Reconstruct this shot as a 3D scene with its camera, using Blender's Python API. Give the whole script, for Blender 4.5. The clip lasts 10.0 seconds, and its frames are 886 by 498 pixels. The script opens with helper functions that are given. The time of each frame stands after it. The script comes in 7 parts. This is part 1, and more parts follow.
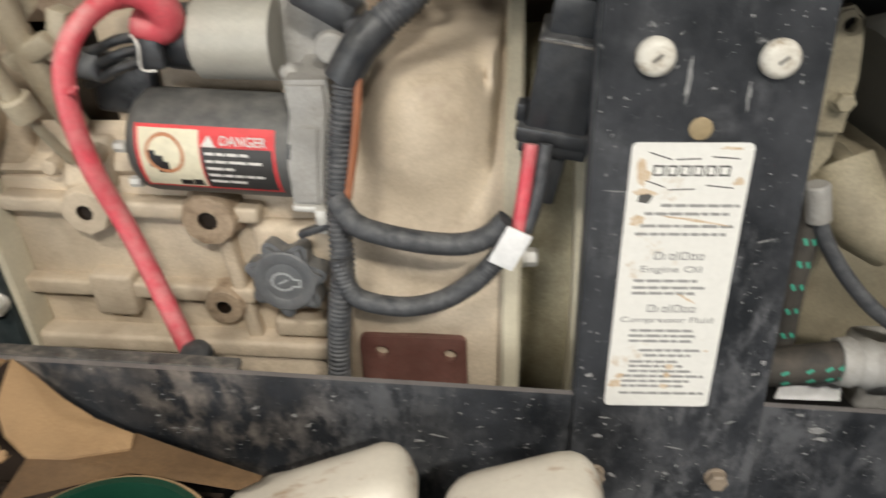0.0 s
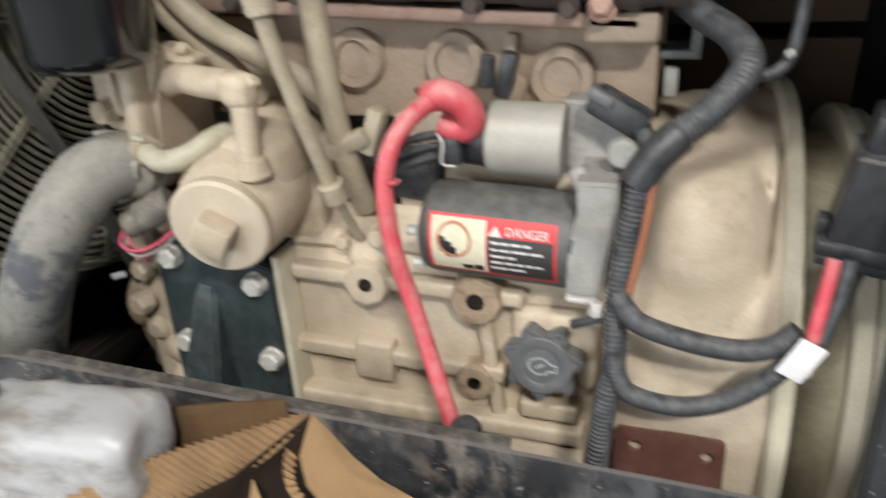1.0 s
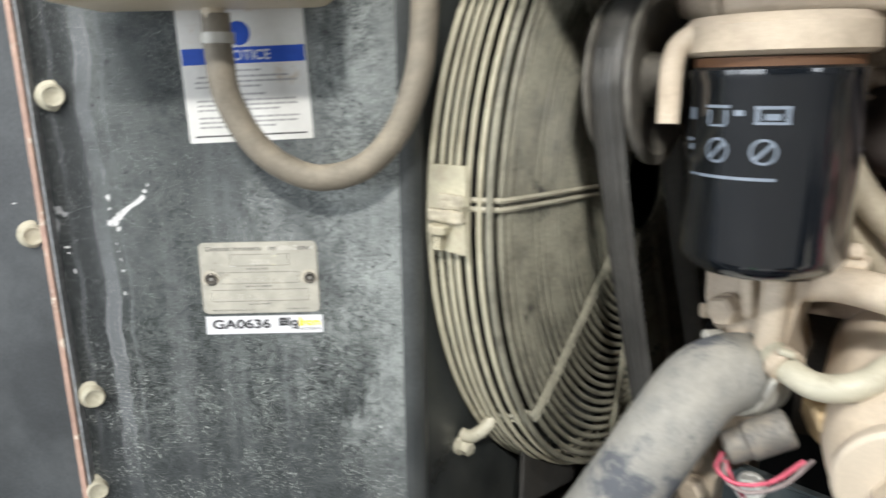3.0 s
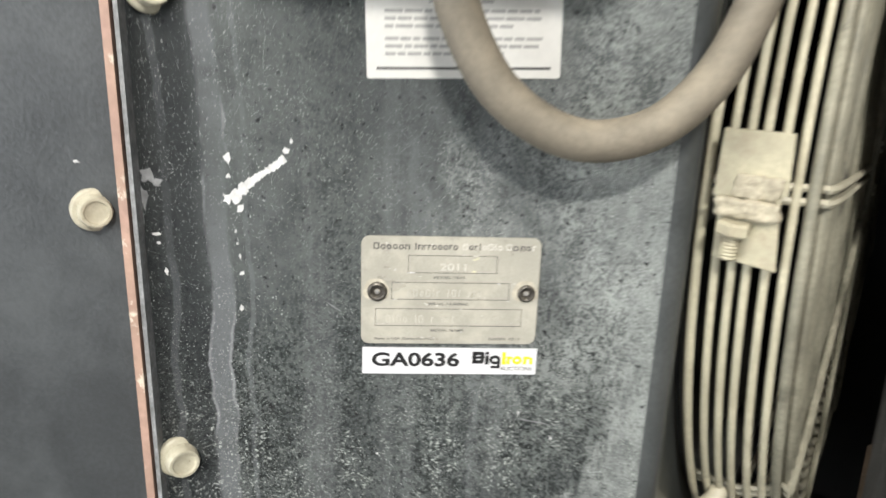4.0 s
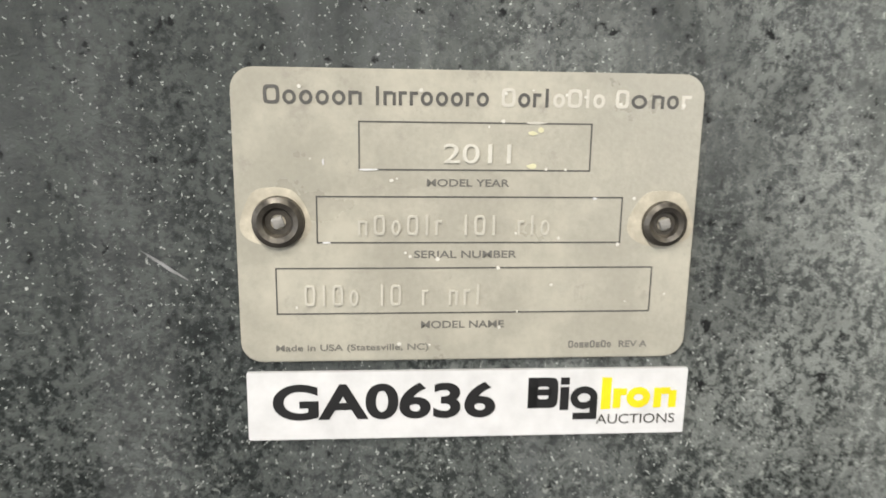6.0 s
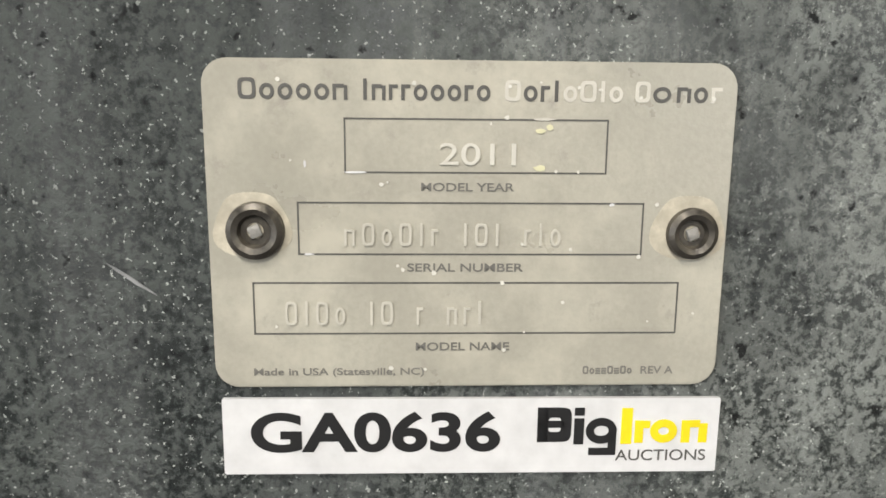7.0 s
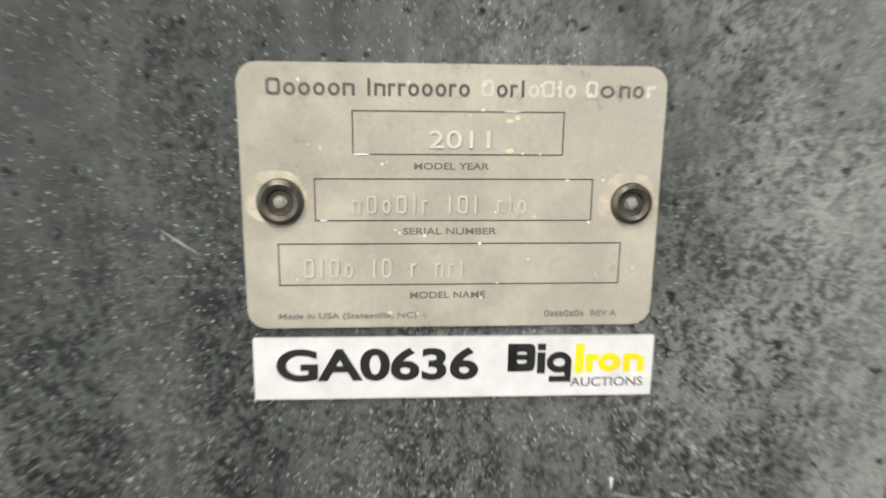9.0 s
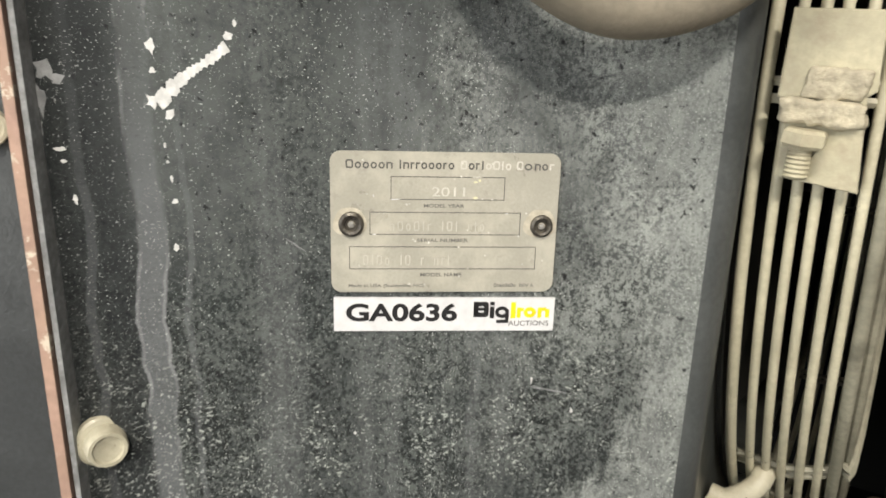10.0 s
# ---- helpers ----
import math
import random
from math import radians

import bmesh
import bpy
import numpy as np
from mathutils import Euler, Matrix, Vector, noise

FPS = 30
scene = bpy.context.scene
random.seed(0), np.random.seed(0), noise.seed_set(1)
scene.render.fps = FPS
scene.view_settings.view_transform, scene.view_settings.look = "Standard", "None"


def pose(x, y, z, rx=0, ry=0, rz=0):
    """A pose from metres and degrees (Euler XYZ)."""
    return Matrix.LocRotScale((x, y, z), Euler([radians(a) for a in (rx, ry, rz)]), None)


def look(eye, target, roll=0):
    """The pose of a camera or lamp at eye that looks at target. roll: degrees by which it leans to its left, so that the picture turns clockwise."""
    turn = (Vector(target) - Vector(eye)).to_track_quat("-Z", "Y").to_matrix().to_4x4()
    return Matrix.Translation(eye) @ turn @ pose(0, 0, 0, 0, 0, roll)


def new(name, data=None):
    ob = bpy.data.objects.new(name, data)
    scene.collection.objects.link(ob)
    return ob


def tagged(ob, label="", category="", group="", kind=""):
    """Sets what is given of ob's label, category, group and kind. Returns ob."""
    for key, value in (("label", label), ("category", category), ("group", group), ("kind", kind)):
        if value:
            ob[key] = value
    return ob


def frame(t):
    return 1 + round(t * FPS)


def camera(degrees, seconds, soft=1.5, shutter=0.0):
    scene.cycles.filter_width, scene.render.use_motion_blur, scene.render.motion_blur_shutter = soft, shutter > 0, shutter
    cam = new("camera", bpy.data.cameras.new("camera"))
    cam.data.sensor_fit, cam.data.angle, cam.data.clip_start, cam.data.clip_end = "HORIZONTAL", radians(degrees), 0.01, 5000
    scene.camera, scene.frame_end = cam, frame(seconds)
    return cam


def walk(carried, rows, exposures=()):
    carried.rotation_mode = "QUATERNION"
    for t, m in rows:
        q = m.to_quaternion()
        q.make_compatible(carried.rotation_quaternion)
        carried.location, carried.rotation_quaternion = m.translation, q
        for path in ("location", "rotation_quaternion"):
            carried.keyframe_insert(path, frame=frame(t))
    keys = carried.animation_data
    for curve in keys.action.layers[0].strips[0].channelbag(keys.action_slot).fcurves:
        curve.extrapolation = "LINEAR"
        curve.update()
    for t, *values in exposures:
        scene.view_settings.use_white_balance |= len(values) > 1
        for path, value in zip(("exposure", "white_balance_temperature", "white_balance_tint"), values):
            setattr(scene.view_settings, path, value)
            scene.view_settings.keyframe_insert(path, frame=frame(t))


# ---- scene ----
cam = camera(63.7, 10.0, 1.6, 0.5)
PATH = [
    (0, (-0.0618, 0.0542, 1.1544), (-0.1586, 0.9045, 0.6371), -2.26),
    (0.5, (-0.1139, 0.0334, 1.1672), (-0.2957, 0.8936, 0.6908), -3.08),
    (1, (-0.1644, 0.0134, 1.1878), (-0.4590, 0.8725, 0.7693), -3.48),
    (1.5, (-0.2335, -0.0034, 1.2084), (-0.6322, 0.8375, 0.8425), -4.03),
    (2, (-0.3229, -0.0071, 1.2306), (-0.7648, 0.8210, 0.8856), -3.79),
    (2.5, (-0.4582, -0.0132, 1.2425), (-0.9517, 0.7910, 0.9115), -1.55),
    (2.8, (-0.5137, -0.0179, 1.2350), (-1.0408, 0.7827, 0.9498), -1.31),
    (3, (-0.5476, -0.0171, 1.2291), (-1.1238, 0.7652, 0.9925), -1.39),
    (3.2, (-0.6007, -0.0092, 1.2327), (-1.1782, 0.7615, 0.9635), -0.93),
    (4.3, (-0.8157, 0.0685, 1.1739), (-1.3458, 0.8742, 0.9096), 1.82),
    (4.5, (-0.8224, 0.0914, 1.1583), (-1.3494, 0.8977, 0.8898), 1.58),
    (4.8, (-0.8420, 0.1060, 1.1440), (-1.3435, 0.9241, 0.8625), 1.2),
    (5, (-0.8482, 0.1109, 1.1413), (-1.3464, 0.9310, 0.8598), 1.40),
    (5.5, (-0.8849, 0.1905, 1.1059), (-1.4341, 0.9932, 0.8737), 0.44),
    (5.7, (-0.8937, 0.1985, 1.1068), (-1.4249, 1.0165, 0.8860), 0.33),
    (6.8, (-0.9049, 0.2199, 1.0995), (-1.4700, 1.0265, 0.9263), -0.24),
    (7, (-0.9039, 0.2201, 1.1017), (-1.4769, 1.0192, 0.9197), -0.00),
    (7.5, (-0.9037, 0.2188, 1.0989), (-1.4749, 1.0188, 0.9153), 0.31),
    (8, (-0.9039, 0.2187, 1.0982), (-1.4723, 1.0210, 0.9160), 0.25),
    (8.5, (-0.9012, 0.2201, 1.0995), (-1.4641, 1.0264, 0.9177), -0.16),
    (9, (-0.8887, 0.1953, 1.1065), (-1.4326, 1.0042, 0.8831), 0.15),
    (9.5, (-0.8472, 0.1310, 1.1410), (-1.3761, 0.9338, 0.8657), 0.80),
    (10, (-0.8250, 0.0932, 1.1498), (-1.3441, 0.9024, 0.8747), 1.12),
]
walk(cam, [(t, look(eye, target, roll)) for t, eye, target, roll in PATH],
     [(0, -0.34, 6750, 10), (0.5, -0.28, 6650, 10), (1.0, -0.15, 6400, 10), (1.5, -0.04, 6150, 10), (2.0, -0.04, 5950, 10), (2.5, 0.20, 5900, 10), (3.0, 0.28, 6220, 10), (3.7, 0.30, 6400, 10), (4.5, 0.21, 6600, 10), (5.0, 0.12, 6700, 10), (5.5, 0.06, 6700, 10), (7.0, -0.09, 6700, 10), (8.5, -0.09, 6700, 10), (9.3, 0.03, 6780, 10), (10, 0.1, 6900, 10)])

# ---- light ----
world = bpy.data.worlds.new("shop_air")
scene.world = world
world.use_nodes = True
world.node_tree.nodes["Background"].inputs[0].default_value = (0.8, 0.85, 0.9, 1)
world.node_tree.nodes["Background"].inputs[1].default_value = 2.6
scene.view_settings.exposure = 0.0


def area_lamp(eye, target, size, power, colour):
    d = bpy.data.lights.new("unseen_lamp", "AREA")
    d.shape, d.size, d.size_y, d.energy, d.color = "RECTANGLE", size[0], size[1], power, colour
    new("unseen_lamp", d).matrix_world = look(eye, target)


area_lamp((-0.65, -1.45, 3.45), (-0.6, 0.4, 1.0), (0.7, 0.25), 56, (1.0, 0.965, 0.90))
# The next three are added in unseen wall openings, for fill and reflections.
area_lamp((-4.42, -3.0, 1.45), (-0.6, 0.5, 1.1), (2.4, 2.5), 34, (0.93, 0.97, 1.0))
area_lamp((-2.45, -4.42, 1.42), (-2.45, 0.4, 1.42), (3.3, 2.7), 92, (0.95, 0.975, 1.0))
area_lamp((4.42, -2.25, 1.35), (-0.5, 0.4, 1.05), (1.2, 2.1), 26, (0.95, 0.975, 1.0))
area_lamp((1.05, -2.30, 3.45), (-0.5, 0.4, 1.0), (0.45, 0.2), 130, (1.0, 0.965, 0.90))


# ---- materials ----
def nodes_of(name):
    m = bpy.data.materials.new(name)
    m.use_nodes = True
    nt = m.node_tree
    return m, nt, nt.nodes["Principled BSDF"], nt.nodes.new, nt.links.new


def scaled(c, k):
    return (min(1, c[0] * k), min(1, c[1] * k), min(1, c[2] * k), 1)


def mixer(add, link, fac, a, b):
    m = add("ShaderNodeMix")
    m.data_type = "RGBA"
    if isinstance(fac, float):
        m.inputs[0].default_value = fac
    else:
        link(fac, m.inputs[0])
    for k, v in ((6, a), (7, b)):
        if isinstance(v, tuple):
            m.inputs[k].default_value = v if len(v) == 4 else (*v, 1)
        else:
            link(v, m.inputs[k])
    return m.outputs[2]


def ramp(add, link, src, lo, hi, a=0.0, b=1.0):
    r = add("ShaderNodeMapRange")
    link(src, r.inputs[0])
    for k, v in ((1, lo), (2, hi), (3, a), (4, b)):
        r.inputs[k].default_value = v
    return r.outputs[0]


def grain(add, link, scale, detail=4, stretch=None, rough=0.6):
    tc = add("ShaderNodeTexCoord")
    n = add("ShaderNodeTexNoise")
    n.inputs["Scale"].default_value, n.inputs["Detail"].default_value, n.inputs["Roughness"].default_value = scale, detail, rough
    src = tc.outputs["Object"]
    if stretch:
        mp = add("ShaderNodeMapping")
        mp.inputs["Scale"].default_value = stretch
        link(src, mp.inputs[0])
        src = mp.outputs[0]
    link(src, n.inputs["Vector"])
    return n.outputs[0]


def surface(name, colour, rough=0.5, metal=0.0, blot=22, fine=350, vary=0.18, bump=0.12, dust=None, dusty=0.35, gloss=0.5, wear=None, worn=0.62, wear_scale=0, wear_soft=0.04, dirt=None, dirty=0.6):
    """Paint, rubber, metal or plastic: blotches and grain, settled dust, chipped wear."""
    m, nt, b, add, link = nodes_of(name)
    big, small = grain(add, link, blot, 6), grain(add, link, fine, 3)
    col = mixer(add, link, ramp(add, link, big, 0.32, 0.68), scaled(colour, 1 - vary), scaled(colour, 1 + vary))
    col = mixer(add, link, ramp(add, link, small, 0.35, 0.65), col, mixer(add, link, 0.5, col, scaled(colour, 1 - 1.6 * vary)))
    if dirt:
        col = mixer(add, link, ramp(add, link, grain(add, link, blot * 1.4, 9, None, 0.65), 0.48, 0.70, 0.0, dirty), col, dirt)
    if dust:
        geo, sep = add("ShaderNodeNewGeometry"), add("ShaderNodeSeparateXYZ")
        link(geo.outputs["Normal"], sep.inputs[0])
        up = ramp(add, link, sep.outputs[2], -0.3, 1.0, 0.15, 1.0)
        patch = ramp(add, link, grain(add, link, blot * 2.3, 8), 0.35, 0.7)
        mul = add("ShaderNodeMath")
        mul.operation = "MULTIPLY"
        link(up, mul.inputs[0]), link(patch, mul.inputs[1])
        mul2 = add("ShaderNodeMath")
        mul2.operation = "MULTIPLY"
        link(mul.outputs[0], mul2.inputs[0])
        mul2.inputs[1].default_value = dusty
        col = mixer(add, link, mul2.outputs[0], col, dust)
    if wear:
        chips = ramp(add, link, grain(add, link, wear_scale or blot * 4, 10, None, 0.7), worn, worn + wear_soft)
        col = mixer(add, link, chips, col, wear)
    link(col, b.inputs["Base Color"])
    link(ramp(add, link, big, 0.3, 0.7, max(0.03, rough - 0.12), min(1, rough + 0.12)), b.inputs["Roughness"])
    b.inputs["Metallic"].default_value = metal
    b.inputs["Specular IOR Level"].default_value = gloss
    bp = add("ShaderNodeBump")
    bp.inputs["Strength"].default_value, bp.inputs["Distance"].default_value = bump, 0.002
    link(small, bp.inputs["Height"])
    link(bp.outputs[0], b.inputs["Normal"])
    return m


def plain(name, colour, rough=0.5, metal=0.0):
    m, nt, b, add, link = nodes_of(name)
    n = grain(add, link, 160, 4)
    link(mixer(add, link, ramp(add, link, n, 0.3, 0.7), scaled(colour, 0.9), scaled(colour, 1.08)), b.inputs["Base Color"])
    b.inputs["Roughness"].default_value, b.inputs["Metallic"].default_value = rough, metal
    return m


def sheet_black(name):
    """Slate-black paint on sheet metal: orange peel caught with dust, wiped and rained clean in places, tiny pale specks and pits."""
    m, nt, b, add, link = nodes_of(name)
    broad = grain(add, link, 9, 5)
    cloudy = grain(add, link, 30, 8, (1, 1, 0.6), 0.68)
    runs = grain(add, link, 40, 5, (1, 1, 0.045))
    peel = grain(add, link, 600, 6, None, 0.76)
    pits = grain(add, link, 300, 3, None, 0.55)
    spot = grain(add, link, 1250, 2, None, 0.5)
    tc, dot = add("ShaderNodeTexCoord"), add("ShaderNodeVectorMath")
    dot.operation = "DOT_PRODUCT"
    link(tc.outputs["Object"], dot.inputs[0])
    dot.inputs[1].default_value = (0.789, 0.6143, 0.0)
    # more dust was left on the half of the sheet beside the fan
    side_dust = add("ShaderNodeMath")
    side_dust.operation = "MULTIPLY_ADD"
    link(cloudy, side_dust.inputs[0])
    side_dust.inputs[1].default_value = 0.30
    link(dot.outputs["Value"], side_dust.inputs[2])
    g = ramp(add, link, side_dust.outputs[0], -0.432, -0.325)
    # shade painted in: the pale tone thins out towards the bottom
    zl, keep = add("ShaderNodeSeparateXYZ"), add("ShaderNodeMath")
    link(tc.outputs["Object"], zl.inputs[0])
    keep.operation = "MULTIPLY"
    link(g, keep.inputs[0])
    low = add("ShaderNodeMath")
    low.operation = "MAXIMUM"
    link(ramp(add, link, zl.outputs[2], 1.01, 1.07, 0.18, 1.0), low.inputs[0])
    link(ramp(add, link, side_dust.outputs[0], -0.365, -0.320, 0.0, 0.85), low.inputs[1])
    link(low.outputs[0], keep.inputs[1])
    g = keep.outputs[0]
    lumps = add("ShaderNodeMath")
    lumps.operation = "ADD"
    link(peel, lumps.inputs[0])
    link(ramp(add, link, grain(add, link, 24, 6, (1, 1, 0.6), 0.65), 0.35, 0.65, -0.035, 0.045), lumps.inputs[1])
    mottle = add("ShaderNodeMath")
    mottle.operation = "ADD"
    link(lumps.outputs[0], mottle.inputs[0])
    link(ramp(add, link, grain(add, link, 150, 5, None, 0.65), 0.35, 0.65, -0.085, 0.085), mottle.inputs[1])
    lumps = mottle
    col = mixer(add, link, ramp(add, link, broad, 0.36, 0.64), (0.005, 0.0075, 0.0072, 1), (0.019, 0.0250, 0.0245, 1))
    col = mixer(add, link, ramp(add, link, runs, 0.50, 0.70, 0, 0.40), col, (0.075, 0.083, 0.085, 1))
    col = mixer(add, link, ramp(add, link, g, 0.0, 1.0, 0.0, 0.65), col, (0.112, 0.126, 0.121, 1))
    pale = mixer(add, link, g, (0.104, 0.116, 0.112, 1), (0.440, 0.468, 0.445, 1))
    # dry grey film that was left on the upper part
    zc = add("ShaderNodeSeparateXYZ")
    link(tc.outputs["Object"], zc.inputs[0])
    haze = add("ShaderNodeMath")
    haze.operation = "MULTIPLY"
    link(ramp(add, link, zc.outputs[2], 1.050, 1.100), haze.inputs[0])
    link(ramp(add, link, grain(add, link, 16, 6, (1, 1, 0.5), 0.6), 0.36, 0.60, 0.15, 0.75), haze.inputs[1])
    col = mixer(add, link, haze.outputs[0], col, (0.182, 0.194, 0.196, 1))
    # a darker upright band beside the plate
    dark_band, dark_band_abs = add("ShaderNodeMath"), add("ShaderNodeMath")
    dark_band.operation, dark_band_abs.operation = "ADD", "ABSOLUTE"
    link(dot.outputs["Value"], dark_band.inputs[0])
    dark_band.inputs[1].default_value = 0.5745 + 0.052
    link(dark_band.outputs[0], dark_band_abs.inputs[0])
    col = mixer(add, link, ramp(add, link, dark_band_abs.outputs[0], 0.010, 0.032, 0.45, 0), col, (0.013, 0.016, 0.017, 1))
    col = mixer(add, link, ramp(add, link, lumps.outputs[0], 0.42, 0.58, 0, 1), col, pale)
    # an even film along the folded edge
    col = mixer(add, link, ramp(add, link, side_dust.outputs[0], -0.352, -0.315, 0, 0.6), col, (0.250, 0.268, 0.258, 1))
    # oily smears that hold no dust, and faint vertical runs over them
    col = mixer(add, link, ramp(add, link, grain(add, link, 21, 7, (1, 1, 0.75), 0.70), 0.52, 0.64, 0, 0.42), col, (0.018, 0.022, 0.023, 1))
    col = mixer(add, link, ramp(add, link, grain(add, link, 58, 8, (1, 1, 0.8), 0.75), 0.56, 0.66, 0, 0.42), col, (0.012, 0.015, 0.016, 1))
    col = mixer(add, link, ramp(add, link, runs, 0.53, 0.68, 0, 0.38), col, (0.200, 0.212, 0.212, 1))
    col = mixer(add, link, ramp(add, link, pits, 0.29, 0.35, 0.9, 0), col, (0.007, 0.008, 0.009, 1))
    # the strip beyond the wide run was washed almost clean
    clean = add("ShaderNodeMath")
    clean.operation = "MULTIPLY_ADD"
    link(runs, clean.inputs[0])
    clean.inputs[1].default_value = 0.02
    link(dot.outputs["Value"], clean.inputs[2])
    col = mixer(add, link, ramp(add, link, clean.outputs[0], -0.682, -0.668, 0.72, 0), col, (0.010, 0.012, 0.014, 1))
    # pale bands where dirty water ran down and dried
    wob = add("ShaderNodeMath")
    wob.operation = "MULTIPLY_ADD"
    link(grain(add, link, 15, 6, (0.02, 0.02, 1), 0.55), wob.inputs[0])
    wob.inputs[1].default_value = 0.022
    link(dot.outputs["Value"], wob.inputs[2])
    for s0, half, strong in ((-0.1065, 0.0052, 0.66), (-0.0925, 0.0013, 0.4), (-0.1290, 0.0020, 0.25), (0.020, 0.0020, 0.2)):
        off = add("ShaderNodeMath")
        off.operation = "SUBTRACT"
        link(wob.outputs[0], off.inputs[0])
        off.inputs[1].default_value = s0 - 0.5745 + 0.011
        size = add("ShaderNodeMath")
        size.operation = "ABSOLUTE"
        link(off.outputs[0], size.inputs[0])
        fade = add("ShaderNodeMath")
        fade.operation = "MULTIPLY"
        link(ramp(add, link, size.outputs[0], half * 0.75, half * 1.15, strong, 0), fade.inputs[0])
        link(ramp(add, link, grain(add, link, 17, 3, (0.3, 0.3, 1)), 0.34, 0.56, 0.25, 1), fade.inputs[1])
        col = mixer(add, link, fade.outputs[0], col, (0.180, 0.190, 0.198, 1))
        if half > 0.004:
            # the dried outline of the wide run
            rim = add("ShaderNodeMath")
            rim.operation = "SUBTRACT"
            link(size.outputs[0], rim.inputs[0])
            rim.inputs[1].default_value = half * 0.98
            away = add("ShaderNodeMath")
            away.operation = "ABSOLUTE"
            link(rim.outputs[0], away.inputs[0])
            brk = add("ShaderNodeMath")
            brk.operation = "MULTIPLY"
            link(ramp(add, link, away.outputs[0], 0.0003, 0.0011, 0.6, 0), brk.inputs[0])
            link(ramp(add, link, grain(add, link, 60, 4, (1, 1, 0.3)), 0.45, 0.6), brk.inputs[1])
            col = mixer(add, link, brk.outputs[0], col, (0.34, 0.35, 0.36, 1))
    specks = add("ShaderNodeMath")
    specks.operation = "MULTIPLY"
    link(ramp(add, link, spot, 0.652, 0.70), specks.inputs[0])
    link(ramp(add, link, cloudy, 0.36, 0.62, 0.15, 1), specks.inputs[1])
    col = mixer(add, link, specks.outputs[0], col, (0.66, 0.69, 0.66, 1))
    # painted glints low on the sheet, for light catching the orange peel
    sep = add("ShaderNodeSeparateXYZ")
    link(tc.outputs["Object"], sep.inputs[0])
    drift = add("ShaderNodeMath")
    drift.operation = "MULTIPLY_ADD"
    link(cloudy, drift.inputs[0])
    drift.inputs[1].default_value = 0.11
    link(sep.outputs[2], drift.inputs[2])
    # shade put into the colour: the sheet goes darker below a wavering line
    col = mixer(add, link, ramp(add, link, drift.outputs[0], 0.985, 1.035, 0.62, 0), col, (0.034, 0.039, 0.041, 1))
    glint = add("ShaderNodeMath")
    glint.operation = "MULTIPLY"
    link(ramp(add, link, drift.outputs[0], 1.055, 1.10, 1, 0), glint.inputs[0])
    link(ramp(add, link, grain(add, link, 520, 3, (1, 1, 1.5), 0.6), 0.58, 0.65), glint.inputs[1])
    glint_patches = add("ShaderNodeMath")
    glint_patches.operation = "MULTIPLY"
    link(glint.outputs[0], glint_patches.inputs[0])
    link(ramp(add, link, grain(add, link, 45, 6), 0.42, 0.58, 0.0, 1.0), glint_patches.inputs[1])
    col = mixer(add, link, glint_patches.outputs[0], col, (0.50, 0.53, 0.49, 1))
    link(col, b.inputs["Base Color"])
    link(ramp(add, link, broad, 0.3, 0.7, 0.32, 0.46), b.inputs["Roughness"])
    b.inputs["Specular IOR Level"].default_value = 0.30
    bp = add("ShaderNodeBump")
    bp.inputs["Strength"].default_value, bp.inputs["Distance"].default_value = 0.9, 0.0016
    link(peel, bp.inputs["Height"])
    link(bp.outputs[0], b.inputs["Normal"])
    return m


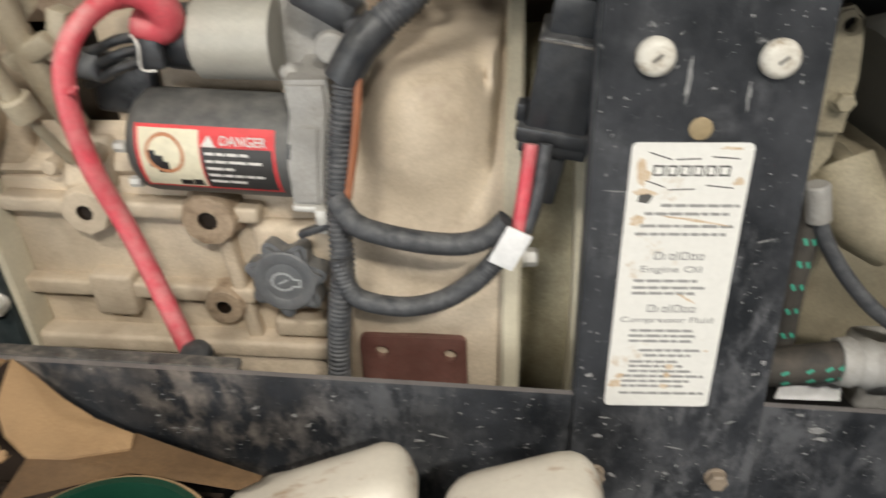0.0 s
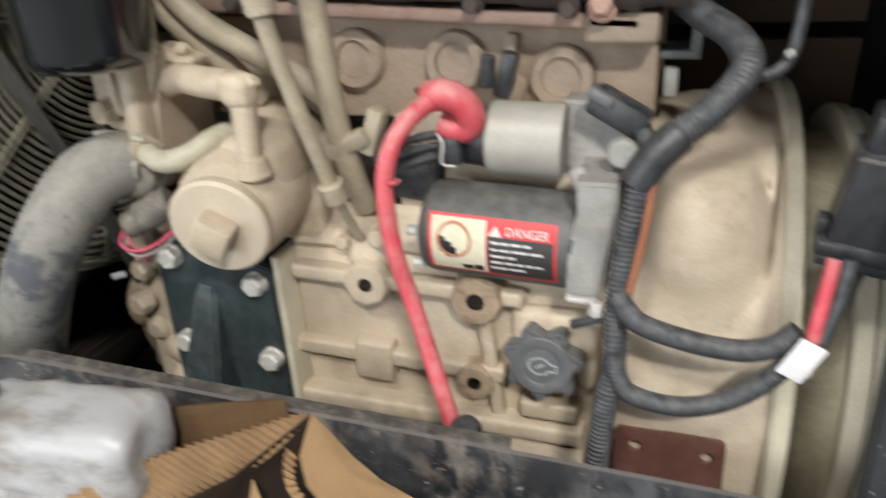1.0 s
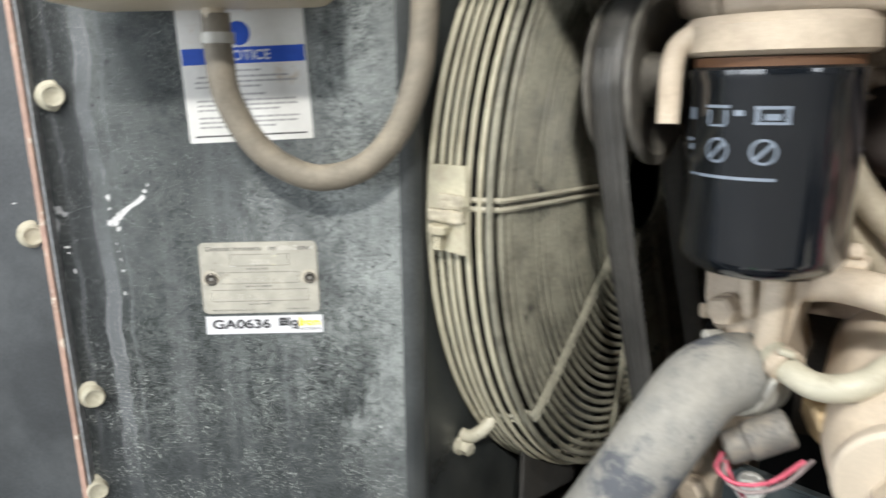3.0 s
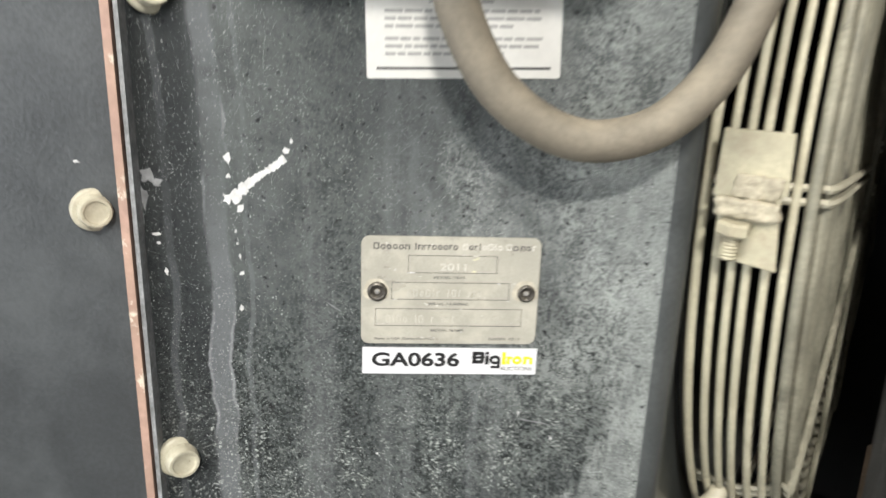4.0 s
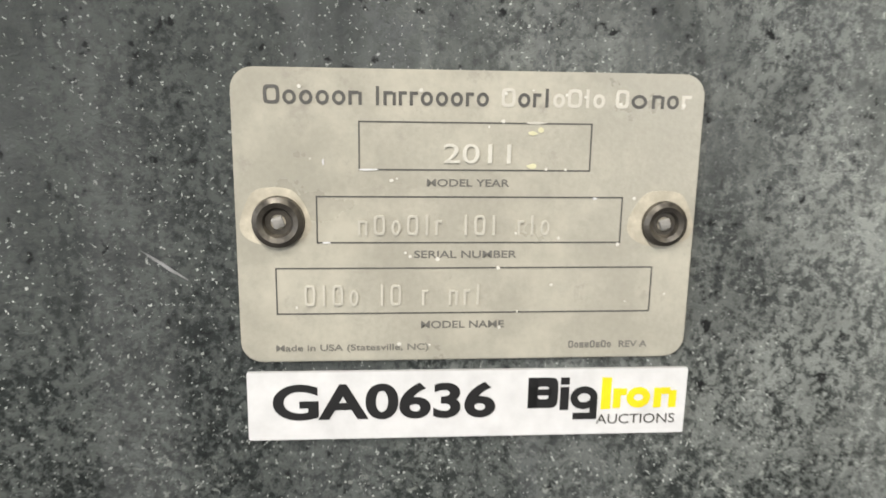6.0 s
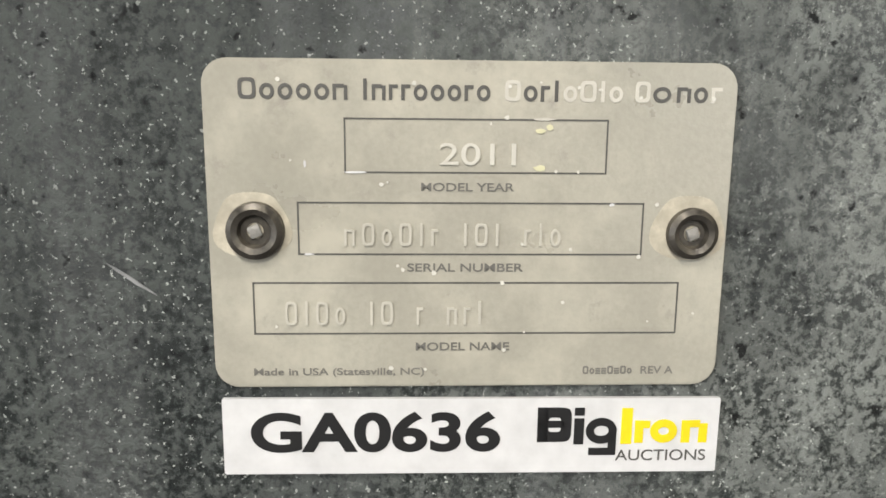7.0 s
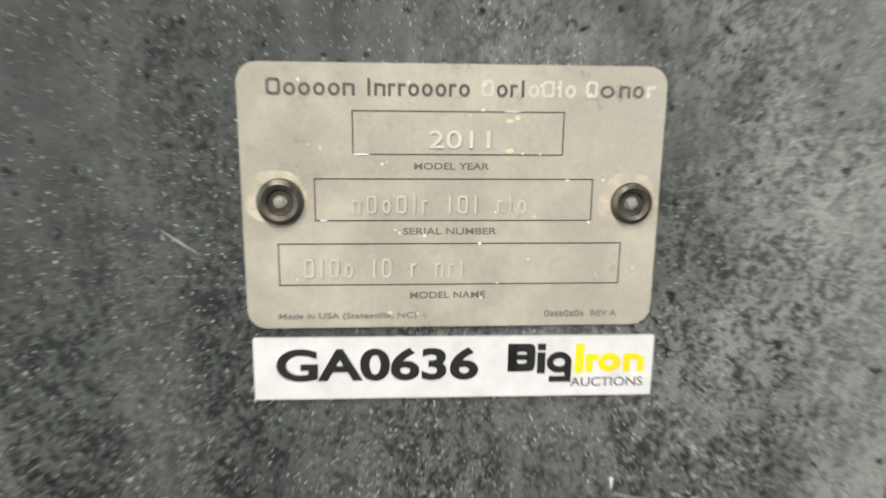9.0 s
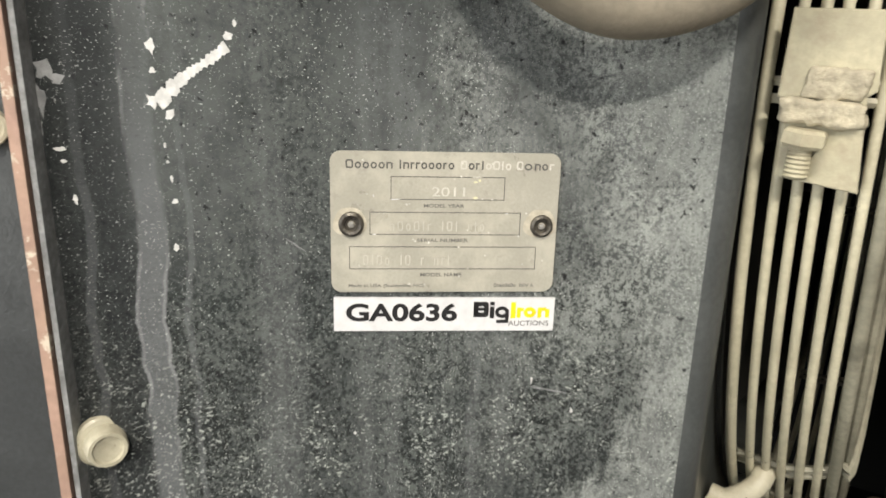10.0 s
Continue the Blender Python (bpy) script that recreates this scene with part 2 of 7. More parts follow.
def scraped(name):
    """Black frame paint, rubbed along its length: cloudy brown dirt that has run down, pale scuffs, bare flecks."""
    m, nt, b, add, link = nodes_of(name)
    cloud = grain(add, link, 13, 7, None, 0.65)
    runs = grain(add, link, 42, 9, (1, 1, 0.50), 0.72)
    lines = grain(add, link, 30, 7, (0.5, 1, 1.0), 0.7)
    flake = grain(add, link, 75, 8, (0.55, 1, 1), 0.7)
    fine = grain(add, link, 420, 3)
    col = mixer(add, link, ramp(add, link, cloud, 0.36, 0.64), (0.014, 0.016, 0.019, 1), (0.038, 0.041, 0.047, 1))
    dirt = add("ShaderNodeMath")
    dirt.operation = "MULTIPLY"
    link(ramp(add, link, runs, 0.45, 0.58), dirt.inputs[0])
    link(ramp(add, link, grain(add, link, 9, 5), 0.42, 0.58, 0.08, 0.85), dirt.inputs[1])
    tc, sx = add("ShaderNodeTexCoord"), add("ShaderNodeSeparateXYZ")
    link(tc.outputs["Object"], sx.inputs[0])
    # rust-brown splashes on the stretch of rail in front of the engine block, grey bloom elsewhere
    splash = mixer(add, link, ramp(add, link, sx.outputs[0], -0.30, -0.18), (0.285, 0.245, 0.21, 1), (0.110, 0.113, 0.120, 1))
    splash = mixer(add, link, ramp(add, link, sx.outputs[0], -0.78, -0.66), (0.050, 0.053, 0.060, 1), splash)
    col = mixer(add, link, dirt.outputs[0], col, splash)
    col = mixer(add, link, ramp(add, link, grain(add, link, 330, 2, (0.6, 1, 1), 0.5), 0.70, 0.73, 0, 0.8), col, (0.36, 0.36, 0.35, 1))
    col = mixer(add, link, ramp(add, link, lines, 0.55, 0.75, 0, 0.3), col, (0.13, 0.135, 0.145, 1))
    col = mixer(add, link, ramp(add, link, flake, 0.64, 0.70, 0, 0.7), col, (0.30, 0.30, 0.295, 1))
    geo, sep = add("ShaderNodeNewGeometry"), add("ShaderNodeSeparateXYZ")
    link(geo.outputs["Normal"], sep.inputs[0])
    col = mixer(add, link, ramp(add, link, sep.outputs[2], 0.4, 1.0, 0, 0.6), col, (0.25, 0.23, 0.22, 1))
    link(col, b.inputs["Base Color"])
    link(ramp(add, link, cloud, 0.3, 0.7, 0.30, 0.52), b.inputs["Roughness"])
    bp = add("ShaderNodeBump")
    bp.inputs["Strength"].default_value, bp.inputs["Distance"].default_value = 0.25, 0.001
    link(fine, bp.inputs["Height"])
    link(bp.outputs[0], b.inputs["Normal"])
    return m


def enamel(name):
    """Baked black enamel with a clear top coat and faint dust."""
    m, nt, b, add, link = nodes_of(name)
    n = grain(add, link, 30, 7)
    link(mixer(add, link, ramp(add, link, n, 0.48, 0.78, 0, 0.2), (0.004, 0.0055, 0.008, 1), (0.035, 0.038, 0.04, 1)), b.inputs["Base Color"])
    b.inputs["Roughness"].default_value, b.inputs["Specular IOR Level"].default_value = 0.14, 0.5
    b.inputs["Coat Weight"].default_value, b.inputs["Coat Roughness"].default_value = 1.0, 0.05
    return m


def stained(name, base, stain, low, high, scale=14, rough=0.6, stretch=None):
    m, nt, b, add, link = nodes_of(name)
    n = grain(add, link, scale, 9, stretch, 0.7)
    f = grain(add, link, 220, 4)
    col = mixer(add, link, ramp(add, link, n, low, high), base, stain)
    col = mixer(add, link, ramp(add, link, f, 0.35, 0.7, 0, 0.25), col, scaled(base, 0.75))
    link(col, b.inputs["Base Color"])
    b.inputs["Roughness"].default_value = rough
    return m


DUST = (0.40, 0.33, 0.245, 1)
TAN = surface("tan_engine_paint", (0.54, 0.450, 0.337), 0.6, blot=13, vary=0.18, bump=0.25, dirt=(0.25, 0.185, 0.125, 1), dirty=0.6, dust=(0.62, 0.53, 0.425, 1), dusty=0.5, wear=(0.17, 0.12, 0.08, 1), worn=0.695, wear_soft=0.06)
PIPE = surface("tan_pipe_paint", (0.41, 0.355, 0.26), 0.5, blot=20, vary=0.18, dirt=(0.23, 0.185, 0.125, 1), dirty=0.55, dust=(0.47, 0.42, 0.325, 1), dusty=0.4)
OILY = surface("oil_browned_paint", (0.40, 0.305, 0.215), 0.45, blot=40, vary=0.3, dirt=(0.14, 0.09, 0.05, 1), dirty=0.8)
CREAM = surface("cream_guard_paint", (0.48, 0.45, 0.345), 0.5, blot=40, dirt=(0.24, 0.21, 0.145, 1), dirty=0.5, vary=0.18, dust=(0.36, 0.315, 0.23, 1), dusty=0.4, wear=(0.14, 0.115, 0.075, 1), worn=0.64)
SENSOR = surface("dusty_sensor_plastic", (0.115, 0.11, 0.10), 0.6, blot=60, vary=0.25, dirt=(0.26, 0.22, 0.17, 1), dirty=0.6, dust=(0.34, 0.30, 0.24, 1), dusty=0.7)
PRINTED = plain("washed_out_print", (0.27, 0.268, 0.26), 0.5)
DIRTY = surface("oily_guard_wire", (0.255, 0.242, 0.182), 0.6, blot=26, vary=0.3, dirt=(0.09, 0.082, 0.062, 1), dirty=0.85, dust=(0.34, 0.315, 0.235, 1), dusty=0.5, wear=(0.035, 0.032, 0.025, 1), worn=0.570, wear_scale=17, wear_soft=0.10)
GUARD_WIRE = surface("chipped_guard_wire", (0.50, 0.465, 0.34), 0.5, blot=30, dirt=(0.30, 0.26, 0.18, 1), dirty=0.5, vary=0.16, dust=(0.40, 0.36, 0.27, 1), dusty=0.4, wear=(0.06, 0.05, 0.035, 1), worn=0.655, wear_scale=60, wear_soft=0.05)
PALE = surface("pale_yellow_paint", (0.58, 0.535, 0.41), 0.5, blot=20, vary=0.14, dust=DUST, dusty=0.4)
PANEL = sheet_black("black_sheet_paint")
SIDE_PAINT = surface("black_side_paint", (0.050, 0.055, 0.058), 0.40, blot=11, fine=420, vary=0.28, bump=0.2, dirt=(0.085, 0.092, 0.095, 1), dirty=0.6, wear=(0.22, 0.23, 0.23, 1), worn=0.70, wear_scale=60)
FRAME = scraped("black_frame_paint")
SHROUD = surface("black_shroud_paint", (0.030, 0.034, 0.034), 0.36, blot=10, vary=0.35, bump=0.15, dust=(0.15, 0.15, 0.13, 1), dusty=0.6)
BRACKET = surface("green_black_bracket_paint", (0.028, 0.042, 0.046), 0.4, blot=30, vary=0.3, dust=(0.16, 0.16, 0.155, 1), dusty=0.6)
RUBBER = surface("dusty_grey_rubber", (0.235, 0.23, 0.21), 0.8, blot=18, vary=0.22, bump=0.2, dust=(0.38, 0.355, 0.30, 1), dusty=0.9, wear=(0.085, 0.09, 0.10, 1), worn=0.535, wear_scale=9, wear_soft=0.07)
HOSE = surface("dusty_small_hose", (0.19, 0.165, 0.125), 0.7, blot=30, vary=0.2, dust=(0.36, 0.31, 0.23, 1), dusty=0.8)
BLACK = surface("black_plastic", (0.026, 0.029, 0.034), 0.36, blot=40, vary=0.25, dust=(0.20, 0.195, 0.185, 1), dusty=0.4)
DUSTY_EDGE = surface("dusty_worn_edge", (0.10, 0.095, 0.09), 0.6, blot=60, vary=0.35, bump=0.4, dirt=(0.27, 0.24, 0.20, 1), dirty=0.85, wear=(0.02, 0.021, 0.023, 1), worn=0.60, wear_scale=70)
CONDUIT = surface("grey_black_conduit", (0.042, 0.045, 0.051), 0.5, blot=45, vary=0.3, dust=(0.19, 0.19, 0.19, 1), dusty=0.7)
GLOSSY = enamel("gloss_black_enamel")
MOTOR = surface("charcoal_motor_paint", (0.080, 0.081, 0.080), 0.5, blot=24, vary=0.2, dust=(0.23, 0.22, 0.20, 1), dusty=0.5)
ALU = surface("cast_aluminium", (0.36, 0.352, 0.335), 0.6, 0.1, blot=30, vary=0.16, bump=0.4, dirt=(0.20, 0.185, 0.16, 1), dirty=0.5, dust=(0.34, 0.315, 0.27, 1), dusty=0.4)
ZINC = surface("dull_zinc_plating", (0.40, 0.387, 0.34), 0.45, 0.1, blot=40, vary=0.12, dust=(0.40, 0.37, 0.31, 1), dusty=0.4)
STEEL = surface("dull_bolt_steel", (0.66, 0.65, 0.61), 0.45, 0.2, blot=60, vary=0.18, dust=(0.42, 0.38, 0.31, 1), dusty=0.4)
# Darker copy of TAN: the head's shade and its browner paint together.
HEAD = surface("shaded_heat_dulled_paint", (0.40, 0.312, 0.235), 0.65, blot=15, vary=0.2, bump=0.3, dirt=(0.22, 0.155, 0.11, 1), dirty=0.6, dust=(0.46, 0.38, 0.30, 1), dusty=0.4)
RED = surface("red_cable_jacket", (0.62, 0.070, 0.095), 0.5, blot=26, vary=0.15, dust=(0.62, 0.36, 0.34, 1), dusty=0.95)
RUST = surface("heat_browned_iron", (0.088, 0.069, 0.061), 0.75, blot=20, vary=0.3, bump=0.5, dust=(0.15, 0.12, 0.11, 1), dusty=0.5)
ROSE = surface("heat_reddened_paint", (0.35, 0.235, 0.185), 0.65, blot=18, vary=0.25, dirt=(0.16, 0.10, 0.08, 1), dirty=0.6, dust=(0.40, 0.31, 0.24, 1), dusty=0.5)
PRIMER = surface("brown_red_primer", (0.115, 0.045, 0.035), 0.6, blot=30, vary=0.22, dust=(0.24, 0.16, 0.125, 1), dusty=0.45)
KNOB = surface("grey_plastic_knob", (0.120, 0.126, 0.134), 0.45, blot=40, vary=0.16, dust=(0.23, 0.225, 0.21, 1), dusty=0.5)
STRIP = surface("worn_edge_strip", (0.40, 0.255, 0.205), 0.6, blot=14, vary=0.25, fine=200, dust=(0.50, 0.37, 0.24, 1), dusty=0.8, wear=(0.60, 0.52, 0.42, 1), worn=0.58, wear_scale=60)
CARD = surface("brown_cardboard", (0.37, 0.235, 0.12), 0.85, blot=14, vary=0.16, fine=500, bump=0.15, dirt=(0.20, 0.12, 0.06, 1), dirty=0.5)
# Inner walls near-black: the deep carton's shade is in the colour.
CARD_IN = surface("shaded_inner_cardboard", (0.028, 0.016, 0.009), 0.8, blot=14, vary=0.25, fine=500, bump=0.15)
# Darker copy of CARD: the down-tilted flap's shade is painted in.
CARD_MID = surface("shaded_brown_cardboard", (0.14, 0.082, 0.038), 0.85, blot=14, vary=0.25, fine=500, bump=0.15, dirt=(0.06, 0.033, 0.015, 1), dirty=0.7)
CARD_EDGE = surface("cardboard_edge", (0.46, 0.31, 0.17), 0.9, blot=30, vary=0.15)
JUG = stained("stained_white_jug", (0.66, 0.61, 0.52, 1), (0.36, 0.21, 0.11, 1), 0.53, 0.66, 40, 0.42, (0.16, 1, 1))
WHITE_JUG = stained("grubby_white_jug", (0.45, 0.45, 0.46, 1), (0.24, 0.22, 0.19, 1), 0.47, 0.66, 24, 0.36, (0.5, 1, 1))
GREEN = surface("green_plastic_cap", (0.012, 0.30, 0.075), 0.4, blot=30, vary=0.12, dust=(0.25, 0.30, 0.17, 1), dusty=0.5)
DARK_GREEN = surface("dark_green_plastic", (0.006, 0.045, 0.026), 0.4, blot=20, vary=0.2)
PLATE = surface("etched_plate_metal", (0.40, 0.383, 0.325), 0.36, 0.1, blot=45, fine=900, vary=0.10, bump=0.06, dirt=(0.50, 0.475, 0.40, 1), dirty=0.9, wear=(0.33, 0.31, 0.27, 1), worn=0.60, wear_scale=130, wear_soft=0.10)
WHITE = plain("white_label_film", (0.63, 0.63, 0.64), 0.4)
OLD_WHITE = stained("dirty_label_film", (0.70, 0.69, 0.65, 1), (0.46, 0.32, 0.18, 1), 0.60, 0.74, 34, 0.5)
IVORY = stained("ivory_tank_plastic", (0.62, 0.55, 0.42, 1), (0.5, 0.42, 0.3, 1), 0.4, 0.7, 12, 0.45)
CLOTH_WHITE = plain("white_card_paper", (0.74, 0.74, 0.74), 0.7)
INK = plain("black_ink", (0.012, 0.012, 0.013), 0.45)
SOFT_BLACK = plain("worn_black_ink", (0.035, 0.034, 0.033), 0.5)
SOFT_WHITE = plain("worn_white_ink", (0.60, 0.58, 0.55), 0.5)
FADED_INK = plain("faded_ink", (0.36, 0.355, 0.34), 0.5)
LABEL_INK = plain("faded_plate_ink", (0.150, 0.146, 0.134), 0.5)
GREY_INK = plain("grey_ink", (0.085, 0.083, 0.078), 0.5)
DIM_INK = plain("dim_ink", (0.17, 0.165, 0.15), 0.5)
FLECK_CREAM = plain("cream_paint_fleck", (0.62, 0.60, 0.40), 0.5)
SPOT_INK = plain("tiny_pale_spot", (0.62, 0.61, 0.56), 0.45)
STAMP = plain("stamped_bare_metal", (0.49, 0.472, 0.415), 0.4)
STAMP_BRIGHT = plain("stamped_bright_metal", (0.56, 0.545, 0.49), 0.4)
PALE_INK = plain("rubbed_pale_ink", (0.545, 0.525, 0.47), 0.45)
YELLOW = plain("yellow_ink", (0.80, 0.62, 0.012), 0.45)
BLUE = plain("blue_ink", (0.012, 0.07, 0.42), 0.45)
LABEL_RED = plain("red_ink", (0.62, 0.045, 0.05), 0.45)
LABEL_CREAM = plain("cream_ink", (0.64, 0.60, 0.45), 0.45)
MINT = plain("mint_mark_ink", (0.035, 0.30, 0.20), 0.5)
ORANGE = plain("orange_wire_jacket", (0.28, 0.10, 0.045), 0.5)
# Core colour darkened: the shade deep inside the guard is painted in.
CORE = surface("shaded_dusty_core", (0.040, 0.030, 0.021), 0.85, blot=30, vary=0.4, bump=0.6)
# Near-black, so the compartment's deep shade lies in the colour itself.
GLOOM = surface("compartment_shade_black", (0.009, 0.0085, 0.008), 0.7, blot=6, vary=0.3)
YARD = surface("pale_yard_concrete", (0.50, 0.49, 0.46), 0.85, blot=0.6, fine=30, vary=0.1)
CONCRETE = surface("shop_concrete", (0.20, 0.195, 0.185), 0.75, blot=3, fine=120, vary=0.15)
WALLPAINT = surface("shop_wall_paint", (0.25, 0.25, 0.245), 0.8, blot=2, fine=80, vary=0.06)


# ---- geometry helpers ----
def part(name, bm, material, parent=None, label="", angle=38):
    bmesh.ops.recalc_face_normals(bm, faces=bm.faces)
    me = bpy.data.meshes.new(name)
    bm.to_mesh(me)
    bm.free()
    me.materials.append(material)
    me.shade_smooth()
    me.set_sharp_from_angle(angle=radians(angle))
    ob = new(name, me)
    if parent:
        ob.parent = parent
        ob.matrix_parent_inverse = parent.matrix_world.inverted()
    return tagged(ob, label)


def thing(name, base, label, category, group="", kind=""):
    ob = new(name)
    ob.empty_display_size = 0.02
    ob.matrix_world = Matrix.Translation(base)
    bpy.context.view_layer.update()
    return tagged(ob, label, category, group, kind)


def merge(bm, other, m=None):
    me = bpy.data.meshes.new("tmp")
    other.to_mesh(me)
    other.free()
    if m is not None:
        me.transform(m)
    bm.from_mesh(me)
    bpy.data.meshes.remove(me)
    return bm


def box(size, m=None, bevel=0.0, seg=2, bm=None):
    b = bmesh.new()
    bmesh.ops.create_cube(b, size=1, matrix=Matrix.Diagonal((*size, 1)))
    if bevel:
        bmesh.ops.bevel(b, geom=list(b.edges), offset=bevel, segments=seg, profile=0.5, affect="EDGES")
    return merge(bm or bmesh.new(), b, m)


def at(x, y, z, rx=0, ry=0, rz=0):
    return pose(x, y, z, rx, ry, rz)


def span(x0, x1, y0, y1, z0, z1, bevel=0.0, bm=None, seg=2, tilt=0):
    return box((x1 - x0, y1 - y0, z1 - z0), at((x0 + x1) / 2, (y0 + y1) / 2, (z0 + z1) / 2, 0, tilt, 0), bevel, seg, bm)


def axis_frame(a, d):
    q = Vector(d).normalized().to_track_quat("Z", "Y")
    return Matrix.Translation(a) @ q.to_matrix().to_4x4()


def lathe(profile, origin, axis, seg=32, bm=None):
    """Revolve (distance along axis, radius) pairs."""
    b = bmesh.new()
    rings = []
    for h, r in profile:
        if r < 1e-6:
            rings.append([b.verts.new((0, 0, h))])
        else:
            rings.append([b.verts.new((r * math.cos(2 * math.pi * k / seg), r * math.sin(2 * math.pi * k / seg), h)) for k in range(seg)])
    for p, q in zip(rings, rings[1:]):
        for k in range(seg):
            j = (k + 1) % seg
            f = [p[k], p[j]] if len(p) > 1 else [p[0]]
            f += [q[j], q[k]] if len(q) > 1 else [q[0]]
            if len(f) > 2:
                b.faces.new(f)
    return merge(bm or bmesh.new(), b, axis_frame(origin, axis))


def rod(a, b, r, seg=20, bm=None, bevel=0.15):
    a, b = Vector(a), Vector(b)
    n = (b - a).length
    e = min(r * bevel, n * 0.3)
    return lathe([(0, 0), (0, r - e), (e, r), (n - e, r), (n, r - e), (n, 0)], a, b - a, seg, bm)


def curve_points(pts, steps=8):
    """A smooth line through the points."""
    p = [Vector(q) for q in pts]
    p = [2 * p[0] - p[1]] + p + [2 * p[-1] - p[-2]]
    out = []
    for i in range(1, len(p) - 2):
        a, b, c, d = p[i - 1:i + 3]
        for k in range(steps):
            t = k / steps
            out.append(0.5 * ((2 * b) + (c - a) * t + (2 * a - 5 * b + 4 * c - d) * t * t + (3 * b - a - 3 * c + d) * t ** 3))
    return out + [p[-2]]


def sweep(pts, r, seg=14, steps=8, bm=None, closed=False, ribs=0.0, pitch=0.0, flat=1.0):
    """A tube along a smooth line; ribs and pitch give a corrugated one."""
    line = curve_points(pts, steps) if not closed else [Vector(q) for q in pts]
    if pitch:
        fine = []
        for a, b in zip(line, line[1:]):
            n = max(1, round((b - a).length / (pitch / 4)))
            fine += [a.lerp(b, k / n) for k in range(n)]
        line = fine + [line[-1]]
    b = bmesh.new()
    rings, up = [], None
    n = len(line)
    for i, q in enumerate(line):
        d = (line[(i + 1) % n] - line[i - 1]) if closed else (line[min(i + 1, n - 1)] - line[max(i - 1, 0)])
        d.normalize()
        if up is None:
            up = d.orthogonal().normalized() if abs(d.z) > 0.9 else Vector((0, 0, 1))
        up = (up - d * up.dot(d)).normalized()
        side = d.cross(up)
        rr = r * (1 + ribs * (1 if (i % 4) < 2 else -1)) if pitch else r
        rings.append([b.verts.new(q + rr * (math.cos(2 * math.pi * k / seg) * side * flat + math.sin(2 * math.pi * k / seg) * up)) for k in range(seg)])
    pairs = list(zip(rings, rings[1:])) + ([(rings[-1], rings[0])] if closed else [])
    for p, q in pairs:
        for k in range(seg):
            b.faces.new((p[k], p[(k + 1) % seg], q[(k + 1) % seg], q[k]))
    if not closed:
        b.faces.new(rings[0][::-1]), b.faces.new(rings[-1])
    return merge(bm or bmesh.new(), b)


def hoop(x, cy, cz, radius, r, seg=120, tube=12, bm=None, a0=0.0, a1=360.0):
    """A wire ring about an axis along x."""
    full = a1 - a0 > 359
    n = seg if full else seg + 1
    pts = [(x, cy + radius * math.cos(radians(a0 + (a1 - a0) * k / seg)), cz + radius * math.sin(radians(a0 + (a1 - a0) * k / seg))) for k in range(n)]
    return sweep(pts, r, tube, 1, bm, closed=full)


def plate(outline, thick, m=None, holes=(), bevel=0.0, bm=None):
    """A sheet cut to an outline, with round holes (x, y, r) right through it. It lies from z = -thick to 0 in m's frame."""
    b = bmesh.new()
    edges = []
    loops = [outline] + [[(hx + hr * math.cos(k * math.pi / 12), hy + hr * math.sin(k * math.pi / 12)) for k in range(24)] for hx, hy, hr in holes]
    for lp in loops:
        vs = [b.verts.new((q[0], q[1], 0)) for q in lp]
        edges += [b.edges.new((vs[i], vs[(i + 1) % len(vs)])) for i in range(len(vs))]
    bmesh.ops.triangle_fill(b, use_beauty=True, use_dissolve=True, edges=edges)
    ext = bmesh.ops.extrude_face_region(b, geom=list(b.faces))
    bmesh.ops.translate(b, vec=(0, 0, -thick), verts=[v for v in ext["geom"] if isinstance(v, bmesh.types.BMVert)])
    if bevel:
        sharp = [e for e in b.edges if len(e.link_faces) == 2 and e.calc_face_angle() > 1.0 and abs(e.verts[0].co.z - e.verts[1].co.z) < 1e-6 and e.verts[0].co.z > -thick / 2]
        bmesh.ops.bevel(b, geom=sharp, offset=bevel, segments=2, affect="EDGES")
    return merge(bm or bmesh.new(), b, m)


def rounded(w, h, r, n=5, cx=0.0, cy=0.0):
    pts = []
    for sx, sy, a in ((1, 1, 0), (-1, 1, 90), (-1, -1, 180), (1, -1, 270)):
        for k in range(n + 1):
            t = radians(a + 90 * k / n)
            pts.append((cx + sx * (w / 2 - r) + r * math.cos(t), cy + sy * (h / 2 - r) + r * math.sin(t)))
    return pts


def wall_frame(o, right, out):
    """Local x to the right, local y up, local z out of a wall."""
    r, u = Vector(right).normalized(), Vector((0, 0, 1))
    w = Vector(out).normalized()
    u = w.cross(r).normalized()
    r = u.cross(w)
    return Matrix.Translation(o) @ Matrix((r, u, w)).transposed().to_4x4()


def hex_bolt(p, d, across, parent, material, washer=1.35, height=0.6, name="bolt", turn=0.0, socket=False):
    """A hexagon head on its washer; p on the surface, d out of it."""
    f = axis_frame(p, d) @ pose(0, 0, 0, 0, 0, turn)
    r = across / 2
    b = lathe([(-0.002, 0), (-0.002, r * washer), (0.0015, r * washer), (0.0025, r * washer * 0.92), (0.0025, 0)], (0, 0, 0), (0, 0, 1), 24)
    lathe([(0.002, 0), (0.002, r * 1.1), (0.002 + across * height * 0.8, r * 1.1), (0.002 + across * height, r * 0.9), (0.002 + across * height, 0)], (0, 0, 0), (0, 0, 1), 6, b)
    if socket:
        lathe([(0.0021 + across * height, r * 0.86), (0.0025 + across * height, r * 0.80), (across * height - 0.003, r * 0.70), (across * height - 0.003, 0)], (0, 0, 0), (0, 0, 1), 16, b)
    b.transform(f)
    return part(name, b, material, parent, "", 30)


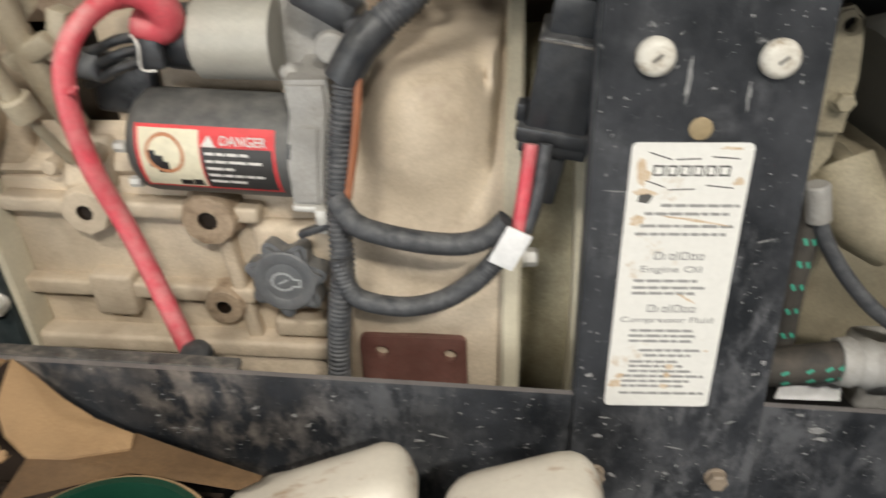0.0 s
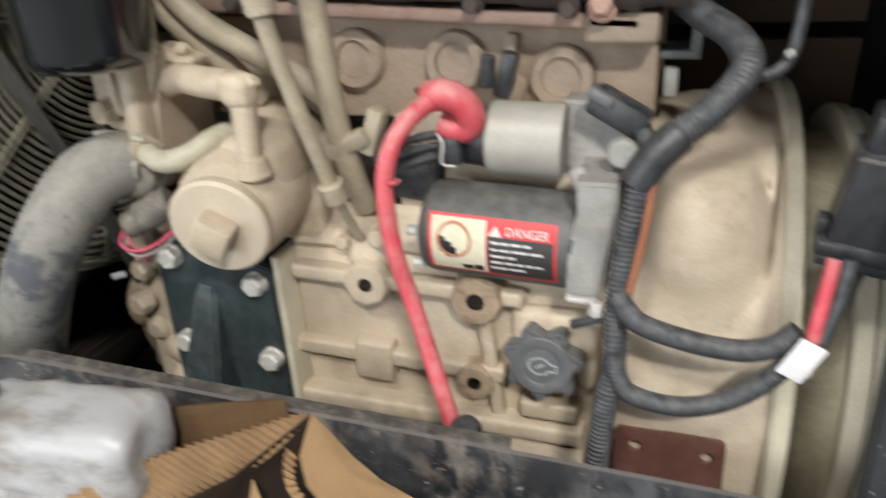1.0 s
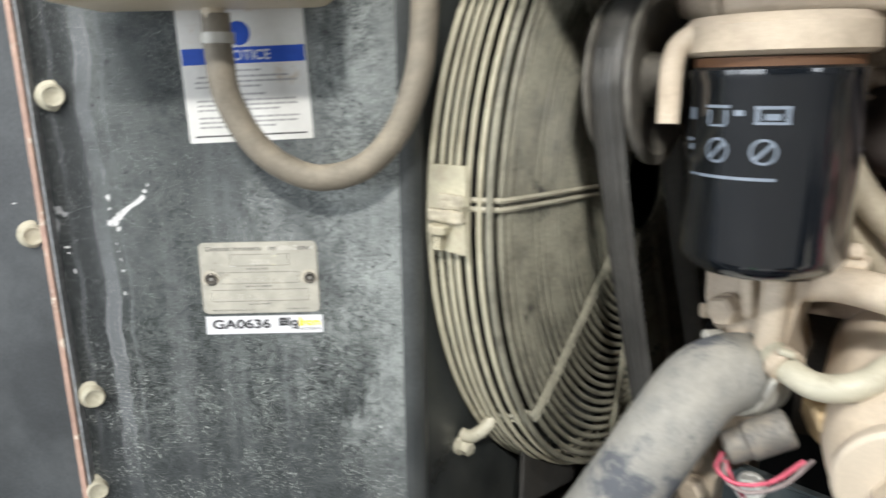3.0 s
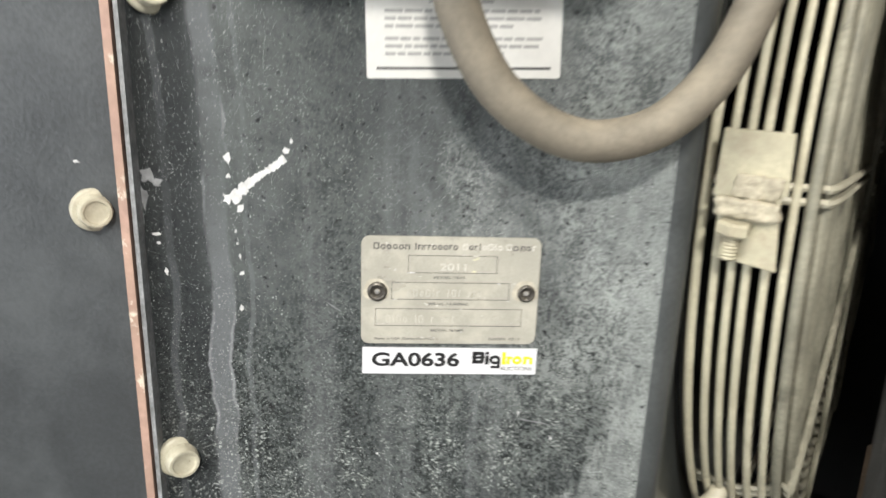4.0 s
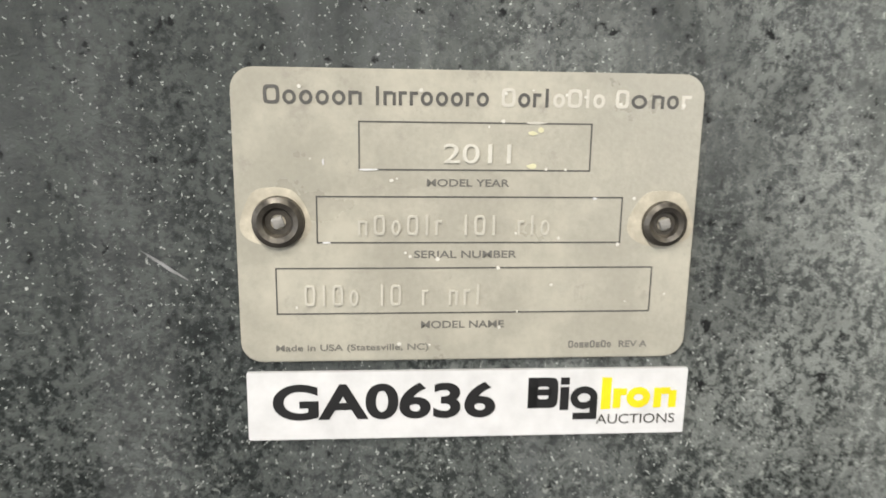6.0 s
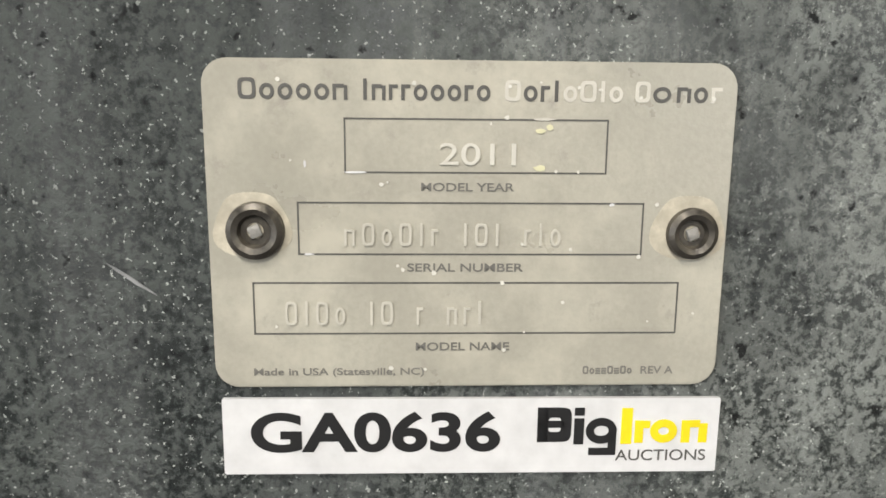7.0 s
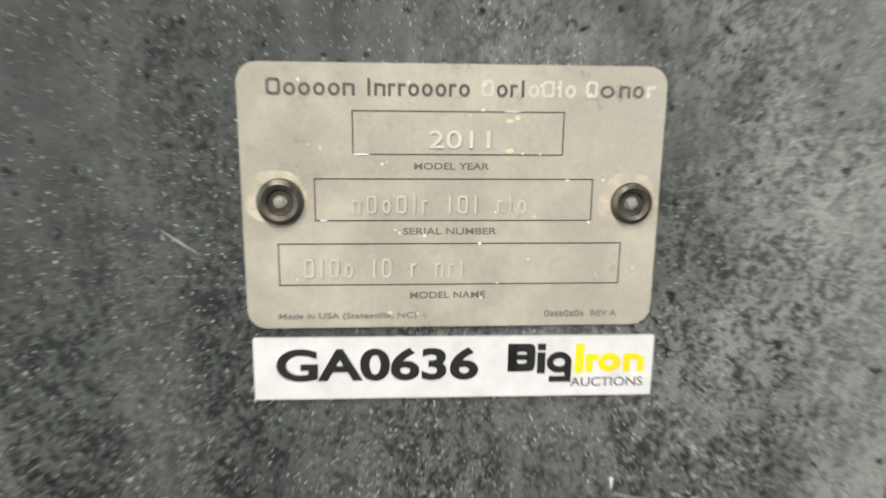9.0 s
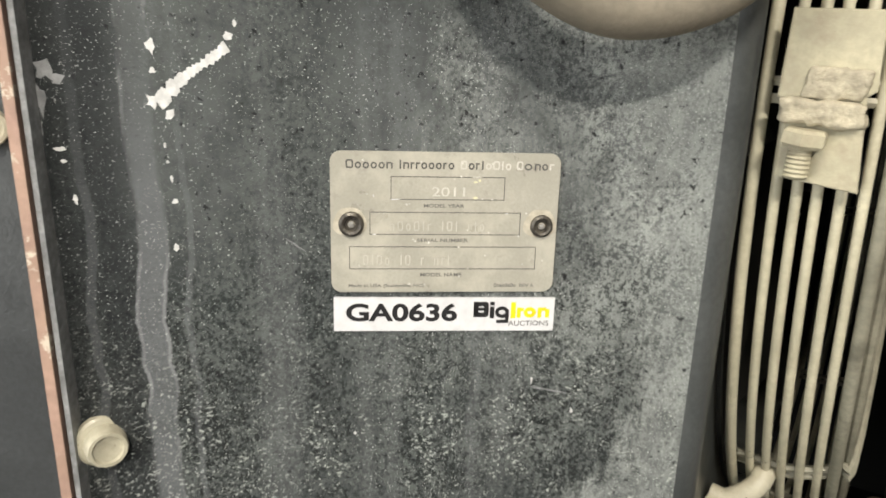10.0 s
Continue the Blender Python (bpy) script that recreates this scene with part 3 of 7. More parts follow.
def words(body, width, height, m, material, parent, name="lettering", thick=0.00012, bold=0.012):
    """Raised or printed letters, fitted to a width and a height, centred on m's origin."""
    c = bpy.data.curves.new("letters", "FONT")
    c.body, c.align_x, c.align_y, c.size, c.offset = body, "LEFT", "BOTTOM_BASELINE", 1.0, bold
    t = bpy.data.objects.new("letters", c)
    scene.collection.objects.link(t)
    bpy.context.view_layer.update()
    me = bpy.data.meshes.new_from_object(t.evaluated_get(bpy.context.evaluated_depsgraph_get()))
    bpy.data.objects.remove(t), bpy.data.curves.remove(c)
    xs, ys = [v.co.x for v in me.vertices], [v.co.y for v in me.vertices]
    sx, sy = width / (max(xs) - min(xs)), height / (max(ys) - min(ys))
    b = bmesh.new()
    b.from_mesh(me)
    bpy.data.meshes.remove(me)
    bmesh.ops.translate(b, vec=(-(max(xs) + min(xs)) / 2, -(max(ys) + min(ys)) / 2, 0), verts=b.verts)
    bmesh.ops.scale(b, vec=(sx, sy, 1), verts=b.verts)
    ext = bmesh.ops.extrude_face_region(b, geom=list(b.faces))
    bmesh.ops.translate(b, vec=(0, 0, thick), verts=[v for v in ext["geom"] if isinstance(v, bmesh.types.BMVert)])
    b.transform(m)
    return part(name, b, material, parent)


def bars(rows, m, thick=0.00012, bm=None):
    """Print too small to read: (x, y, width, height) bars."""
    bm = bm or bmesh.new()
    for x, y, w, h in rows:
        box((w, h, thick), m @ at(x + w / 2, y, thick / 2), 0, 2, bm)
    return bm


def print_line(rng, x0, x1, y, h, gap=0.3):
    """A line of word-long bars."""
    out, x = [], x0
    while x < x1 - h:
        w = min(x1 - x, h * rng.uniform(1.6, 4.5))
        out.append((x, y, w, h * 0.62))
        x += w + h * gap * 1.6
    return out


def name_marks(widths, x0, x1, y, h):
    """Plain marks, one per letter, spread over a width: wide ones hollow, narrow ones solid."""
    k = (x1 - x0) / (sum(abs(w) for w in widths) + 0.16 * (len(widths) - 1))
    out, x = [], x0
    for w in widths:
        ww, tall = abs(w) * k, h if w < 0 or abs(w) < 0.3 else h * 0.74
        t = h * 0.17
        if abs(w) < 0.42:
            out.append([(x, y + tall / 2, min(ww, t * 1.2), tall)])
        else:
            out.append([(x, y + tall / 2, t, tall), (x + ww - t, y + tall / 2, t, tall), (x + t, y + tall - t / 2, ww - 2 * t, t), (x + t, y + t / 2, ww - 2 * t, t)])
        x += ww + 0.16 * k
    return out


def rounded_solid(size, m, bevel, seg=5, dent=0.0, freq=20, seed=0):
    """A blow-moulded body: a rounded block, a little dented."""
    b = bmesh.new()
    bmesh.ops.create_cube(b, size=1, matrix=Matrix.Diagonal((*size, 1)))
    bmesh.ops.subdivide_edges(b, edges=list(b.edges), cuts=9, use_grid_fill=True)
    h = Vector(size) / 2
    for v in b.verts:
        c = Vector((max(-h[k] + bevel, min(h[k] - bevel, v.co[k])) for k in range(3)))
        d = v.co - c
        if d.length > 1e-9:
            v.co = c + d.normalized() * bevel
        if dent:
            v.co += v.co.normalized() * dent * noise.noise(v.co * freq + Vector((seed, 0, 0)))
    return merge(bmesh.new(), b, m)


# ---- an unseen shop added round the machine, open where the fill lamps stand ----
tagged(part("floor", span(-4.5, 4.5, -4.5, 4.0, -0.1, 0.0), CONCRETE), "grey concrete shop floor", "floor", kind="structure")
tagged(part("ceiling", span(-4.5, 4.5, -4.5, 4.0, 3.6, 3.7), WALLPAINT), "plain pale shop ceiling", "ceiling", kind="structure")
for nm, qs in (("wall_south", ((-4.6, -4.15, 0, 3.6), (-0.75, 4.6, 0, 3.6), (-4.15, -0.75, 2.85, 3.6))), ("wall_north", ((-4.6, 4.6, 0, 3.6),))):
    b = bmesh.new()
    for x0, x1, z0, z1 in qs:
        span(x0, x1, -4.6 if nm == "wall_south" else 4.0, -4.5 if nm == "wall_south" else 4.1, z0, z1, 0, b)
    tagged(part(nm, b, WALLPAINT), "plain pale shop wall", "wall", kind="structure")
for nm, qs in (("wall_west", ((-4.5, -4.3, 0, 3.6), (-1.7, 4.0, 0, 3.6), (-4.3, -1.7, 2.85, 3.6))), ("wall_east", ((-4.5, -2.9, 0, 3.6), (-1.6, 4.0, 0, 3.6), (-2.9, -1.6, 0, 0.25), (-2.9, -1.6, 2.45, 3.6)))):
    b = bmesh.new()
    for y0, y1, z0, z1 in qs:
        span(-4.6 if nm == "wall_west" else 4.5, -4.5 if nm == "wall_west" else 4.6, y0, y1, z0, z1, 0, b)
    tagged(part(nm, b, WALLPAINT), "plain pale shop wall", "wall", kind="structure")
# Unseen ground, kept pale so the oil filter can mirror something bright.
tagged(part("ground", span(-40, 40, -40, 40, -0.3, -0.11), YARD), "pale yard ground outside the shop", "ground", kind="structure")

# ---- the machine's dark housing, open to the front ----
hood = thing("compressor_housing", (-0.2, 1.4, 0.0), "black steel compressor housing, open along its side", "housing")
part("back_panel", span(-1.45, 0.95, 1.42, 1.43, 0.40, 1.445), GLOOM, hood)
# Unseen roof and front lip, added to shade the engine's upper parts.
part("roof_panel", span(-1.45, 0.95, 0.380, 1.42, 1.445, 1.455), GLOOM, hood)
part("shading_lip", span(-1.45, 0.95, 0.372, 0.380, 1.375, 1.455, 0.003), GLOOM, hood)
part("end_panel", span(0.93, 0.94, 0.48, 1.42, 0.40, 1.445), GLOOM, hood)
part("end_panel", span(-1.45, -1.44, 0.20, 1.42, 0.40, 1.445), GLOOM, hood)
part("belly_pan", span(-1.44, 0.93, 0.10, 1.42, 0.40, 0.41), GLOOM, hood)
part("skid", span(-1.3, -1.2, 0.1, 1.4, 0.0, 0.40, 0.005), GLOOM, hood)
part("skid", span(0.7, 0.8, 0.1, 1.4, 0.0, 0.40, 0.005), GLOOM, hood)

# ---- the side panel with the data plate ----
PC, PU, PN = Vector((-0.9754, 0.3175, 0.0)), Vector((0.789, 0.6143, 0.0)), Vector((0.6143, -0.789, 0.0))


def on_panel(s, z, off=0.0, turn=0.0):
    """Local x along the panel, y up, z out of it."""
    return wall_frame(PC + PU * s + PN * off + Vector((0, 0, z)), PU, PN) @ pose(0, 0, 0, 0, 0, turn)


def panel_point(s, z, off=0.0):
    return PC + PU * s + PN * off + Vector((0, 0, z))


def folded(profile, z0, z1, thick, bm=None):
    """Sheet bent along upright lines: (s, off) profile of its outer face in the panel's plan."""
    b = bmesh.new()
    out = []
    for i, (s, o) in enumerate(profile):
        p, q = profile[max(i - 1, 0)], profile[min(i + 1, len(profile) - 1)]
        t = Vector((q[0] - p[0], q[1] - p[1])).normalized()
        out.append(((s, o), (s + t.y * thick, o - t.x * thick)))
    cols = []
    for f, k in out:
        cols.append([b.verts.new(panel_point(f[0], z0, f[1])), b.verts.new(panel_point(f[0], z1, f[1])), b.verts.new(panel_point(k[0], z1, k[1])), b.verts.new(panel_point(k[0], z0, k[1]))])
    for p, q in zip(cols, cols[1:]):
        for k in range(4):
            b.faces.new((p[k], p[(k + 1) % 4], q[(k + 1) % 4], q[k]))
    b.faces.new(cols[0]), b.faces.new(cols[-1][::-1])
    return merge(bm or bmesh.new(), b)


bend = [(0.1055 + 0.018 * math.sin(radians(a)), -0.018 + 0.018 * math.cos(radians(a))) for a in range(0, 1)]
back_bend = [(0.1055 + 0.018 * math.sin(radians(a)), -0.018 + 0.018 * math.cos(radians(a))) for a in range(0, 85, 7)]
SMUDGE = surface("grey_smudge", (0.26, 0.265, 0.27), 0.7, blot=150, vary=0.35)
def cup_bolt(p, d, r, parent):
    """A flanged bolt with a hollow, dished head."""
    b = lathe([(-0.002, 0), (-0.002, r * 1.42), (0.0008, r * 1.42), (0.0017, r * 1.30), (0.0024, r * 1.02)], p, d, 32)
    lathe([(0.0020, r * 0.6), (0.0020, r * 1.08), (0.0080, r * 1.04), (0.0094, r * 0.95), (0.0094, r * 0.78), (0.0084, r * 0.70), (0.0072, 0)], p, d, 14, b)
    return part("bolt", b, CREAM, parent, "", 25)


side = thing("side_panel", panel_point(0, 0.45), "scuffed black sheet-metal side panel with rubbed dust and scratches", "panel")
sheet = folded([(-0.140, 0.0), (-0.02, 0.0), (0.06, 0.0)] + bend, 0.45, 1.357, 0.003)
fold = folded(back_bend + [(0.1236, -0.045)], 0.45, 1.357, 0.003)
for v in list(sheet.verts) + list(fold.verts):
    if (v.co - PC).dot(PU) > 0.09 and v.co.z > 1.3:
        v.co += PU * 0.012
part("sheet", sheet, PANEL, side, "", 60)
# The fold's dark grey holds its shade as well as oil.
part("edge_return", fold, surface("shaded_greasy_fold_paint", (0.062, 0.068, 0.069), 0.42, blot=14, vary=0.28, bump=0.12, dust=(0.15, 0.15, 0.14, 1), dusty=0.4), side, "oily folded edge with its shade in the colour", 60)
part("edge_strip", folded([(-0.1470, -0.03), (-0.1470, 0.010), (-0.1432, 0.010), (-0.1432, -0.03)], 0.45, 1.357, 0.0012), STRIP, side, "rubbed copper-pink bare edge strip")
part("edge_flange", folded([(-0.1420, 0.0085), (-0.1400, 0.0085), (-0.1400, 0.0)], 0.45, 1.357, 0.0012), SMUDGE, side)
part("side_sheet", folded([(-0.42, -0.03), (-0.22, -0.03), (-0.1475, -0.03)], 0.45, 1.357, 0.003), SIDE_PAINT, side)
for s, z, off in ((-0.126, 1.2215, 0.0), (-0.129, 0.992, 0.0), (-0.137, 0.911, 0.0), (-0.1718, 1.1157, -0.03)):
    cup_bolt(panel_point(s - 0.003, z, off), (PN + 0.55 * PU).normalized(), 0.0078, side)
# paint chips that stand on the sheet as flakes of bare filler
rng = random.Random(5)
FILLER = surface("bare_filler", (0.60, 0.60, 0.59), 0.7, blot=300, vary=0.2)


def flake(s, z, w, h, turn=0.0, material=FILLER, lift=0.0003, name="paint_chip"):
    """A ragged bare patch in the paint."""
    n = 11
    part(name, plate([(w / 2 * rng.uniform(0.45, 1.25) * math.cos(2 * math.pi * a / n), h / 2 * rng.uniform(0.45, 1.25) * math.sin(2 * math.pi * a / n)) for a in range(n)], 0.0004, on_panel(s, z, lift, turn)), material, side)


# the white scratch: one ragged streak
up, low = [], []
for k in range(41):
    u = k / 40
    s, z = -0.0985 + 0.0253 * u, 1.1275 + 0.0217 * u + 0.0012 * math.sin(5 * u)
    w = 0.0013 * rng.uniform(0.6, 1.4) * (1.5 if u < 0.45 else 1.0)
    up.append((s - w * 0.65, z + w)), low.append((s + w * 0.65, z - w))
part("scratch", plate(up + low[::-1], 0.0004, on_panel(0, 0, 0.0003)), FILLER, side, "ragged white scratch")
for s, z, w, h in ((-0.0995, 1.1475, 0.005, 0.007), (-0.0995, 1.139, 0.003, 0.003), (-0.1005, 1.1285, 0.005, 0.007), (-0.0945, 1.1240, 0.004, 0.006), (-0.0725, 1.1515, 0.004, 0.004), (-0.0700, 1.1560, 0.0016, 0.003), (-0.0975, 1.1125, 0.0012, 0.003), (-0.0970, 1.1065, 0.0018, 0.002), (-0.0955, 1.0915, 0.0028, 0.0028), (-0.0960, 1.1000, 0.0015, 0.003), (-0.0965, 1.0735, 0.0026, 0.004), (-0.1345, 1.111, 0.0055, 0.0022), (-0.1338, 1.1065, 0.0025, 0.0018), (-0.1312, 1.092, 0.002, 0.005), (0.044, 1.015, 0.0014, 0.004), (-0.168, 1.145, 0.004, 0.0015), (0.092, 0.955, 0.003, 0.0025), (0.062, 1.000, 0.0018, 0.0035), (-0.030, 0.992, 0.0022, 0.0016)):
    flake(s, z, w * 0.85, h * 0.85, rng.uniform(-20, 20))
for s, z, w, h, t in ((-0.1365, 1.139, 0.008, 0.009, 20), (-0.1395, 1.129, 0.006, 0.013, 0), (-0.1325, 1.136, 0.006, 0.004, 30), (-0.1405, 1.118, 0.003, 0.010, 0)):
    flake(s, z, w, h, t, SMUDGE, 0.0002, "smudge")
for s, z, w, t in ((-0.052, 1.0745, 0.010, -35), (-0.030, 1.0640, 0.006, 10), (0.052, 1.010, 0.020, -12)):
    flake(s, z, w, 0.0007, t, SMUDGE, 0.0002, "scratch")

def blocks(name, rows, m, material, parent, thick=0.00012):
    """Plain printed blocks, each a part."""
    for r in rows:
        part(name, bars([r], m, thick), material, parent)


# data plate
def loop_mark(cx, cy, w, h, t, m, thick=0.00012, power=2.0, n=28):
    """A flat ring, round (power 2) or squarish (power 5)."""
    b = bmesh.new()
    cols = []
    for k in range(n):
        a = 2 * math.pi * k / n
        c, q = math.cos(a), math.sin(a)
        c, q = math.copysign(abs(c) ** (2 / power), c), math.copysign(abs(q) ** (2 / power), q)
        o, i2 = Vector((cx + c * w / 2, cy + q * h / 2, 0)), Vector((cx + c * (w / 2 - t), cy + q * (h / 2 - t), 0))
        up = Vector((0, 0, thick))
        cols.append([b.verts.new(m @ v) for v in (o, o + up, i2 + up, i2)])
    for p, q in zip(cols, cols[1:] + cols[:1]):
        for k in range(4):
            b.faces.new((p[k], p[(k + 1) % 4], q[(k + 1) % 4], q[k]))
    return b


def shape_mark(kind, x, y, w, h, t, m, thick=0.00012):
    """One plain mark on the line y: o ring, b tall squarish ring, n arch of bars, i bar, s stacked bars, g ring over a bar."""
    if kind == "o":
        return loop_mark(x + w / 2, y + h * 0.37, w, h * 0.76, t, m, thick)
    if kind == "b":
        return loop_mark(x + w / 2, y + h / 2, w, h, t, m, thick, 4.0)
    if kind == "n":
        return bars([(x, y + h * 0.37, t, h * 0.74), (x + w - t, y + h * 0.34, t, h * 0.68), (x + t, y + h * 0.74 - t / 2, w - 2 * t, t)], m, thick)
    if kind == "s":
        return bars([(x, y + t / 2, w, t), (x, y + h * 0.37, w, t), (x, y + h * 0.74 - t / 2, w, t)], m, thick)
    if kind == "r":
        return bars([(x, y + h * 0.37, t, h * 0.74), (x + t, y + h * 0.74 - t / 2, w - t, t)], m, thick)
    return bars([(x + (w - t) / 2, y + h / 2, t, h)], m, thick)


def mark_run(run, x0, x1, y, h, t, m, material, parent, name, gap=0.14, thick=0.00012):
    """Marks set side by side from x0 to x1; narrow kinds take less room."""
    room = [{"i": 0.30, "r": 0.40, "b": 0.72}.get(k, 0.60) for k in run]
    k = (x1 - x0) / (sum(room) + gap * (len(run) - 1))
    x = x0
    for kind, w in zip(run, room):
        if kind != "-":
            part(name, shape_mark(kind, x, y, w * k, h, t, m, thick), material, parent)
        x += (w + gap) * k


dp = thing("data_plate", panel_point(0.0068, 1.0545), "worn grey etched metal data plate riveted to the panel", "data plate")
PM = on_panel(0.0068, 1.0827, 0.0013, -0.5)
part("plate", plate(rounded(0.0884, 0.0560, 0.0042, 7, -0.0007, 0.0001), 0.0012, PM, (), 0.0003), PLATE, dp)
RIVET = surface("blackened_rivet", (0.045, 0.040, 0.035), 0.42, 0.4, blot=200, dust=(0.4, 0.36, 0.28, 1), dusty=0.45)
HALO = surface("dust_ring_on_metal", (0.50, 0.46, 0.37), 0.6, blot=240, vary=0.2, dirt=(0.38, 0.34, 0.27, 1), dirty=0.8)
for x, y, k in ((-0.0370, -0.0001, 1.06), (0.0373, -0.0004, 0.96)):
    f = PM @ at(x, y, 0)
    part("dust_ring", plate([((0.0064 + 0.0007 * math.sin(3 * a + x * 90)) * math.cos(a), (0.0062 + 0.0006 * math.cos(2 * a)) * math.sin(a)) for a in [2 * math.pi * q / 30 for q in range(30)]], 0.0001, PM @ at(x - 0.0006, y + 0.0009, 0.00007)), HALO, dp, "pale dust ring round the rivet")
    b = lathe([(0.0, 0.0), (0.0, 0.0047 * k), (0.0011, 0.0045 * k), (0.0017, 0.0036 * k), (0.0013, 0.0027 * k), (0.0003, 0.0023 * k), (0.0003, 0.0014)], (0, 0, 0), (0, 0, 1), 32)
    b.transform(f)
    rivet = part("rivet", b, RIVET, dp, "blackened pop rivet")
    b = box((0.0021, 0.0021, 0.0010), f @ at(0, 0, 0.0006, 8, 6, 20), 0.0003)
    part("mandrel_stub", b, ALU, rivet, "broken bright mandrel")
for x0, x1, y0, y1 in ((-0.0220, 0.0220, 0.0098, 0.0186), (-0.0300, 0.0288, -0.0041, 0.0047), (-0.0379, 0.0357, -0.0181, -0.0091)):
    for r in ((x0, y0, x1 - x0, 0.00028), (x0, y1, x1 - x0, 0.00028), (x0, (y0 + y1) / 2, 0.00028, y1 - y0), (x1 - 0.00028, (y0 + y1) / 2, 0.00028, y1 - y0)):
        part("etched_line", bars([r], PM, 0.00008), GREY_INK, dp)
words("MODEL YEAR", 0.0157, 0.00142, PM @ at(-0.0014, 0.0074, 0), LABEL_INK, dp)
words("SERIAL NUMBER", 0.0199, 0.00146, PM @ at(-0.0016, -0.0064, 0), LABEL_INK, dp)
words("MODEL NAME", 0.0164, 0.00148, PM @ at(-0.0019, -0.0205, 0), LABEL_INK, dp)
words("Made in USA (Statesville, NC)", 0.0296, 0.0017, PM @ at(-0.0234, -0.0252, 0), DIM_INK, dp)
words("REV A", 0.0058, 0.00140, PM @ at(0.0328, -0.0250, 0), DIM_INK, dp)
mark_run("bossbsbo", 0.0195, 0.0283, -0.0257, 0.0015, 0.00028, PM, DIM_INK, dp, "number_mark")
words("2011", 0.0127, 0.0036, PM @ at(0.0002, 0.0129, 0), STAMP_BRIGHT, dp, "stamped_year", 0.0003, 0.0)
# the maker's name, one plain mark for each letter, some rubbed down to bare metal
for run, x0, x1, ink in (("boooon", -0.0390, -0.0213, GREY_INK), ("inrroooro", -0.0190, 0.0021, GREY_INK), ("b", 0.0045, 0.0071, PALE_INK), ("ori", 0.0076, 0.0136, GREY_INK), ("obio", 0.0142, 0.0241, PALE_INK), ("b", 0.0262, 0.0287, PALE_INK), ("o", 0.0292, 0.0322, GREY_INK), ("no", 0.0332, 0.0384, GREY_INK), ("r", 0.0390, 0.0408, PALE_INK)):
    mark_run(run, x0, x1, 0.0216, 0.0034, 0.00058, PM, ink, dp, "name_mark")
# stamped characters, too worn to read
mark_run("nbobir-ibi-rio", -0.0222, 0.0146, -0.0026, 0.0038, 0.00042, PM, STAMP, dp, "stamped_character", 0.42, 0.0003)
mark_run("bibo-ib-r-nri", -0.0325, 0.0014, -0.0165, 0.0041, 0.00042, PM, STAMP, dp, "stamped_character", 0.42, 0.0003)
# spots where the etching is rubbed or flecked with paint
rng = random.Random(8)
for x, y, w, h, ink in ((-0.0200, 0.0098, 0.0044, 0.00045, WHITE), (0.0112, 0.0187, 0.0045, 0.00045, PALE_INK), (0.0105, 0.0168, 0.0019, 0.0008, FLECK_CREAM), (0.0121, 0.0174, 0.0014, 0.0010, FLECK_CREAM), (0.0106, 0.0106, 0.0022, 0.0011, FLECK_CREAM), (-0.0285, 0.0111, 0.0005, 0.0013, WHITE), (-0.0282, -0.0041, 0.0018, 0.0004, WHITE), (0.0232, 0.0045, 0.0010, 0.0006, WHITE)):
    n = 9
    part("rubbed_spot", plate([(w / 2 * rng.uniform(0.7, 1.15) * math.cos(2 * math.pi * a / n), h / 2 * rng.uniform(0.7, 1.15) * math.sin(2 * math.pi * a / n)) for a in range(n)], 0.0001, PM @ at(x, y, 0.00016)), ink, dp)
for k in range(34):
    x, y, w = rng.uniform(-0.040, 0.040), rng.uniform(-0.0265, 0.0265), rng.uniform(0.0002, 0.0005)
    if abs(x) < 0.009 and 0.009 < y < 0.017:
        continue
    part("rubbed_spot", plate([(w * rng.uniform(0.6, 1.1) * math.cos(a), w * rng.uniform(0.6, 1.1) * math.sin(a)) for a in (0, 1.05, 2.1, 3.14, 4.2, 5.2)], 0.0001, PM @ at(x, y, 0.00018)), SPOT_INK, dp)

# auction lot sticker
ls = thing("lot_sticker", panel_point(0.007, 1.0378), "white rectangular lot number sticker below the plate", "sticker")
SM = on_panel(0.0070, 1.0450, 0.0009, -0.75)
part("film", plate(rounded(0.0893, 0.0143, 0.0003, 2, -0.0001, 0.0002), 0.0008, SM), WHITE, ls)
words("GA0636", 0.0445, 0.0077, SM @ at(-0.0176, 0.00105, 0), INK, ls, bold=0.03)
part("name_shape", loop_mark(0.01445, 0.0023, 0.0061, 0.0066, 0.0019, SM, 0.00012, 5.0), INK, ls)
part("name_shape", bars([(0.0113, 0.0023, 0.0019, 0.0066), (0.0132, 0.0024, 0.0030, 0.0013)], SM), INK, ls)
part("name_shape", bars([(0.0180, 0.0010, 0.0018, 0.0050), (0.0180, 0.0048, 0.0018, 0.0015)], SM), INK, ls)
part("name_shape", loop_mark(0.0230, 0.0011, 0.0057, 0.0050, 0.0015, SM), INK, ls)
part("name_shape", bars([(0.0208, -0.0029, 0.0050, 0.0014), (0.0243, -0.0006, 0.0015, 0.0034)], SM), INK, ls)
part("name_shape", bars([(0.0266, 0.0020, 0.0020, 0.0069)], SM), YELLOW, ls)
part("name_shape", bars([(0.0291, 0.0009, 0.0016, 0.0043), (0.0307, 0.0023, 0.0012, 0.0014)], SM), YELLOW, ls)
part("name_shape", loop_mark(0.03445, 0.0010, 0.0050, 0.0045, 0.0015, SM), YELLOW, ls)
part("name_shape", bars([(0.0377, 0.0009, 0.0016, 0.0043), (0.0409, 0.0006, 0.0016, 0.0037), (0.0393, 0.0024, 0.0018, 0.0014)], SM), YELLOW, ls)
words("AUCTIONS", 0.0167, 0.0021, SM @ at(0.03415, -0.00365, 0), GREY_INK, ls, bold=0.0)

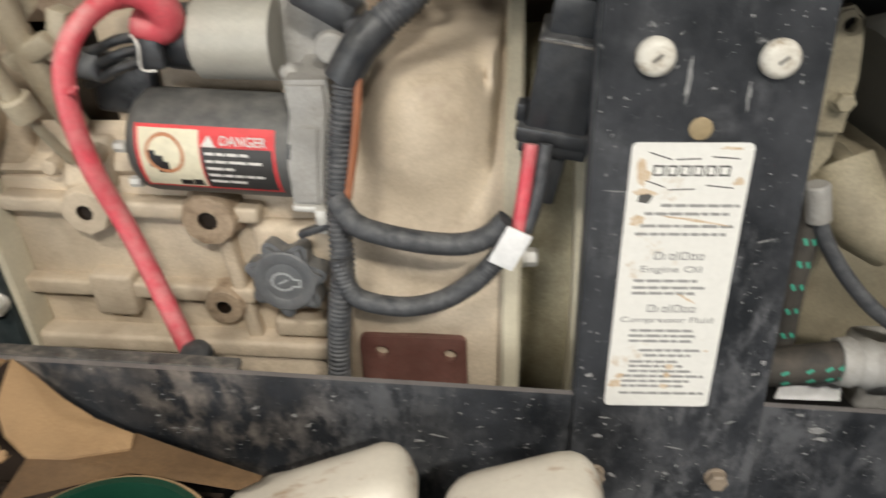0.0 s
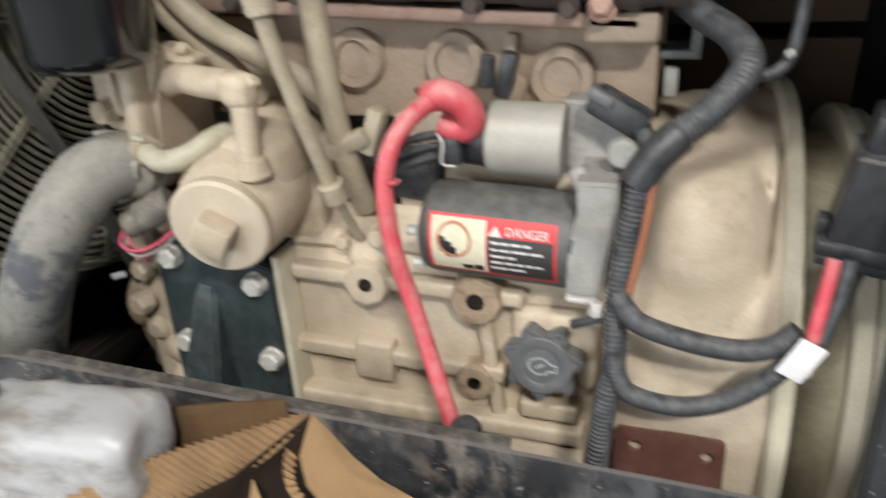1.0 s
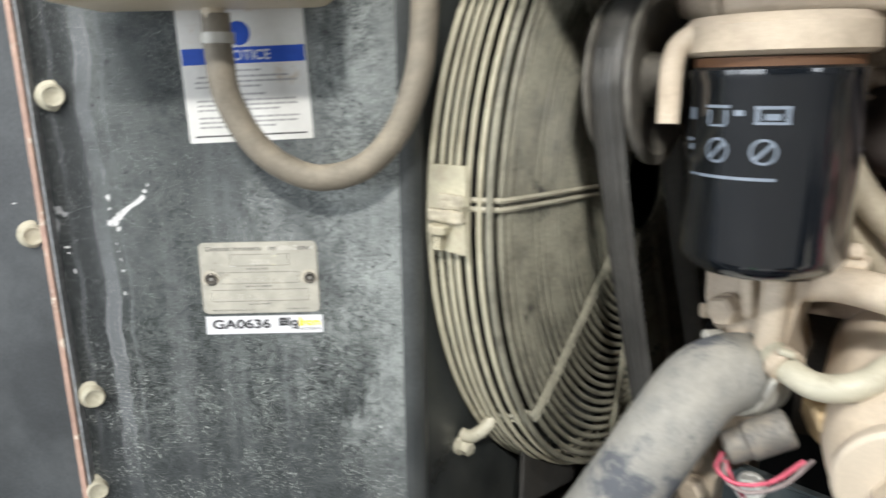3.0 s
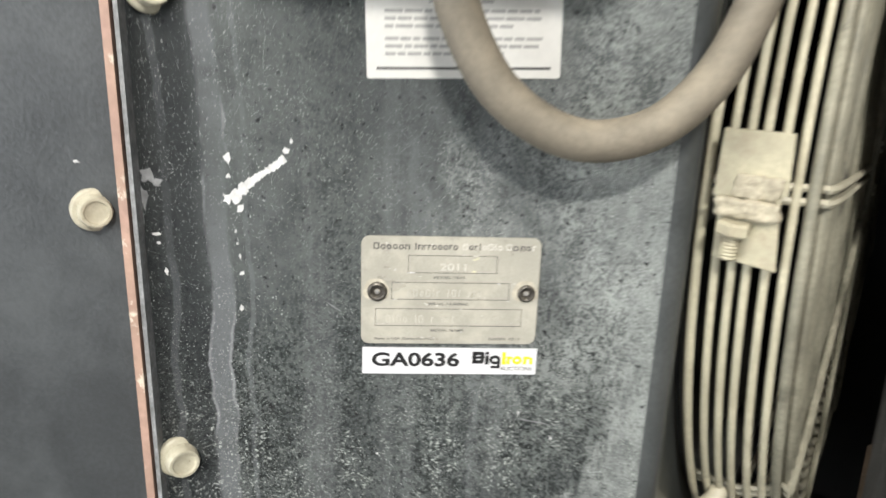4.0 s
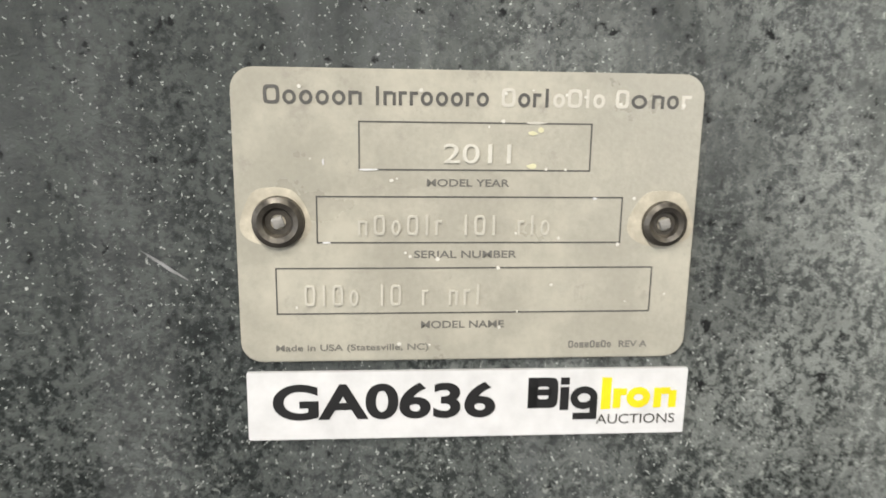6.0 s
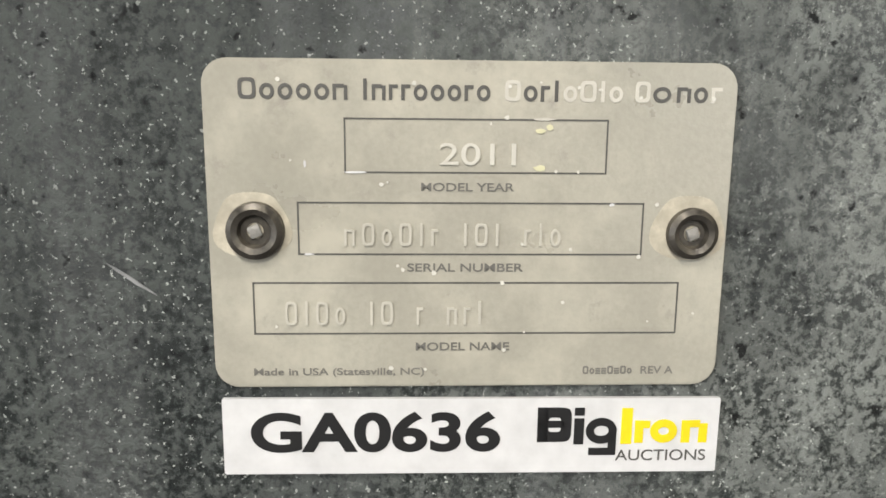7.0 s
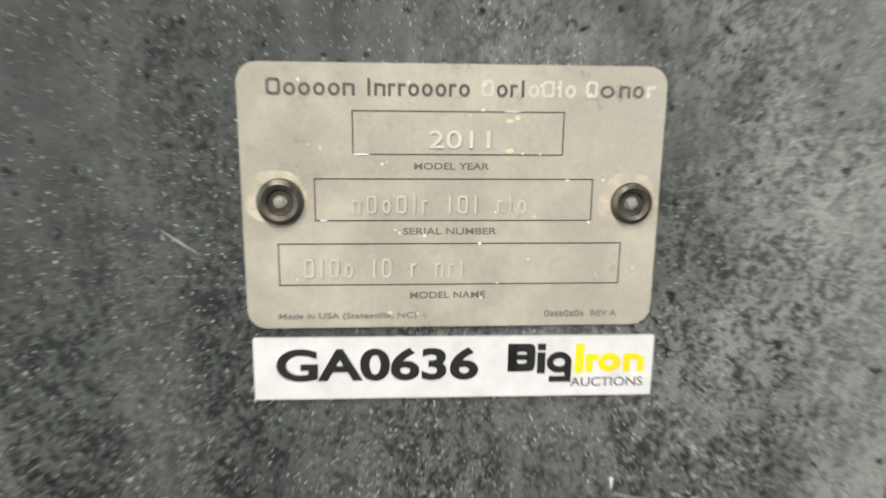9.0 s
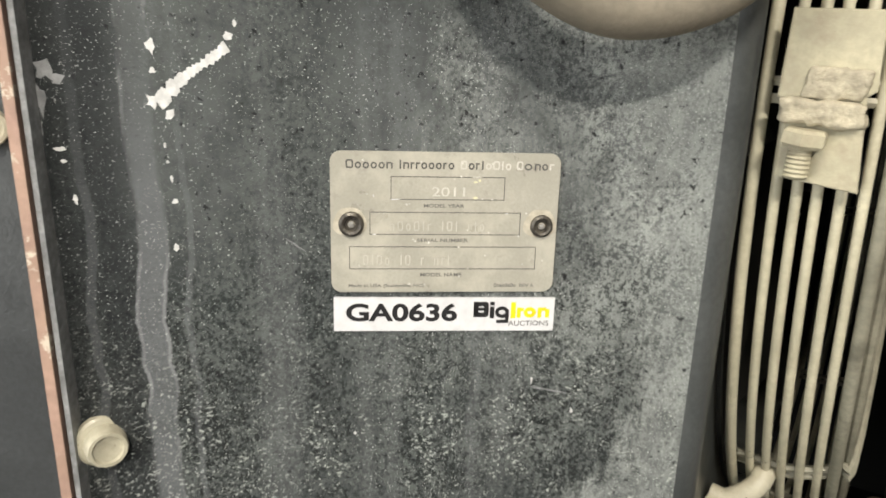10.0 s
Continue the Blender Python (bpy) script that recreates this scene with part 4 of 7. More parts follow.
# notice sign
ns = thing("notice_sign", panel_point(0.0075, 1.186), "white printed notice label with a blue heading band", "sign")
NM = on_panel(0.0085, 1.2360, 0.0009, 1.2)
part("film", plate(rounded(0.0890, 0.1000, 0.001, 2), 0.0008, NM), OLD_WHITE, ns)
part("blue_band", bars([(-0.0432, 0.0103, 0.0864, 0.0112)], NM), BLUE, ns)
words("NOTICE", 0.034, 0.0070, NM @ at(0.002, 0.0103, 0.00012), WHITE, ns)
b = lathe([(0, 0.0083), (0.00012, 0.0083), (0.00012, 0)], (0, 0, 0), (0, 0, 1), 28)
b.transform(NM @ at(-0.002, 0.0252, 0))
part("blue_disc", b, BLUE, ns)
rng = random.Random(3)
for k, (y, a, c) in enumerate(((0.0000, -0.006, 0.012), (-0.0040, -0.034, 0.030), (-0.0075, -0.036, 0.036), (-0.0110, -0.036, 0.010), (-0.0165, -0.016, 0.014), (-0.0205, -0.036, 0.034), (-0.0238, -0.036, 0.036), (-0.0271, -0.036, 0.022), (-0.0325, -0.036, 0.036), (-0.0358, -0.036, 0.034), (-0.0391, -0.036, 0.018))):
    blocks("print_line", [(x, y, w, 0.0014) for x, _, w, _ in print_line(rng, a, c, y, 0.0019)], NM, FADED_INK, ns)
part("print_rule", bars([(-0.040, -0.0455, 0.080, 0.0012)], NM), GREY_INK, ns)

# coolant tank above the panel and its looped hose
tank = thing("coolant_tank", panel_point(-0.005, 1.273, 0.05), "ivory plastic coolant overflow tank, only its underside showing", "tank")
b = bmesh.new()
box((0.170, 0.09, 0.16), on_panel(-0.005, 1.355, 0.055) @ pose(0, 0, 0, 90, 0, 0), 0.014, 4, b)
part("body", b, IVORY, tank)
part("nipple", rod(panel_point(-0.002, 1.292, 0.034), panel_point(-0.001, 1.258, 0.032), 0.0075), IVORY, tank)
part("hanger", folded([(-0.02, 0.0), (-0.02, 0.008), (0.02, 0.008), (0.02, 0.0)], 1.30, 1.42, 0.002), FRAME, tank)
lh = thing("overflow_hose", panel_point(0.063, 1.152, 0.03), "dusty grey rubber overflow hose hanging in a loop", "hose")
pts = [(-0.0006, 1.272), (-0.0003, 1.2411), (0.003, 1.2162), (0.0182, 1.1866), (0.0393, 1.1690), (0.0634, 1.1618), (0.0921, 1.1690), (0.1153, 1.1917), (0.1298, 1.2242), (0.1358, 1.2558), (0.138, 1.30), (0.138, 1.350)]
part("tube", sweep([panel_point(s, z, 0.031) for s, z in pts], 0.0094, 18, 6), HOSE, lh)
part("clamp", lathe([(0, 0.0088), (0, 0.0112), (0.007, 0.0112), (0.007, 0.0088)], panel_point(-0.0005, 1.253, 0.031), (0, 0, 1), 24), ZINC, lh, "worm-drive hose clamp")

# ---- fan shroud, fan and wire guard ----
FY, FZ, FR = 0.7225, 1.1136, 0.309
shroud = thing("fan_shroud", (-0.885, 0.75, 0.45), "black painted radiator fan shroud plate", "shroud")
part("face", plate([(-0.66, -0.70), (0.325, -0.70), (0.325, 0.328), (-0.66, 0.328)], 0.003, wall_frame((-0.886, FY, FZ), (0, -1, 0), (1, 0, 0)), [(0, 0, 0.296)]), SHROUD, shroud)
part("collar", lathe([(0, 0.296), (0, 0.300), (-0.08, 0.300), (-0.08, 0.296), (0, 0.296)], (-0.884, FY, FZ), (1, 0, 0), 64), SHROUD, shroud)
part("edge_angle", span(-0.888, -0.882, 0.3990, 0.4020, 0.45, 1.357), SHROUD, shroud)
core = thing("radiator", (-1.0, 0.75, 0.5), "dusty brown radiator core behind the fan, darkened for its depth", "radiator")
part("core", span(-1.03, -0.99, 0.40, 1.10, 0.55, 1.35), CORE, core)
for k in range(43):
    part("fin", span(-0.99, -0.987, 0.41, 1.09, 0.60 + k * 0.017, 0.6015 + k * 0.017), CORE, core)

# Blades near-black, so the gaps between the guard wires read as shade.
BLADE = surface("shaded_fan_blade", (0.022, 0.020, 0.017), 0.7, blot=20, vary=0.3)
fan = thing("cooling_fan", (-0.905, FY, FZ), "moulded cooling fan at rest behind its guard, darkened for its depth", "fan")
part("hub", lathe([(0, 0), (0, 0.07), (0.045, 0.07), (0.05, 0.06), (0.05, 0)], (-0.925, FY, FZ), (1, 0, 0), 36), BLADE, fan)
for k in range(7):
    a = radians(k * 360 / 7 + 12)
    b = bmesh.new()
    cols = []
    for i in range(7):
        r = 0.06 + i * 0.036
        w, tw = 0.055 + 0.05 * (i / 6), radians(38 - 12 * i / 6)
        row = []
        for j in range(5):
            u = (j / 4 - 0.5) * 2 * w
            t, d = u * math.cos(tw), u * math.sin(tw) * 0.55
            ca, sa = math.cos(a + t / r * 0.9), math.sin(a + t / r * 0.9)
            row.append(b.verts.new((-0.925 + d, FY + r * ca, FZ + r * sa)))
        cols.append(row)
    for p, q in zip(cols, cols[1:]):
        for j in range(4):
            b.faces.new((p[j], p[j + 1], q[j + 1], q[j]))
    ext = bmesh.ops.extrude_face_region(b, geom=list(b.faces))
    bmesh.ops.translate(b, vec=(0.003, 0, 0), verts=[v for v in ext["geom"] if isinstance(v, bmesh.types.BMVert)])
    part("blade", b, BLADE, fan)

guard = thing("fan_guard", (-0.86, FY, FZ - FR), "cream wire fan guard of close rings, grimy with oil and dust", "guard")
for i, (x, r) in enumerate(((-0.8765, 0.0027), (-0.8670, 0.0022), (-0.8590, 0.0022), (-0.8515, 0.0022), (-0.8430, 0.0022), (-0.8350, 0.0022))):
    part("ring", hoop(x, FY, FZ, FR - (0.0 if i < 4 else 0.002 * (i - 3) ** 1.5), r, 150), GUARD_WIRE, guard)
part("ring", hoop(-0.8275, FY, FZ, FR - 0.008, 0.0030, 150), DIRTY, guard)
for i in range(28):
    part("ring", hoop(-0.8235 + 0.0010 * math.sin(i), FY, FZ, 0.2915 - i * 0.0088, 0.0027, 110, 8), DIRTY, guard)
for k in range(9):
    a = radians(180 - 4 + 39.5 * k)
    ca, sa = math.cos(a), math.sin(a)
    rib = bmesh.new()
    for o in (-0.0035, 0.0035):
        sweep([(-0.876, FY + (FR - 0.004) * ca - o * sa, FZ + (FR - 0.004) * sa + o * ca), (-0.848, FY + (FR - 0.003) * ca - o * sa, FZ + (FR - 0.003) * sa + o * ca), (-0.826, FY + 0.296 * ca - o * sa, FZ + 0.296 * sa + o * ca), (-0.8195, FY + 0.275 * ca - o * sa, FZ + 0.275 * sa + o * ca), (-0.8195, FY + 0.055 * ca - o * sa, FZ + 0.055 * sa + o * ca)], 0.0022, 6, 4, rib)
    part("rib", rib, DIRTY if k else CREAM, guard)
CRUST = surface("crusted_paint", (0.43, 0.385, 0.285), 0.8, blot=120, vary=0.3, bump=0.6)
CLIP_PAINT = surface("cream_clip_paint", (0.43, 0.395, 0.28), 0.6, blot=50, vary=0.16, dirt=(0.30, 0.25, 0.18, 1), dirty=0.7)
# clip that joins the guard's halves
b = plate([(-0.0165, 0.0340), (0.0150, 0.0330), (0.0155, 0.004), (0.0125, 0.002), (0.0150, -0.0345), (-0.0150, -0.0300), (-0.0140, 0.000), (-0.0180, 0.001)], 0.002, wall_frame((-0.8520, 0.4045, 1.1320), (1, 0.10, 0), (0.1, -1, 0)), (), 0.0005)
clip = part("joining_clip", b, CLIP_PAINT, guard, "cream bent clip plate with a bolt")
part("clip_lip", rounded_solid((0.0300, 0.0045, 0.0100), at(-0.8535, 0.4024, 1.1275, 8, 4, 6), 0.0018, 5, 0.0022, 260, 3), CRUST, clip, "crusted clip joint")
part("crust_flake", rounded_solid((0.0215, 0.0026, 0.0120), at(-0.8500, 0.4034, 1.1385, 4, 3, 6), 0.0012, 4, 0.0018, 300, 8), CRUST, clip, "flaking paint crust")
part("clip_nut", rod((-0.8575, 0.3995, 1.1215), (-0.8582, 0.3995, 1.1145), 0.0085, 6), CLIP_PAINT, clip)
stub = lathe([(0, 0.0046)] + [(0.0009 * k, 0.0046 if k % 2 else 0.0040) for k in range(1, 15)] + [(0.0130, 0.0030), (0.0130, 0)], (-0.8585, 0.3995, 1.1150), (-0.05, 0, -1), 16)
part("clip_bolt", stub, CLIP_PAINT, clip, "painted bolt end with its thread")

# foot of the guard on the shroud
b = sweep([(-0.8835, 0.462, 0.915), (-0.874, 0.462, 0.915), (-0.862, 0.466, 0.925), (-0.858, 0.478, 0.935)], 0.006, 10, 5)
foot = part("mounting_foot", b, CREAM, guard)
hex_bolt((-0.8835, 0.460, 0.905), (1, -0.1, -0.1), 0.013, foot, CREAM, 1.5, 0.7)
part("grime_bracket", plate([(-0.05, -0.03), (0.05, -0.012), (0.05, 0.012), (-0.05, 0.02)], 0.004, wall_frame((-0.846, 0.560, 0.842), (0.1, 1, -0.4), (1, 0, 0.2))), surface("oil_grime", (0.02, 0.019, 0.017), 0.7, bump=0.9, dust=(0.1, 0.09, 0.07, 1)), guard, "oil-caked bracket")

# ---- belt and pulley ----
drive = thing("drive_belt", (-0.77, 0.55, 0.62), "dusty black rubber drive belt", "belt")
BELT = surface("worn_belt_rubber", (0.060, 0.058, 0.053), 0.5, blot=16, vary=0.3, dust=(0.20, 0.185, 0.155, 1), dusty=0.6)
bp = [(0.558 - 0.064 * math.cos(radians(a)), 1.222 + 0.064 * math.sin(radians(a))) for a in range(150, -11, -16)] + [(0.513, 1.15), (0.530, 1.10), (0.550, 1.05), (0.571, 1.00), (0.612, 0.90), (0.640, 0.80), (0.66, 0.70), (0.74, 0.65), (0.82, 0.69), (0.80, 0.85), (0.70, 1.05), (0.628, 1.20)]
part("band", sweep([(-0.770, y, z) for y, z in bp], 0.0042, 10, 4, None, False, 0, 0, 2.9), BELT, drive)
cord = bmesh.new()
for o in (-0.006, 0.0, 0.006):
    sweep([(-0.770 + o, y - 0.0042, z) for y, z in bp[8:17]], 0.0012, 6, 4, cord)
part("outer_ribs", cord, BELT, drive, "moulded ribs along the belt")
pul = thing("alternator_pulley", (-0.765, 0.558, 1.158), "dusty steel belt pulley", "pulley")
part("wheel", lathe([(-0.018, 0), (-0.018, 0.066), (-0.015, 0.066), (-0.012, 0.058), (0.012, 0.058), (0.015, 0.068), (0.020, 0.068), (0.020, 0.060), (0.013, 0.052), (0.010, 0.022), (0.024, 0.020), (0.024, 0)], (-0.770, 0.558, 1.222), (1, 0, 0), 44), surface("grimy_pulley_steel", (0.12, 0.11, 0.092), 0.6, 0.1, blot=30, dust=(0.30, 0.27, 0.215, 1), dusty=0.7), pul)
part("body", lathe([(0, 0), (0, 0.05), (0.07, 0.05), (0.075, 0.04), (0.075, 0)], (-0.735, 0.62, 1.22), (1, 0.3, 0), 30), GLOOM, pul)

# ---- black rails and post ----
RA, RB = Vector((-0.735, 0.419, 0.842)), Vector((0.0, 0.475, 0.768))
RD = (RB - RA) / (RB.x - RA.x)


def on_rail(x, down=0.0, out=0.0):
    p = RA + RD * (x - RA.x)
    return Vector((p.x + 0.075 * out, p.y - out, p.z - down))


def ribbon(rows, thick_dir, bm=None):
    """A solid slab between rows of points (upper, lower), thickened along a direction."""
    b = bmesh.new()
    t = Vector(thick_dir)
    cols = [[b.verts.new(u), b.verts.new(l), b.verts.new(Vector(l) + t), b.verts.new(Vector(u) + t)] for u, l in rows]
    for p, q in zip(cols, cols[1:]):
        for k in range(4):
            b.faces.new((p[k], p[(k + 1) % 4], q[(k + 1) % 4], q[k]))
    b.faces.new(cols[0]), b.faces.new(cols[-1][::-1])
    return merge(bm or bmesh.new(), b)


rail = thing("frame_rail", (-0.4, 0.44, 0.41), "scraped black steel side rail with rust-brown dirt", "rail")
corner = Vector((-0.852, 0.4015, 0.843))
part("web", ribbon([(corner, corner - Vector((0, 0, 0.42)))] + [(on_rail(x), on_rail(x, 0.40)) for x in (-0.735, -0.55, -0.35, -0.15, 0.05, 0.3, 0.6)], (0.0005, 0.005, 0)), FRAME, rail)
b = ribbon([(on_rail(x, -0.0015, -0.0052), on_rail(x, 0.003, -0.0052)) for x in (-0.735, -0.5, -0.27)], (-0.002, 0.012, 0.0))
part("top_flange", b, DUSTY_EDGE, rail, "dusty top flange")
b = ribbon([(panel_point(-0.30, 0.851, 0.016), panel_point(-0.30, 0.43, 0.016)), (panel_point(-0.13, 0.851, 0.016), panel_point(-0.13, 0.43, 0.016)), (corner + Vector((-0.001, 0.0004, 0)), corner + Vector((-0.001, 0.0004, -0.42)))], (-0.002, 0.004, 0))
part("end_web", b, FRAME, rail)
hex_bolt((-0.823, 0.4035, 0.828), (0.07, -1, 0), 0.0115, rail, STEEL, 1.3, 0.7)
part("cable_grommet", lathe([(0, 0.014), (0.006, 0.012), (0.009, 0.006), (0.0095, 0)], on_rail(-0.312, 0.010, -0.030), (0, -0.2, 1), 24), BLACK, rail)

BOLT = stained("stained_bolt_zinc", (0.60, 0.575, 0.51, 1), (0.30, 0.24, 0.17, 1), 0.48, 0.64, 90, 0.5)
post = thing("frame_post", (0.06, 0.47, 0.45), "scuffed black steel upright post bolted to the rail", "post")
PF = wall_frame((0.058, 0.4830, 0.85), (1, 0.06, 0), (0.06, -1, 0.10))
part("web", plate([(-0.074, -0.40), (0.076, -0.40), (0.072, 0.218), (-0.068, 0.218)], 0.006, PF, (), 0.0012), FRAME, post)
part("side_flange", box((0.005, 0.62, 0.010), PF @ at(-0.0690, -0.091, -0.0105, 0, 0, -0.5), 0.001), FRAME, post)
part("side_flange", box((0.005, 0.62, 0.05), PF @ at(0.0715, -0.091, -0.0320, 0, 0, 0.4), 0.001), FRAME, post)
part("cap_ledge", box((0.22, 0.008, 0.035), PF @ at(0.03, 0.222, -0.008), 0.003), FRAME, post)
part("upper_web", box((0.22, 0.27, 0.006), PF @ at(0.03, 0.360, -0.016), 0.001), FRAME, post)
part("upper_label", box((0.09, 0.12, 0.0008), PF @ at(0.052, 0.320, -0.0118), 0.0), OLD_WHITE, post, "white label strip")
for x, y in ((-0.034, 0.176), (0.041, 0.173)):
    bolt = part("bolt", lathe([(-0.001, 0), (-0.001, 0.0122), (0.002, 0.0124), (0.004, 0.0118), (0.0065, 0.0100), (0.0075, 0.0070), (0.0072, 0.0040), (0.0078, 0.0)], PF @ Vector((x, y, 0)), PF.to_3x3() @ Vector((0, 0, 1)), 28), BOLT, post, "stained pale round-headed bolt")
    part("drive_slot", box((0.007, 0.0016, 0.0006), PF @ at(x, y, 0.0078, 0, 0, 40)), GREY_INK, bolt)
for x, y in ((-0.052, -0.156), (0.046, -0.160)):
    hex_bolt(PF @ Vector((x, y, 0)), PF.to_3x3() @ Vector((0, 0, 1)), 0.0150, post, surface("dirty_bolt_%s" % ("a" if x < 0 else "b"), (0.3, 0.24, 0.18), 0.6), 1.2, 0.5)
part("plug", lathe([(0, 0.0075), (0.001, 0.0075), (0.002, 0.005), (0.002, 0)], PF @ Vector((-0.001, 0.130, 0.0)), PF.to_3x3() @ Vector((0, 0, 1)), 20), surface("tan_plug", (0.3, 0.23, 0.13), 0.7), post)

fl = thing("fluid_label", PF @ Vector((-0.01, -0.085, 0)), "rust-stained white fluid chart label on the post", "label")
LM = PF @ at(-0.0065, 0.0165, 0.001, 0, 0, -1.3)
part("film", plate(rounded(0.0785, 0.2090, 0.004, 4), 0.0008, LM), OLD_WHITE, fl)
rng = random.Random(11)
for rows in name_marks((-0.7, -0.62, -0.62, -0.62, -0.62, -0.7), -0.024, 0.026, 0.0818, 0.0075):
    part("logo_shape", bars(rows, LM), GREY_INK, fl)
for x, y, w, t in ((-0.020, 0.0955, 0.016, -18), (-0.002, 0.0935, 0.016, 2), (0.022, 0.0945, 0.018, -4), (-0.022, 0.0765, 0.014, -20), (-0.004, 0.0725, 0.017, 2), (0.021, 0.0745, 0.018, -6)):
    part("logo_rule", box((w, 0.0009, 0.00012), LM @ at(x, y, 0.00006, 0, 0, t)), GREY_INK, fl)
rows = []
for y, a, c in ((0.0610, -0.016, 0.036), (0.0550, -0.026, 0.030), (0.0460, -0.028, 0.034), (0.0400, -0.031, 0.030), (0.0040, -0.028, 0.016), (-0.0015, -0.028, 0.022), (-0.0060, -0.028, 0.018), (-0.0370, -0.026, 0.020), (-0.0415, -0.027, 0.022), (-0.0460, -0.026, 0.022), (-0.054, -0.018, 0.028), (-0.0585, -0.014, 0.020), (-0.064, -0.024, 0.014), (-0.068, -0.024, 0.018), (-0.0725, -0.024, 0.024), (-0.077, -0.028, 0.032), (-0.0815, -0.028, 0.022), (-0.086, -0.028, 0.020), (-0.0925, -0.029, 0.034)):
    rows += [(x, y, w, 0.0022) for x, _, w, _ in print_line(rng, a, c, y, 0.0026)]
blocks("print_line", rows, LM, PRINTED, fl)
STAIN = stained("rust_stain", (0.64, 0.54, 0.42, 1), (0.50, 0.37, 0.24, 1), 0.4, 0.6, 120, 0.7)
for x, y, w, h, t in ((-0.031, 0.083, 0.011, 0.020, 10), (-0.027, 0.070, 0.016, 0.009, -10), (-0.030, 0.050, 0.012, 0.008, 20), (0.006, 0.0505, 0.046, 0.0022, -9), (0.033, 0.078, 0.008, 0.007, 0), (0.024, 0.101, 0.018, 0.003, 0), (0.006, -0.068, 0.007, 0.006, 0), (0.005, -0.076, 0.005, 0.006, 0), (0.004, -0.086, 0.006, 0.005, 0), (-0.033, -0.084, 0.010, 0.010, 30), (-0.030, -0.077, 0.008, 0.006, 0), (0.031, -0.054, 0.004, 0.0015, 0), (0.010, -0.010, 0.016, 0.0025, -30)):
    n = 13
    part("stain", plate([(w / 2 * rng.uniform(0.45, 1.2) * math.cos(2 * math.pi * k / n), h / 2 * rng.uniform(0.45, 1.2) * math.sin(2 * math.pi * k / n)) for k in range(n)], 0.0002, LM @ at(x, y, 0.00018, 0, 0, t)), STAIN, fl, "rust-brown stain")
part("tear", plate([(-0.006, -0.003), (0.001, -0.004), (0.004, 0.001), (0.001, 0.003), (-0.005, 0.002)], 0.0003, LM @ at(-0.026, 0.0665, 0.0003)), GREY_INK, fl, "dark torn spot")
words("Engine Oil", 0.042, 0.0066, LM @ at(-0.003, 0.0125, 0), PRINTED, fl)
words("Compressor Fluid", 0.066, 0.0060, LM @ at(-0.001, -0.0285, 0), PRINTED, fl)
for y in (0.0205, -0.0215):
    for rows in name_marks((-0.66, 0.34, 0.5, -0.2, -0.66, 0.5, 0.48), -0.016, 0.018, y, 0.0062):
        part("name_mark", bars(rows, LM), PRINTED, fl)
# bare flecks and scuffs on the post and rail
FLECK = surface("bare_fleck", (0.27, 0.27, 0.265), 0.6, blot=200, vary=0.25)


def fleck(parent, m, w, h):
    n = 12
    part("paint_chip", plate([(w / 2 * rng.uniform(0.35, 1.3) * math.cos(2 * math.pi * k / n), h / 2 * rng.uniform(0.35, 1.3) * math.sin(2 * math.pi * k / n)) for k in range(n)], 0.0004, m), FLECK, parent)


for x, y, w, h, t in ((-0.051, -0.118, 0.010, 0.005, -10), (-0.037, -0.158, 0.009, 0.004, -40), (-0.060, -0.060, 0.008, 0.005, -10), (-0.046, -0.100, 0.011, 0.002, -6), (0.062, -0.060, 0.010, 0.0025, 20), (0.067, -0.050, 0.005, 0.006, 10), (0.026, 0.150, 0.003, 0.020, 0), (-0.012, 0.160, 0.005, 0.040, -3), (-0.040, 0.040, 0.012, 0.002, 5), (-0.050, 0.088, 0.020, 0.0012, -4), (0.052, 0.050, 0.014, 0.0015, 12), (0.010, -0.130, 0.016, 0.0014, -12), (0.050, -0.105, 0.010, 0.0016, 15)):
    fleck(post, PF @ at(x, y, 0.0003, 0, 0, t), w * 0.8, h * 0.8)
RW = lambda x, d: wall_frame(on_rail(x, d, 0.0004), RD, (0.075, -1, 0))
for x, d, w, h, t in ((-0.262, 0.034, 0.010, 0.004, 30), (-0.222, 0.050, 0.010, 0.003, 40), (-0.232, 0.040, 0.005, 0.005, 0), (-0.120, 0.052, 0.020, 0.002, -12), (-0.135, 0.060, 0.012, 0.002, 10), (-0.085, 0.040, 0.006, 0.002, 20), (-0.048, 0.060, 0.008, 0.002, 0), (0.182, 0.022, 0.024, 0.008, -8), (0.186, 0.031, 0.016, 0.005, 0), (0.178, 0.048, 0.006, 0.003, 0), (0.130, 0.046, 0.010, 0.003, -8), (0.110, 0.020, 0.007, 0.0015, 0), (0.165, 0.006, 0.010, 0.004, 0), (-0.055, 0.028, 0.006, 0.0012, 0), (-0.100, 0.026, 0.005, 0.0012, 0), (-0.076, 0.074, 0.004, 0.0015, 30)):
    fleck(rail, RW(x, d) @ at(0, 0, 0.0002, 0, 0, t), w * 0.8, h * 0.8)


# ---- engine ----
eng = thing("engine_block", (-0.38, 0.75, 0.60), "tan-painted diesel engine crankcase with ribs, bosses and bare bores", "engine")
part("crankcase", span(-0.538, -0.20, 0.612, 0.95, 0.58, 0.885, 0.004), TAN, eng)
part("upper_crankcase", span(-0.425, -0.20, 0.645, 0.95, 0.88, 1.02, 0.006), TAN, eng)
part("shoulder", box((0.33, 0.06, 0.05), at(-0.373, 0.647, 0.893, -38, 0, 0), 0.006, 2), TAN, eng)
b = box((0.245, 0.022, 0.016), at(-0.410, 0.604, 0.8605, 0, 2.4, 0), 0.004, 3)
part("upper_rib", b, TAN, eng)
